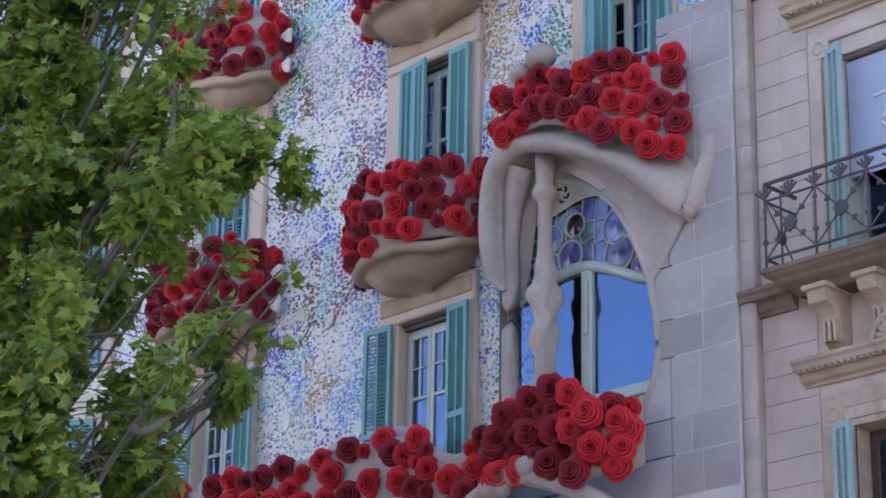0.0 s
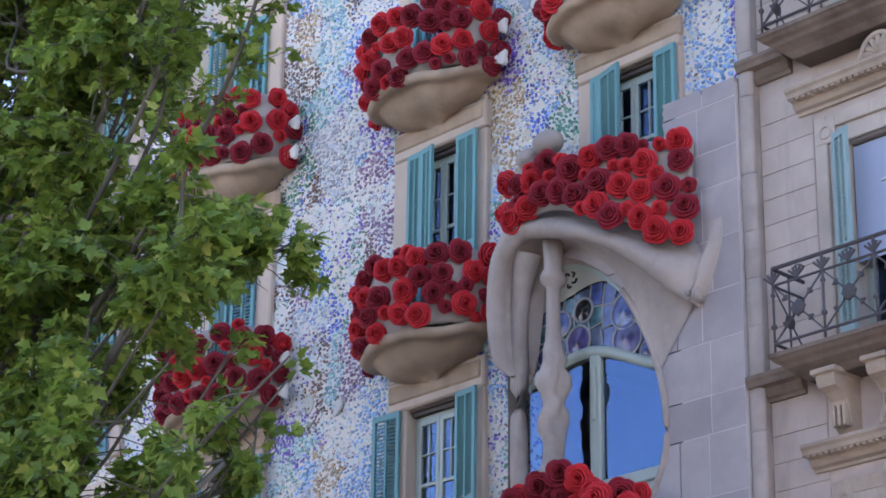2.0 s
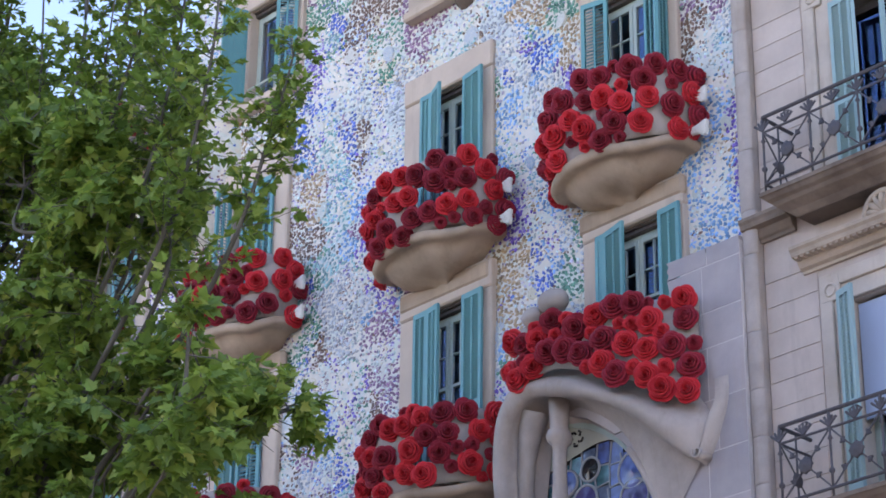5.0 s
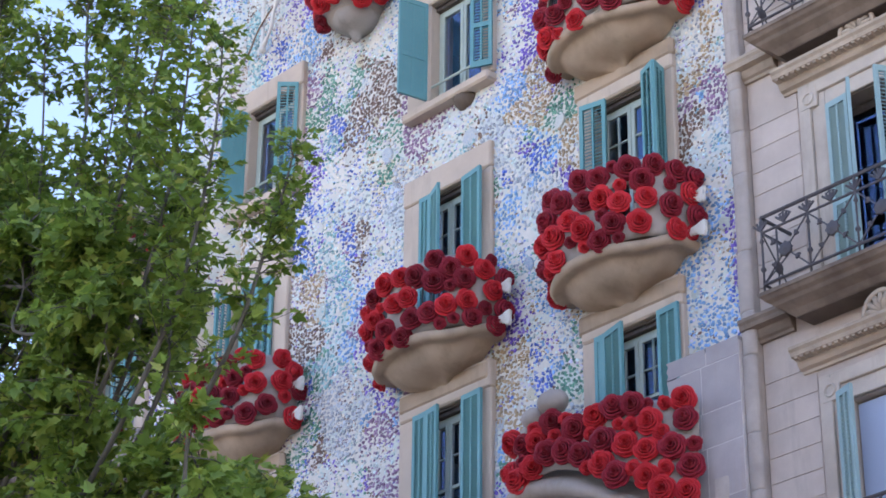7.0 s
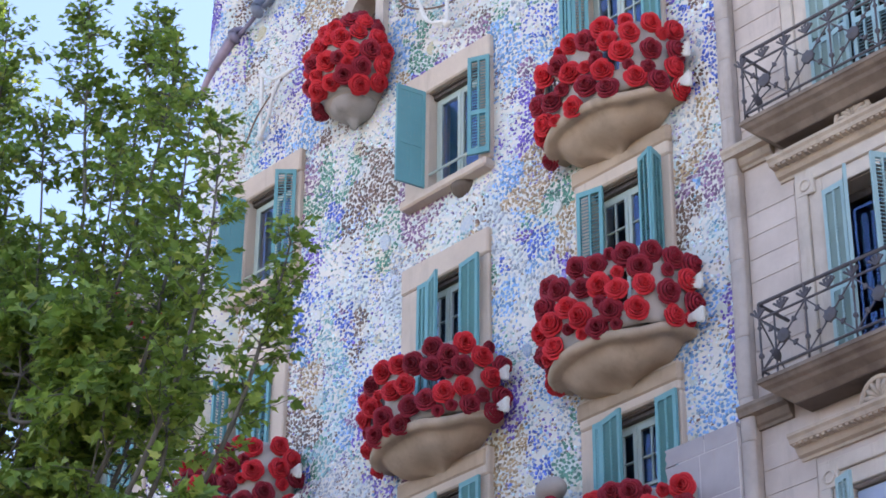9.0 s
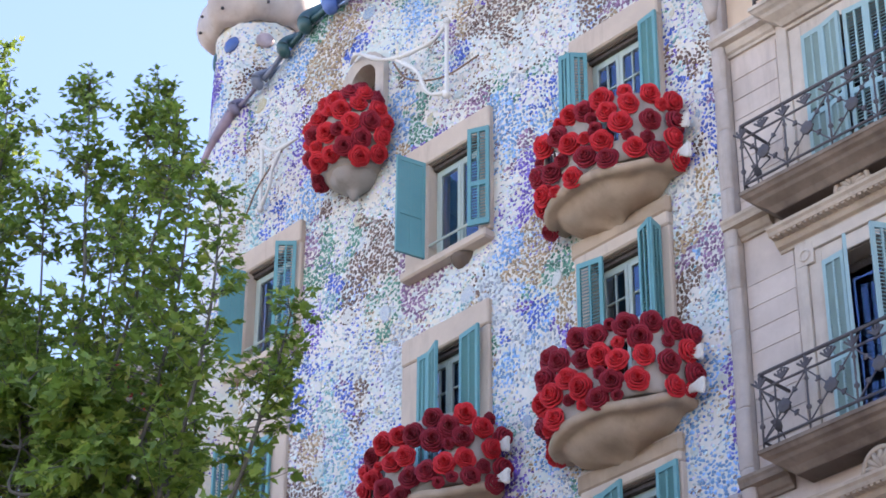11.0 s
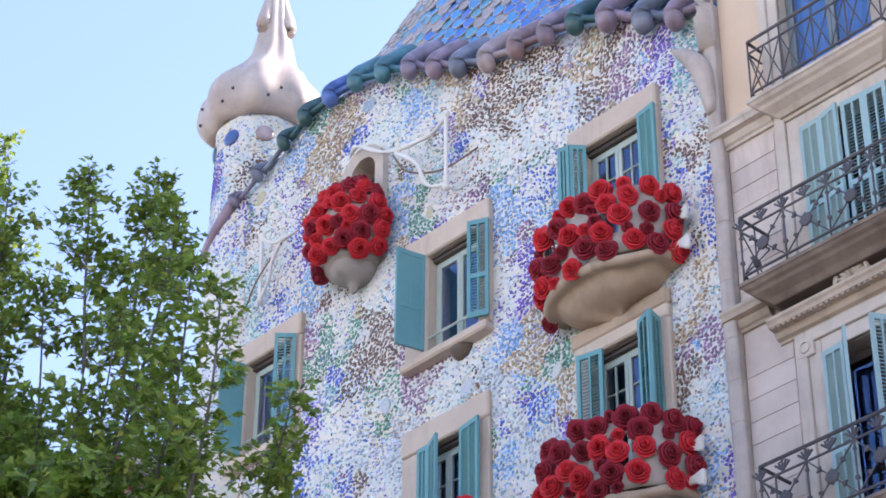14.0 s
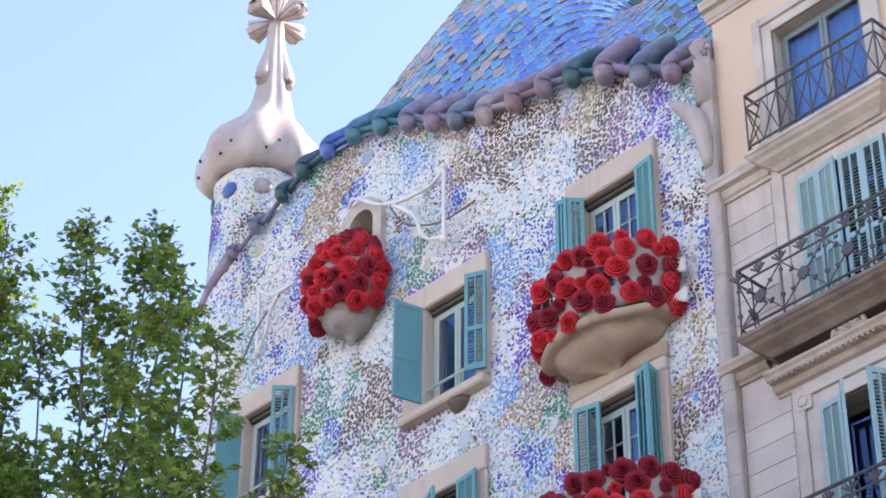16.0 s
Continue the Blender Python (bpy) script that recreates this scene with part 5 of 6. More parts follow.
for j in range(nrow):
    x = -25.55 + (0.13 if j % 2 else 0)
    while x < -16.1:
        v = (j + 0.4) / nrow
        p = roof_at(x, v)
        tx, tv = roof_at(x + 0.05, v) - roof_at(x - 0.05, v), roof_at(x, min(1, v + 0.03)) - roof_at(x, max(0, v - 0.03))
        tx.normalize(), tv.normalize()
        n = tx.cross(tv).normalized()
        tx = tv.cross(n)
        m3 = Matrix((tx, tv, n)).transposed()
        if x < BROWN_TO + 1.5 * v + tr.uniform(-0.5, 0.5):
            pick = tr.choice((3, 3, 3, 3, 2, 1))
        elif x > -17.6:
            pick = tr.choice((2, 1, 4, 2, 0))
        elif x < BROWN_TO + 1.8 + 1.2 * v:
            pick = tr.choice((1, 1, 2, 0, 3))
        else:
            pick = tr.choice((0, 0, 0, 1, 1))
        m = Matrix.Translation(p - roof.location) @ m3.to_4x4() @ pose(0, 0, 0, tr.uniform(-4, 4), tr.uniform(-5, 5), tr.uniform(-5, 5)) @ Matrix.Diagonal((0.265, 0.33, 0.17, 1))
        if j < 8:
            ob = new("scale_tile", tile_meshes[pick])
            ob.parent = roof
            ob.matrix_basis = m
        else:
            rest.append((pick, m))
        x += 0.255
bm = bmesh.new()
for pick, m in rest:
    piece = tile_meshes[pick].copy()
    piece.transform(m)
    first = len(bm.faces)
    bm.from_mesh(piece)
    bm.faces.ensure_lookup_table()
    for f in bm.faces[first:]:
        f.material_index = 5 if f.material_index else pick
    bpy.data.meshes.remove(piece)
upper = new("upper_scales", finish(bm, "upper_scales", SCALES + [TILE_EDGE]))
upper.parent = roof
upper["kind"] = "stuff"
for k in range(30):
    x = -24.9 + 8.6 * k / 29
    p = roof_at(x, 1.0)
    cname = ("teal", "dark green", "slate")[k % 3] if k < 14 else ("ochre", "teal", "dark green")[k % 3]
    if cname == "ochre" and "ochre" not in GLAZE:
        GLAZE["ochre"] = stony("ochre_ball", (0.50, 0.30, 0.09), (0.40, 0.24, 0.07), 3.0, rough=0.35, seed=70)
    bm = bmesh.new()
    bmesh.ops.create_uvsphere(bm, u_segments=14, v_segments=9, radius=0.17 if k < 14 else 0.2, matrix=Matrix.Translation(p + Vector((0, 0, 0.12))))
    part("ridge_ball", bm, GLAZE[cname], roof, smooth=True)

# ---- tower ----
TX, TY = -27.0, 0.6
tower = thing("tower", "round mosaic tower with a garlic shaped cream top and cross", "tower", at=(TX, TY, 20))
bm = bmesh.new()
lathe(bm, [(0.90, 18.0), (0.88, 22.0), (0.84, 25.0), (0.80, 26.6), (0.82, 27.2), (0.84, 27.6)], (TX, TY, 0), 32)
part("drum", bm, mosaic("tower_mosaic", 31.0), tower, "mosaic clad round drum", smooth=True)


def on_drum(x, z, out):
    r = 0.90 - 0.10 * min(1.0, max(0.0, (z - 18.0) / 8.6)) + 0.008 + out
    return (TX + r * math.cos(x / 0.85), TY + r * math.sin(x / 0.85), z)


part("shard_field", shard_mesh("shard_field", list(lay_shards(0.85 * 3.0, 0.85 * 6.6, 20.3, 27.3, lambda x, z: True)), on_drum), SHARD_MATS, tower)["kind"] = "stuff"
bm = bmesh.new()
lathe(bm, [(0.78, 27.40), (0.84, 27.34), (0.98, 27.42), (1.09, 27.56), (1.14, 27.76), (1.13, 27.96), (1.07, 28.18), (0.94, 28.40), (0.76, 28.60), (0.58, 28.80), (0.45, 29.02), (0.37, 29.3), (0.31, 29.6), (0.27, 29.9), (0.24, 30.2), (0.20, 30.5), (0.16, 30.85), (0.15, 31.2), (0.12, 31.35)], (TX, TY, 0), 64, 8, 0.06)
for v in bm.verts:
    v.co.x += 0.19 * min(1.0, max(0.0, (v.co.z - 28.2) / 1.1))
part("bulb", bm, BULB, tower, "cream garlic shaped bulb", smooth=True)
for k in range(8):
    a = k * math.pi / 4 + 0.2
    for da, z, r in ((0, 27.58, 1.12), (0.2, 27.78, 1.14), (-0.2, 28.0, 1.07)):
        bm = bmesh.new()
        bmesh.ops.create_icosphere(bm, subdivisions=1, radius=0.035, matrix=Matrix.Translation((TX + r * math.cos(a + da), TY + r * math.sin(a + da), z)))
        part("stud", bm, IRON, tower, "dark ceramic stud", smooth=True)
    bm = bmesh.new()
    bmesh.ops.create_uvsphere(bm, u_segments=14, v_segments=6, radius=0.17, matrix=Matrix.Translation((TX + 0.81 * math.cos(a), TY + 0.81 * math.sin(a), 26.95)) @ Matrix.Rotation(a, 4, "Z") @ Matrix.Diagonal((0.3, 1, 1, 1)))
    part("medallion", bm, [GLAZE["blue"], GLAZE["pink beige"], GLAZE["teal"]][k % 3], tower, smooth=True)
# cross: four flared arms with creased faces and an upright bud
CX = TX + 0.19
CREASE = stony("cross_crease", (0.20, 0.15, 0.11), (0.12, 0.09, 0.07), 3.0, seed=97)
hub = Vector((CX, TY, 31.42))


def flared_arm(d, n_seg, length, wide):
    side = d.cross(Vector((0, 0, 1)))
    side = side.normalized() if side.length > 0.1 else Vector((1, 0, 0))
    up = side.cross(d).normalized()
    bm = bmesh.new()
    rows = []
    for q, w in ((0.03, 0.10), (0.25, 0.36), (0.55, 0.72), (0.80, 0.97), (0.93, 1.0), (1.0, 0.78), (1.03, 0.3)):
        row = []
        for k in range(n_seg):
            a = 2 * math.pi * (k + 0.5) / n_seg
            puff = 1.0 if k % 2 == 0 else 0.90
            rad = wide * w * puff / max(abs(math.cos(a)), abs(math.sin(a))) ** 0.6
            row.append(hub + d * (q * length - (0.0 if k % 2 == 0 else 0.05 * q)) + side * (rad * math.cos(a)) + up * (rad * math.sin(a)))
        rows.append(row)
    sheet(bm, rows, close=True)
    arm = part("cross_arm", bm, BULB, tower, "flared ceramic cross arm with creased faces")
    for k in range(1, n_seg, 2):
        part("crease", tube_of([rows[q][k] for q in range(6)], 0.009), CREASE, arm)


def tube_of(pts, radius):
    bm = bmesh.new()
    tube(bm, pts, radius, 4)
    return bm


for k in range(4):
    a = radians(7.6 + 90 * k)
    flared_arm(Vector((math.cos(a), math.sin(a), 0.06)).normalized(), 12, 0.66, 0.20)
flared_arm(Vector((0, 0, 1)), 12, 0.8, 0.22)
for a in (radians(35), radians(155), radians(275)):
    bm = bmesh.new()
    tube(bm, spline([(CX + q * math.cos(a), TY + q * math.sin(a), z) for q, z in ((0.08, 31.1), (0.12, 30.7), (0.19, 30.3), (0.27, 29.95), (0.28, 29.72), (0.22, 29.62))], 10), [0.05, 0.07, 0.085, 0.10, 0.115, 0.13, 0.14, 0.14, 0.12, 0.08, 0.03], 10)
    part("spur", bm, BULB, tower, smooth=True)

# ---- party pier between the houses ----
pier = thing("pier", "rough grey stone pier between the two houses", "pier", kind="structure", at=(-15.94, 0, 0))
prng = random.Random(12)
z = 5.0
while z < 23.3:
    h = prng.uniform(0.55, 1.1)
    bm = bmesh.new()
    lathe(bm, [(0.108, 0.0), (0.114, 0.03), (0.118, h * 0.5), (0.114, h - 0.03), (0.108, h)], (-15.94 + prng.uniform(-0.008, 0.008), -0.12, z), 12, squash=0.5)
    part("drum_stone", bm, SHELL, pier, smooth=True)
    z += h
part("core", boxes((-16.03, -15.85, -0.10, 0.3, 0.0, 23.3)), SHELL, pier)
bm = bmesh.new()
tube(bm, spline([(-15.95, -0.16, 21.35), (-15.97, -0.2, 21.8), (-16.03, -0.24, 22.15), (-16.2, -0.3, 22.42), (-16.42, -0.36, 22.62)], 12), [0.07, 0.09, 0.115, 0.13, 0.14, 0.145, 0.15, 0.15, 0.14, 0.12, 0.095, 0.06, 0.02], 8)
part("gargoyle_scroll", bm, SHELL, pier, "weathered projecting stone scroll", smooth=True)
bm = bmesh.new()
tube(bm, [(-15.98, -0.1, 22.5), (-15.99, -0.12, 23.1), (-15.99, -0.1, 23.55), (-15.99, -0.06, 23.7)], [0.15, 0.16, 0.18, 0.1], 8)
part("cap_stone", bm, SHELL, pier, smooth=True)


# ---- neighbouring apartment house ----
NX0, NX1 = -15.84, -6.0
NB_OPEN = [(-14.62, -13.18, 6.45, 8.62), (-14.62, -13.18, 10.48, 13.0), (-14.62, -13.18, 14.45, 16.96), (-14.62, -13.18, 18.1, 20.42), (-14.80, -13.30, 20.88, 23.16)]
NB_OPEN += [(a + 4.2, b + 4.2, c, d) for a, b, c, d in NB_OPEN]


def slab_wall(x_lo, x_hi, z_lo, z_hi, y0, y1, holes):
    xs = sorted({x_lo, x_hi} | {e for h in holes for e in h[:2] if x_lo < e < x_hi})
    zs = sorted({z_lo, z_hi} | {e for h in holes for e in h[2:] if z_lo < e < z_hi})
    bm = bmesh.new()
    for a, b in zip(xs, xs[1:]):
        for c, d in zip(zs, zs[1:]):
            if not any(h[0] < (a + b) / 2 < h[1] and h[2] < (c + d) / 2 < h[3] for h in holes):
                box(bm, a, b, y0, y1, c, d)
    bmesh.ops.remove_doubles(bm, verts=bm.verts, dist=0.001)
    return bm


nb_wall = tagged(part("wall_neighbour", slab_wall(NX0, NX1, 0, 20.95, 0.0, 0.40, NB_OPEN), NEIGHBOUR), "beige grey coursed stone wall of the neighbouring house", "wall", kind="structure")
nb_attic = tagged(part("wall_attic", slab_wall(NX0, NX1, 20.95, 27.5, 0.0, 0.40, NB_OPEN), OCHRE), "warm ochre rendered attic wall of the neighbouring house", "wall", kind="structure")
# neighbour's rooms, coloured dark in place of interior shade
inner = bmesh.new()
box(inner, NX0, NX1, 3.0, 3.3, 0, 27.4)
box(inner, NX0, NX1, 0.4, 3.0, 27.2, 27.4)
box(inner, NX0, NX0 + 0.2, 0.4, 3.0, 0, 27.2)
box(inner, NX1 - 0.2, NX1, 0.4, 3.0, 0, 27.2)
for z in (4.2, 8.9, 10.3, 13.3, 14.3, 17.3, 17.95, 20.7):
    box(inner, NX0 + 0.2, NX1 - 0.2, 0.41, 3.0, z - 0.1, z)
tagged(part("wall_rooms", inner, stony("nb_dimmed_room", (0.13, 0.12, 0.11), (0.10, 0.09, 0.08), 1.0, seed=73)), "rooms behind the neighbouring windows with dimness put into the dark wall colour", "wall", kind="structure")

# coursed stones, joints recessed
crng = random.Random(8)
z = 5.2
while z < 20.6:
    h = 0.322
    blocked = any(z < s + 0.14 and z + h > s - 0.34 for s in (10.40, 14.38, 18.06))
    if not blocked:
        for x0, x1 in ((NX0 + 0.005, -15.06), (-12.72, -11.2)):
            me = boxes((x0, x1, -0.012 - crng.uniform(0, 0.004), 0.10, z + 0.005, z + h - 0.005), bev=0.005)
            part("course_stone", me, NEIGHBOUR, nb_wall)
    z += h


def moulding(bm, x0, x1, profile, y0=0.0):
    """Extrudes a (out, z) profile along x; ends are returned square to the wall."""
    n = len(profile)
    a = [bm.verts.new((x0, -o + y0, z)) for o, z in profile]
    b = [bm.verts.new((x1, -o + y0, z)) for o, z in profile]
    for i in range(n - 1):
        bm.faces.new((a[i], a[i + 1], b[i + 1], b[i]))
    bm.faces.new(a)
    bm.faces.new(b[::-1])
    bm.faces.new((a[0], b[0], b[-1], a[-1]))
    return bm


def cornice_profile(z, out, h):
    return [(0.0, z), (0.04, z), (0.05, z + h * 0.12), (out * 0.35, z + h * 0.2), (out * 0.45, z + h * 0.36), (out * 0.5, z + h * 0.5), (out * 0.85, z + h * 0.56), (out * 0.9, z + h * 0.74), (out, z + h * 0.86), (out, z + h), (0.0, z + h)]


for zt, mat in ((10.42, WEATHERED), (14.42, WEATHERED), (18.10, MOULDING), (21.02, WHITE_STONE)):
    tagged(part("trim", moulding(bmesh.new(), -16.02, -15.32 if zt < 21 else -15.02, cornice_profile(zt - 0.30, 0.24, 0.30)), mat), "moulded stone string course at the balcony level", "cornice", kind="structure")


def iron_rail(parent, x0, x1, y, z, h=1.02, plain=False):
    """Wrought balcony front with returns to the wall: rails, posts, diagonal lattice with rosettes."""
    for zz, r in ((z + h, 0.024), (z + h * 0.80, 0.016), (z + 0.12, 0.018)):
        b = bmesh.new()
        tube(b, [(x0, 0.0, zz), (x0, y, zz)], r, 6)
        tube(b, [(x0, y, zz), (x1, y, zz)], r, 6)
        tube(b, [(x1, y, zz), (x1, 0.0, zz)], r, 6)
        part("rail", b, IRON, parent)
    n = 4
    for k in range(n + 1):
        x = x0 + (x1 - x0) * k / n
        b = bmesh.new()
        if plain:
            bar(b, (x, y, z), (x, y, z + h), 0.014, 6)
        else:
            lathe(b, [(0.014, 0), (0.014, h * 0.28), (0.034, h * 0.30), (0.034, h * 0.33), (0.014, h * 0.35), (0.014, h * 0.66), (0.032, h * 0.68), (0.014, h * 0.72), (0.018, h)], (x, y, z), 8)
        part("post", b, IRON, parent, smooth=not plain)
    for k in range(n):
        a, b2 = x0 + (x1 - x0) * k / n, x0 + (x1 - x0) * (k + 1) / n
        zl, zh = z + 0.12, z + h * 0.80
        c, zc = (a + b2) / 2, (zl + zh) / 2
        cells = [(a, b2)] if not plain else [(a, c), (c, b2)]
        for u0, u1 in cells:
            for za, zb in ((zl, zh), (zh, zl)):
                part("lattice_bar", bar(bmesh.new(), (u0, y, za), (u1, y, zb), 0.011, 5), IRON, parent)
        if plain:
            continue
        b = bmesh.new()
        rings = []
        for r, yy in ((0.10, -0.005), (0.085, -0.03), (0.05, -0.02), (0.02, -0.04)):
            rings.append([(c + r * (1 + 0.12 * math.cos(8 * t)) * math.cos(t), y + yy, zc + r * (1 + 0.12 * math.cos(8 * t)) * math.sin(t)) for t in [2 * math.pi * q / 24 for q in range(24)]])
        vs = sheet(b, rings, close=True)
        b.faces.new(vs[-1])
        b.faces.new(vs[0])
        part("rosette", b, IRON, parent, smooth=True)
        for q in range(4):
            t = math.pi / 4 + q * math.pi / 2
            ex, ez = c + 0.19 * math.cos(t) * 1.15, zc + 0.19 * math.sin(t)
            b = bmesh.new()
            for w in (-0.7, 0, 0.7):
                bar(b, (ex, y - 0.01, ez), (ex + 0.055 * math.cos(t + w), y - 0.012, ez + 0.055 * math.sin(t + w)), 0.016, 5)
            part("trefoil", b, IRON, parent)
        for x in (a, c):
            b = bmesh.new()
            for w in (-0.11, -0.055, 0, 0.055, 0.11):
                bar(b, (x + (0.0 if x == a else 0), y - 0.01, zh + 0.02), (x + w, y - 0.012, zh + 0.16 - abs(w) * 0.4), 0.016, 5)
            part("palmette", b, IRON, parent)
        # small scroll under the upper rail
        b = bmesh.new()
        tube(b, [(c + (0.09 - 0.004 * q) * math.cos(q * 0.5), y, z + h * 0.9 + (0.07 - 0.003 * q) * math.sin(q * 0.5)) for q in range(14)], 0.009, 5)
        part("scroll", b, IRON, parent, smooth=True)
    # side lattice
    for x in (x0, x1):
        for za, zb in ((z + 0.12, z + h * 0.8), (z + h * 0.8, z + 0.12)):
            part("lattice_bar", bar(bmesh.new(), (x, y, za), (x, 0, zb), 0.011, 5), IRON, parent)
        if not plain:
            for yy in (y * 0.5,):
                part("post", bar(bmesh.new(), (x, yy, z), (x, yy, z + h), 0.014, 6), IRON, parent)
                b = bmesh.new()
                bmesh.ops.create_uvsphere(b, u_segments=10, v_segments=6, radius=0.09, matrix=Matrix.Translation((x, yy, z + h * 0.45)) @ Matrix.Diagonal((0.3, 1, 1, 1)))
                part("rosette", b, IRON, parent, smooth=True)


def nb_balcony(x0, x1, z, plain=False):
    b = thing("balcony", "moulded stone balcony with a plain black iron railing" if plain else "moulded stone balcony with an ornate wrought iron railing", "balcony", "neighbouring iron balconies", at=(x0, 0, z))
    bm = bmesh.new()
    o = 0.64 if not plain else 0.42
    rows = []
    for dz, e in ((-0.30, 0.30), (-0.24, 0.24), (-0.17, 0.13), (-0.13, 0.10), (-0.10, 0.05), (-0.06, 0.02), (-0.05, 0.0), (0.0, 0.0)):
        rows.append([(x0 + e, 0, z + dz), (x0 + e, -o + e, z + dz), (x1 - e, -o + e, z + dz), (x1 - e, 0, z + dz)])
    vs = sheet(bm, rows)
    bm.faces.new(vs[-1])
    bm.faces.new(vs[0][::-1])
    part("slab", bm, WHITE_STONE if plain else WEATHERED, b, "weathered moulded stone slab")
    if not plain:
        # thin plate below the slab, darker brown than the slab itself
        part("soffit", boxes((x0 + 0.31, x1 - 0.31, -o + 0.31, -0.03, z - 0.312, z - 0.302)), SLAB_DARK, b, "dark brown underside")
    iron_rail(b, x0 + 0.06, x1 - 0.06, -o + 0.06, z, 1.02 if not plain else 1.0, plain)
    return b


for dx in (0.0, 4.2):
    for z in (10.43, 14.40, 18.04):
        nb_balcony(-15.36 + dx, -12.44 + dx, z)
    nb_balcony(-15.16 + dx, -12.86 + dx, 20.98, True)


def leaf_pair(parent, x, sign, angs, z0, z1, w=0.36):
    shutter(parent, x, sign, [(a, w) for a in angs], z0, z1, PALE_TEAL)


# consoles under the lowest balcony
for dx in (0.0, 4.2):
    for x in (-14.72, -14.05, -13.1):
        c = thing("console", "carved stone scroll console under the balcony", "console", "scroll consoles", at=(x + dx, 0, 10.0))
        bm = bmesh.new()
        prof = [(0.0, 10.14), (0.46, 10.14), (0.48, 10.06), (0.44, 9.96), (0.34, 9.92), (0.24, 9.84), (0.20, 9.72), (0.18, 9.58), (0.10, 9.50), (0.0, 9.50)]
        moulding(bm, x + dx - 0.12, x + dx + 0.12, prof)
        part("scroll_body", bm, MOULDING, c)
        part("abacus", boxes((x + dx - 0.17, x + dx + 0.17, -0.52, 0.0, 10.1, 10.16), bev=0.01), MOULDING, c)
        for q in (-0.07, 0.0, 0.07):
            part("flute", boxes((x + dx + q - 0.018, x + dx + q + 0.018, -0.27, -0.1, 9.55, 9.80), bev=0.01), MOULDING, c)
        bm = bmesh.new()
        tube(bm, [(x + dx - 0.135, -0.38 + 0.08 * (1 - k / 14) * math.cos(k * 0.7), 10.03 + 0.08 * (1 - k / 14) * math.sin(k * 0.7)) for k in range(13)], 0.016, 5)
        part("volute", bm, MOULDING, c, smooth=True)

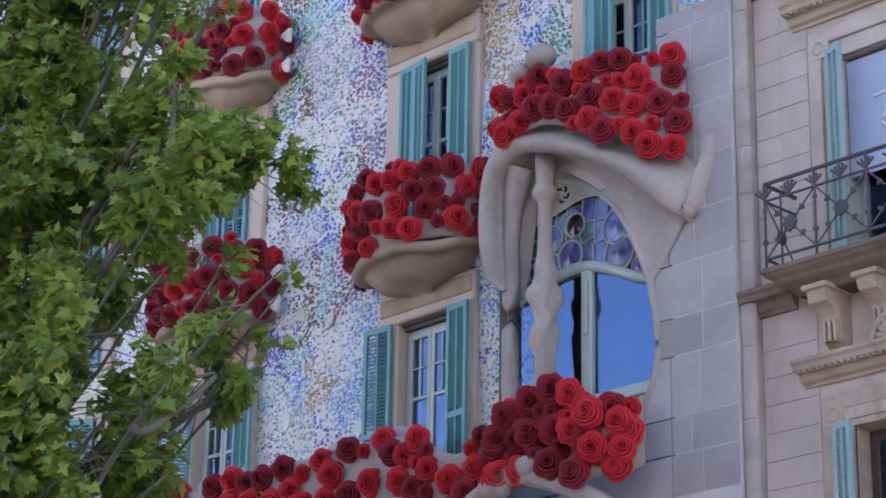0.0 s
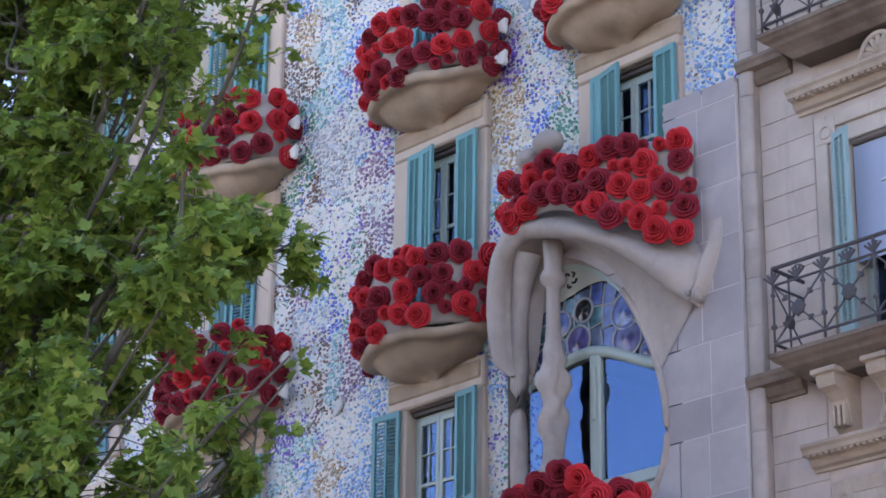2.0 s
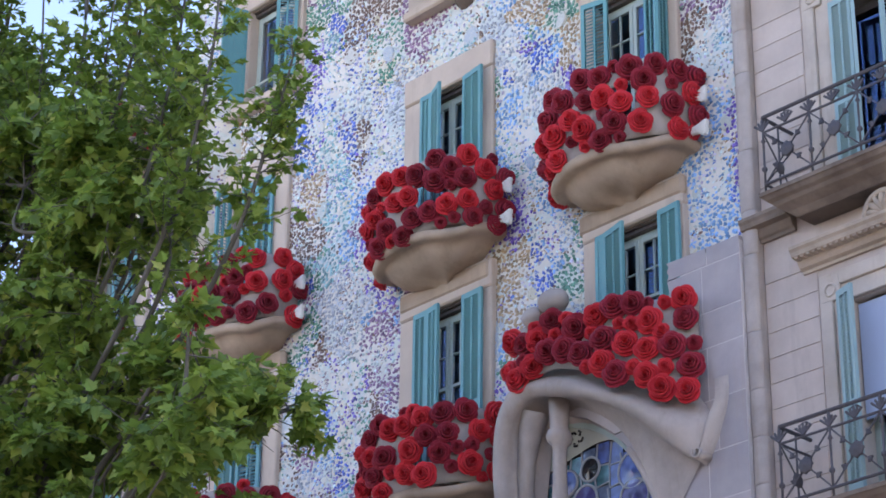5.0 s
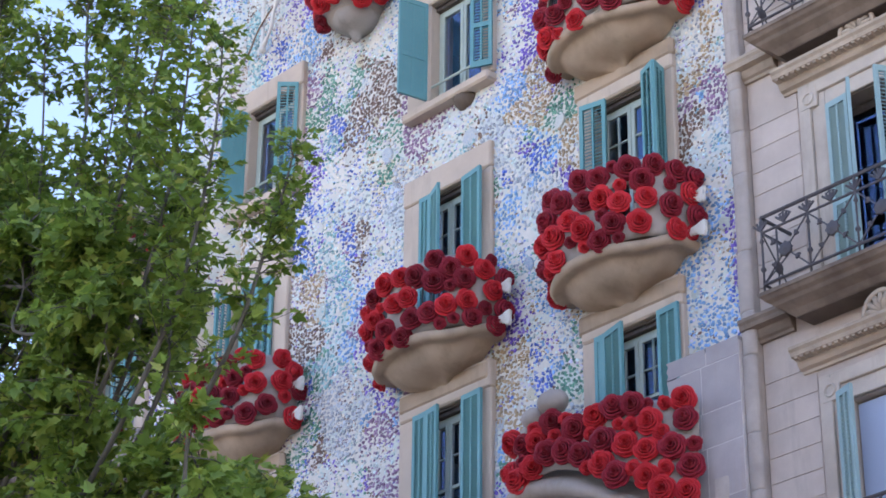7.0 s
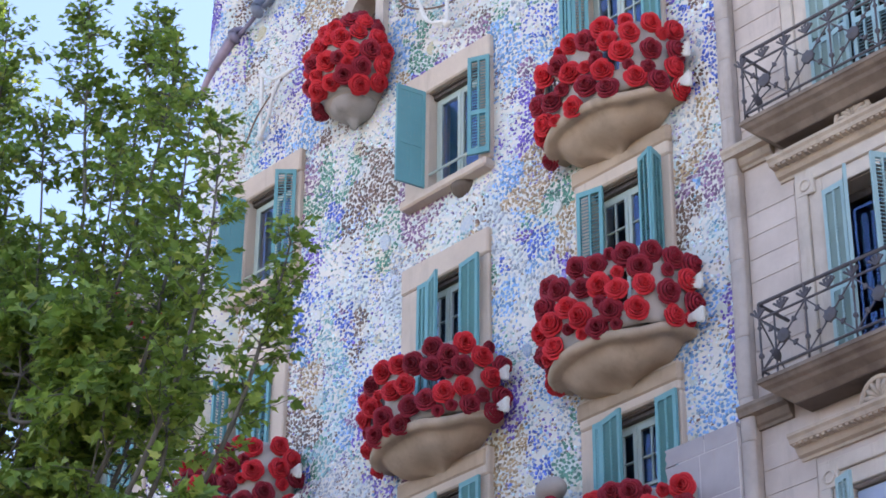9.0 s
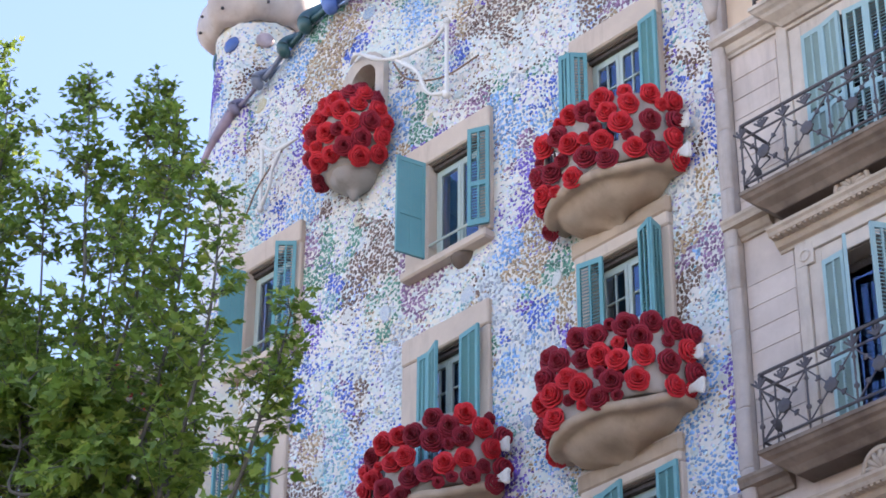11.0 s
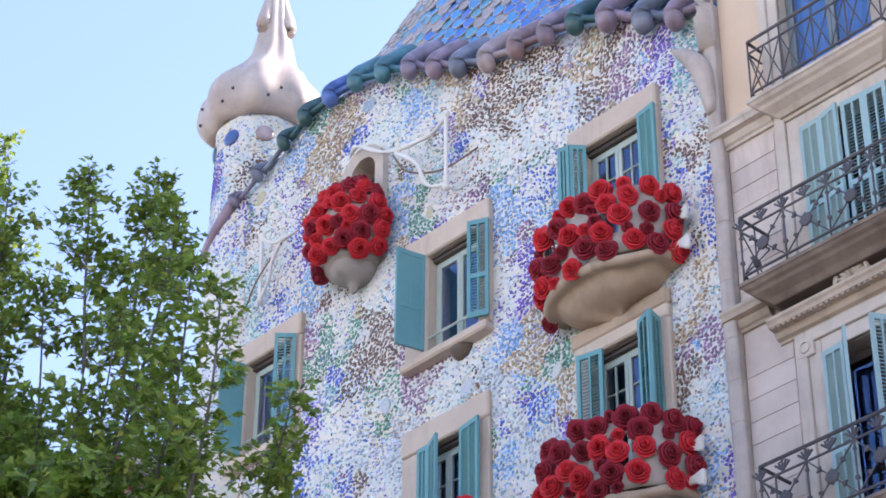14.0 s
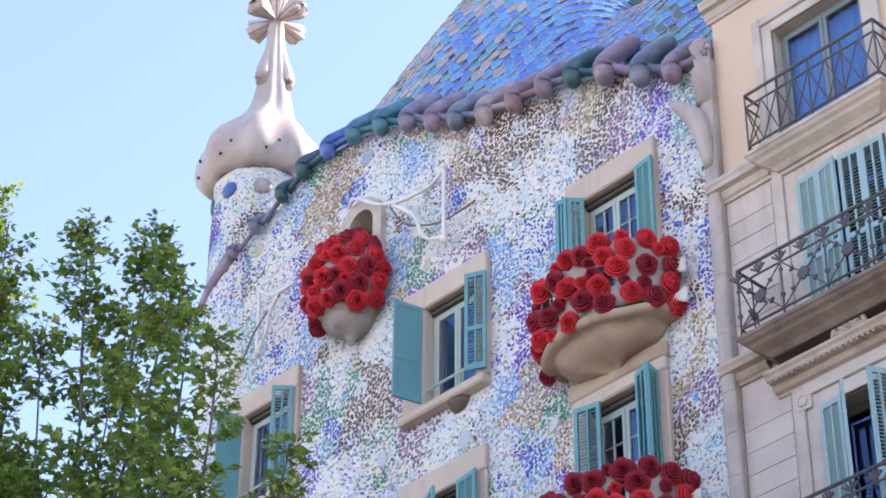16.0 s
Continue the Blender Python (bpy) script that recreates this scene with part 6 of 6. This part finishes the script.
wi = 17
for i, (x0, x1, z0, z1) in enumerate(NB_OPEN):
    floor = i % 5
    win = thing("window_%d" % wi, ["tall window with folded pale teal shutters and a fret frieze", "balcony window with pale blue panel and folded pale teal shutters", "balcony window with half open pale teal louvred shutters", "balcony window with closed pale teal louvred shutters", "attic window with blue curtains in a white surround"][floor], "window", kind="structure", at=(x0, 0, z0))
    wi += 1
    sm = WHITE_STONE if floor == 4 else MOULDING if floor == 0 else WHITE_STONE
    j = 0.38 if floor < 4 else 0.30
    # stepped architrave
    for e0, e1, out in ((0.0, j * 0.55, 0.035), (j * 0.55, j, 0.075)):
        part("architrave", boxes((x0 - e1, x0 - e0, -out, 0.10, z0, z1 + e1), (x1 + e0, x1 + e1, -out, 0.10, z0, z1 + e1), (x0 - e0, x1 + e0, -out, 0.10, z1 + e0, z1 + e1), bev=0.01), sm, win)
    part("reveal", boxes((x0 - 0.02, x0 + 0.008, 0.02, 0.42, z0, z1), (x1 - 0.008, x1 + 0.02, 0.02, 0.42, z0, z1), (x0 + 0.008, x1 - 0.008, 0.02, 0.42, z1 - 0.008, z1 + 0.02)), sm, win)
    if floor < 3:
        zp = {0: 9.22, 1: 13.56, 2: 17.40}[floor]
        part("pediment", moulding(bmesh.new(), x0 - 0.62, x1 + 0.62, cornice_profile(zp - 0.06, 0.30, 0.27)), MOULDING, win)
        bm = bmesh.new()
        x = x0 - 0.58
        while x < x1 + 0.56:
            box(bm, x, x + 0.045, -0.245, -0.15, zp + 0.065, zp + 0.13)
            x += 0.085
        d = part("dentil", bm, MOULDING, win, "row of small egg shaped dentils")
        d["kind"] = "stuff"
        # shell crest
        xc, zc = (x0 + x1) / 2, zp + 0.21
        bm = bmesh.new()
        tube(bm, [(xc + 0.25 * math.cos(a), -0.26, zc + 0.27 * math.sin(a)) for a in [math.pi * k / 14 for k in range(15)]], 0.035, 8)
        part("shell_rim", bm, MOULDING, win, smooth=True)
        for k in range(7):
            a = math.pi * (k + 0.5) / 7
            bm = bmesh.new()
            tube(bm, [(xc, -0.24, zc), (xc + 0.12 * math.cos(a), -0.27, zc + 0.13 * math.sin(a)), (xc + 0.22 * math.cos(a), -0.24, zc + 0.24 * math.sin(a))], [0.02, 0.035, 0.045], 6)
            part("shell_rib", bm, MOULDING, win, smooth=True)
        part("shell_back", boxes((xc - 0.24, xc + 0.24, -0.2, -0.02, zc - 0.02, zc + 0.2), bev=0.04), MOULDING, win)
        for sx in (x0 - 0.22, x1 + 0.22):
            bm = bmesh.new()
            tube(bm, [(sx + 0.075 * math.cos(t), -0.085, z1 + 0.16 + 0.075 * math.sin(t)) for t in [2 * math.pi * k / 12 for k in range(13)]], 0.018, 6, caps=False)
            part("roundel", bm, sm, win, smooth=True)
            part("ear_block", boxes((sx - 0.13, sx + 0.13, -0.082, -0.03, z1 + 0.02, z1 + 0.33), bev=0.01), sm, win)
    if floor == 3:
        part("hood_mould", moulding(bmesh.new(), x0 - 0.42, x1 + 0.42, cornice_profile(z1 + 0.36, 0.10, 0.12)), WHITE_STONE, win)
    if floor == 0:
        part("frieze_panel", boxes((x0 - 0.3, x1 + 0.3, -0.06, 0.0, 8.70, 9.02), bev=0.01), WHITE_STONE, win)
        # fret, carved as raised keys
        x = x0 - 0.24
        while x < x1 + 0.2:
            bm = bmesh.new()
            for a0, a1, c0, c1 in ((0.0, 0.15, 8.96, 8.985), (0.0, 0.025, 8.76, 8.96), (0.0, 0.11, 8.735, 8.76), (0.085, 0.11, 8.76, 8.90), (0.05, 0.085, 8.875, 8.90), (0.05, 0.07, 8.81, 8.875), (0.14, 0.165, 8.735, 8.96)):
                box(bm, x + a0, x + a1, -0.068, -0.055, c0, c1)
            part("fret_key", bm, WHITE_STONE, win)
            x += 0.168
        leaf_pair(win, x0 - 0.02, 1, (100, 8), z0, z1 - 0.02, 0.26)
        casement(win, x0 + 0.012, x1 - 0.012, z0, z1 - 0.012, 0.28, 2, False, WOOD_DARK)
    elif floor == 1:
        leaf_pair(win, x0 - 0.10, 1, (60, 20), z0 + 0.05, z1 - 0.02, 0.28)
        casement(win, x0 + 0.012, x1 - 0.012, z0, z1 - 0.012, 0.3, 1, False, FRAME_GREEN)
        part("blind", boxes((x0 + 0.03, x1 - 0.03, 0.10, 0.11, z0 + 1.05, z1 - 0.05)), painted("pale_blue_panel", (0.42, 0.50, 0.66), 0.35, amount=0.1), win, "pale blue panel with a white leaf drawing")
        xc = x0 + 0.62
        for pts, r in (([(xc - 0.22, 12.42), (xc - 0.05, 12.44), (xc + 0.08, 12.36), (xc + 0.25, 12.5)], 0.018), ([(xc + 0.0, 12.6), (xc + 0.06, 12.44), (xc + 0.02, 12.22)], 0.03), ([(xc - 0.06, 12.2), (xc - 0.14, 12.1), (xc - 0.05, 12.02), (xc + 0.03, 12.14), (xc - 0.06, 12.2)], 0.018), ([(xc + 0.1, 12.75), (xc + 0.22, 12.62), (xc + 0.35, 12.6)], 0.03)):
            bm = bmesh.new()
            tube(bm, spline([(a, 0.095, b) for a, b in pts], 12), r, 6)
            part("drawn_leaf", bm, painted("white_film", (0.75, 0.76, 0.78), 0.5, amount=0.05), win, smooth=True)
    elif floor == 2:
        leaf_pair(win, x0 + 0.02, 1, (6, 52), z0 + 0.05, z1 - 0.02, 0.36)
        leaf_pair(win, x1 - 0.02, -1, (10, 60), z0 + 0.05, z1 - 0.02, 0.30)
        casement(win, x0 + 0.012, x1 - 0.012, z0, z1 - 0.012, 0.3, 2, False, WOOD_DARK)
    elif floor == 3:
        leaf_pair(win, x0 + 0.02, 1, (3, 14), z0 + 0.05, z1 - 0.02, 0.345)
        leaf_pair(win, x1 - 0.02, -1, (3, 4), z0 + 0.05, z1 - 0.02, 0.345)
        casement(win, x0 + 0.012, x1 - 0.012, z0, z1 - 0.012, 0.3, 2, False, WOOD_DARK)
    else:
        casement(win, x0 + 0.012, x1 - 0.012, z0, z1 - 0.012, 0.2, 2, False, painted("grey_green_frame", (0.16, 0.20, 0.21), 0.45))
        bm = bmesh.new()
        n = 60
        sheet(bm, [[(x0 + 0.08 + (x1 - x0 - 0.16) * k / n, 0.32 + 0.03 * math.sin(k * 0.9) + 0.015 * math.sin(k * 2.3), zz) for k in range(n + 1)] for zz in (z0 + 0.05, (z0 + z1) / 2, z1 - 0.05)])
        part("curtain", bm, painted("blue_curtain", (0.09, 0.30, 0.72), 0.8, wear=(0.12, 0.34, 0.7)), win, "hanging blue curtain", smooth=True)
tagged(part("trim", moulding(bmesh.new(), -15.9, NX1, cornice_profile(23.95, 0.22, 0.3)), WHITE_STONE), "upper moulded cornice of the attic wall", "cornice", kind="structure")

# ---- house on the far side, brown carved stone ----
far = thing("wall_far_house", "brown carved stone gable of the next house behind the tree", "house", kind="structure", at=(-34, 0, 0))
part("wall", boxes((-44.0, -31.75, -0.1, 9.0, 0.0, 18.4)), BROWN_STONE, far)
frng = random.Random(31)
for k in range(24):
    x = -43.8 + k * 0.5
    h = 0.5 + 0.25 * (k % 2)
    part("crest_stone", boxes((x, x + 0.46, -0.25 - frng.uniform(0, 0.1), 0.3, 18.4, 18.4 + h), bev=0.06), BROWN_STONE, far)
for z in (17.6, 16.6, 15.2):
    part("cornice", moulding(bmesh.new(), -44, -31.75, cornice_profile(z, 0.4, 0.4), -0.1), BROWN_STONE, far)

# ---- plane tree ----


def leaf_material():
    m, nt, b = material("plane_leaves", (0.08, 0.16, 0.03), 0.55)
    g = nt.nodes.new("ShaderNodeNewGeometry").outputs["Random Per Island"]
    c = ramp(nt, g, [(0.0, (0.068, 0.130, 0.028)), (0.35, (0.150, 0.250, 0.045)), (0.75, (0.250, 0.360, 0.065)), (0.95, (0.34, 0.42, 0.08)), (1.0, (0.44, 0.42, 0.10))])
    nt.links.new(c, b.inputs["Base Color"])
    tr = nt.nodes.new("ShaderNodeBsdfTranslucent")
    nt.links.new(mixc(nt, 0.5, c, (0.26, 0.38, 0.05)), tr.inputs[0])
    mix = nt.nodes.new("ShaderNodeMixShader")
    mix.inputs[0].default_value = 0.45
    nt.links.new(b.outputs[0], mix.inputs[1])
    nt.links.new(tr.outputs[0], mix.inputs[2])
    nt.links.new(mix.outputs[0], nt.nodes["Material Output"].inputs[0])
    return m


LEAF = leaf_material()
BARK = stony("plane_bark", (0.18, 0.17, 0.14), (0.09, 0.085, 0.07), 4.0, seed=81)
# lobed leaf outline, stalk at the origin, about one unit long
LEAF_SHAPE = [(0.0, 0.0), (0.16, 0.02), (0.44, 0.10), (0.30, 0.26), (0.56, 0.52), (0.24, 0.56), (0.20, 0.70), (0.0, 1.02), (-0.20, 0.70), (-0.24, 0.56), (-0.56, 0.52), (-0.30, 0.26), (-0.44, 0.10), (-0.16, 0.02)]
TREE = Vector((-21.6, -8.0, 0.0))
tree = thing("plane_tree", "tall plane tree with dense lobed green leaves on the pavement", "tree", at=TREE)
trng = random.Random(2)
bm = bmesh.new()
tube(bm, spline([TREE, TREE + Vector((0.05, 0, 4)), TREE + Vector((-0.1, 0.1, 8)), TREE + Vector((0.5, 0, 12)), TREE + Vector((0.9, 0, 14.0)), TREE + Vector((1.2, 0.1, 16.2))], 20), [0.30 - 0.0145 * k for k in range(21)], 12)
part("trunk", bm, BARK, tree, "mottled grey trunk", smooth=True)
# how far the crown reaches towards the houses' end of the street, by height
EDGE = [(5.5, -17.2), (6.8, -15.9), (7.8, -14.5), (9.0, -14.3), (9.7, -14.7), (10.2, -16.0), (11.3, -16.2), (12.3, -15.8), (14.0, -15.7), (14.8, -16.1), (16.3, -17.1), (17.3, -17.9), (18.3, -18.9), (19.2, -21.0)]


def reach_at(z):
    for (z0, a), (z1, b) in zip(EDGE, EDGE[1:]):
        if z <= z1:
            return a + (b - a) * max(0, (z - z0) / (z1 - z0))
    return -21.0


# bough: height on the trunk, reach in x, reach in y, end height, leafiness
BOUGHS = []
for k in range(58):
    z1 = 6.0 + 6.6 * ((k * 0.6180339) % 1.0)
    inward = trng.choice((0.0, 0.0, 0.3, 0.9, 1.8, 2.8, 4.0))
    y1 = trng.uniform(-1.4, 1.4)
    x1 = (reach_at(z1) - inward - 0.3) * (12.0 + y1) / 12.0
    full = 1.05 if z1 < 11 else 1.1 if z1 < 13.5 else 0.9
    if inward < 0.5 and z1 > 10.8:
        full *= 0.6
    BOUGHS.append((min(15.5, max(3.5, z1 - 1.2 - 0.42 * (x1 - TREE.x))), x1 - TREE.x, y1, 1.7 + (z1 - 1.7) * (12.0 + y1) / 12.0, full))
for k in range(5):
    BOUGHS.append((5 + k * 1.2, trng.uniform(-1.6, -0.6), trng.uniform(-1.5, 1.5), 8.5 + k * 1.2, 0.7))
for k in range(26):
    up = (k * 0.6180339) % 1.0
    BOUGHS.append((9.0 + 2.6 * up, 0.1 + (k * 0.381966 % 1.0) * (4.6 - 2.6 * up), trng.uniform(-1.0, 1.0), 12.4 + 3.6 * up, 1.0))
# upright leaders of the crown: points along the stem (x, height), twig length at the foot
LEADERS = [([(-20.5, 12.6), (-20.8, 16.0), (-20.7, 19.2)], 0.85), ([(-21.4, 12.8), (-21.7, 17.0), (-21.4, 19.5)], 0.9), ([(-19.7, 12.4), (-19.9, 15.4), (-20.0, 18.3)], 0.75),
           ([(-18.9, 12.0), (-18.62, 14.85), (-18.45, 16.6), (-18.25, 17.75)], 0.7), ([(-18.75, 14.4), (-18.85, 16.4), (-19.0, 18.0)], 0.6), ([(-18.4, 12.4), (-17.35, 14.7), (-16.97, 16.3)], 0.62),
           ([(-17.2, 11.8), (-16.55, 13.6), (-16.4, 15.3)], 0.55), ([(-16.5, 11.4), (-15.85, 13.1), (-15.75, 14.7)], 0.5), ([(-16.0, 11.0), (-15.2, 12.4), (-14.9, 13.2)], 0.45), ([(-18.0, 11.6), (-17.5, 13.0), (-17.3, 14.0)], 0.7),
           ([(-20.1, 12.0), (-20.3, 14.8), (-20.35, 17.6)], 0.95), ([(-19.3, 11.8), (-19.2, 14.2), (-19.45, 16.6)], 0.9), ([(-21.0, 12.4), (-21.1, 15.0), (-21.1, 18.4)], 0.95), ([(-18.6, 11.4), (-18.3, 13.2), (-18.05, 15.4)], 0.8), ([(-17.0, 11.2), (-17.0, 12.6), (-16.9, 13.8)], 0.65)]
verts, faces = [], []


def add_leaf(p, d, n, size):
    side = d.cross(n).normalized()
    n = side.cross(d).normalized()
    base = len(verts)
    curl = trng.uniform(0.0, 0.35)
    for a, b in LEAF_SHAPE:
        verts.append(p + side * (a * size) + d * (b * size) + n * (size * (abs(a) * curl - 0.18 * b * b)))
    faces.append(tuple(range(base, base + 8)))
    faces.append((base, base + 7, base + 8, base + 9, base + 10, base + 11, base + 12, base + 13))


twig_bm = bmesh.new()
forks = []
for z0, rx, ry, z1, full in BOUGHS:
    start = TREE + Vector((0.05 * max(0, z0 - 7), 0, z0))
    end = TREE + Vector((rx, ry, z1))
    length = (end - start).length
    # most boughs fork from an earlier one instead of the trunk
    near_fork = min(forks, key=lambda q: (q - end).length) if forks else start
    if len(forks) >= 16 and (near_fork - end).length < 0.6 * length and near_fork.z < end.z - 0.3:
        start = near_fork
    mid = start.lerp(end, 0.4) + Vector((trng.uniform(-0.4, 0.4), trng.uniform(-0.3, 0.3), trng.uniform(-0.6, 0.3)))
    late = start.lerp(end, 0.75) + Vector((trng.uniform(-0.3, 0.3), trng.uniform(-0.3, 0.3), trng.uniform(-0.4, 0.2)))
    path = spline([start, mid, late, end], 12)
    forks.extend((path[5], path[8]))
    bm = bmesh.new()
    tube(bm, path, [(0.038 if z1 < 11 else 0.022) * (1 - 0.88 * k / 12) * min(1.2, length / 5) + 0.004 for k in range(13)], 8)
    part("limb", bm, BARK, tree, smooth=True)
    for t in range(int(10 * length ** 0.75 * full)):
        s = trng.uniform(0.15, 1.0) ** 0.7
        k = min(int(s * 12), 11)
        p = path[k].lerp(path[k + 1], s * 12 - k)
        d = (end - start).normalized() * trng.uniform(0.1, 0.9) + Vector((trng.uniform(-1, 1), trng.uniform(-1, 1), trng.uniform(-0.7, 1.0)))
        d.normalize()
        reach = trng.uniform(0.3, 0.95) * (0.7 if s > 0.85 else 1)
        tip = p + d * reach + Vector((0, 0, -0.12 * reach))
        if tip.x * 12.0 / (20.0 + tip.y) > reach_at(1.7 + (tip.z - 1.7) * 12.0 / (20.0 + tip.y)) + 0.15:
            tip = p + (tip - p) * 0.35
        grown = len(faces)
        for _ in range(int(trng.uniform(24, 38))):
            u = trng.uniform(0.15, 1.05)
            q = p.lerp(tip, u)
            ld = (d * 0.4 + Vector((trng.uniform(-1, 1), trng.uniform(-1, 1), trng.uniform(-0.9, 0.35)))).normalized()
            q = q + ld * trng.uniform(0.03, 0.10)
            near = 12.0 / (20.0 + q.y)
            ze = 1.7 + (q.z - 1.7) * near
            across = q.x + 1.7 * q.y
            gap = noise.noise((across * 0.75, q.y * 0.3, q.z * 0.95)) + 0.5 * noise.noise((across * 1.9, q.y * 0.6, q.z * 2.3))
            inside = reach_at(ze) + 0.25 + 1.3 * noise.noise((ze * 1.5, q.y * 0.4, 2.0)) - q.x * near
            if inside < 0 or ze > 18.9 or gap > (-0.27 + 0.12 * min(inside, 3.0) if ze < 12.5 else -0.10 + 0.06 * min(inside, 3.5)):
                continue
            nn = Vector((trng.uniform(-0.5, 0.9), trng.uniform(-1.0, 0.3), trng.uniform(0.2, 1.0))).normalized()
            add_leaf(q, ld, nn, trng.uniform(0.085, 0.165))
        if len(faces) - grown > 12:
            tube(twig_bm, [p, p.lerp(tip, 0.5) + Vector((0, 0, 0.05)), tip], [0.009, 0.006, 0.003], 4)
for stem, wide in LEADERS:
    y0 = trng.uniform(-0.5, 0.5)
    pts = [Vector((x, TREE.y + y0, z)) for x, z in stem]
    root = TREE + Vector((0.05 * max(0, pts[0].z - 10), 0, pts[0].z - 2.6 - 0.25 * (pts[0].x - TREE.x)))
    path = spline([root, root.lerp(pts[0], 0.55) + Vector((0, 0, -0.25))] + pts, 30)
    bm = bmesh.new()
    tube(bm, path, [0.040 * (1 - k / 31) + 0.005 for k in range(31)], 8)
    part("limb", bm, BARK, tree, smooth=True)
    first = 30 * 2 // (len(pts) + 1)
    tall = sum((b - a).length for a, b in zip(path[first:], path[first + 1:]))
    for t in range(int(22 * tall)):
        f = trng.random() ** 0.9
        s_ = first + f * (30 - first)
        k = min(int(s_), 29)
        p = path[k].lerp(path[k + 1], s_ - k)
        if noise.noise((p.x * 0.7, 3.0, p.z * 1.5)) > 0.30:
            continue
        a = trng.uniform(0, 6.28)
        d = Vector((math.cos(a), math.sin(a), trng.uniform(0.1, 1.1))).normalized()
        reach = wide * (1 - 0.78 * f ** 1.3) * trng.uniform(0.45, 1.15) + 0.10
        tip = p + d * reach
        tube(twig_bm, [p, p.lerp(tip, 0.5) + Vector((0, 0, -0.03)), tip], [0.008, 0.005, 0.003], 4)
        for _ in range(int(8 + 16 * reach)):
            q = p.lerp(tip, trng.uniform(0.2, 1.05))
            ld = (d * 0.5 + Vector((trng.uniform(-1, 1), trng.uniform(-1, 1), trng.uniform(-0.8, 0.5)))).normalized()
            nn = Vector((trng.uniform(-0.5, 0.9), trng.uniform(-1.0, 0.3), trng.uniform(0.2, 1.0))).normalized()
            add_leaf(q + ld * trng.uniform(0.02, 0.08), ld, nn, trng.uniform(0.08, 0.15) * (1 - 0.35 * f))
part("twig", twig_bm, BARK, tree)["kind"] = "stuff"
me = bpy.data.meshes.new("crown")
me.from_pydata([tuple(v) for v in verts], [], faces)
me.materials.append(LEAF)
crown = part("crown", me, LEAF, tree, "crown of many lobed leaves with gaps")
crown["kind"] = "stuff"
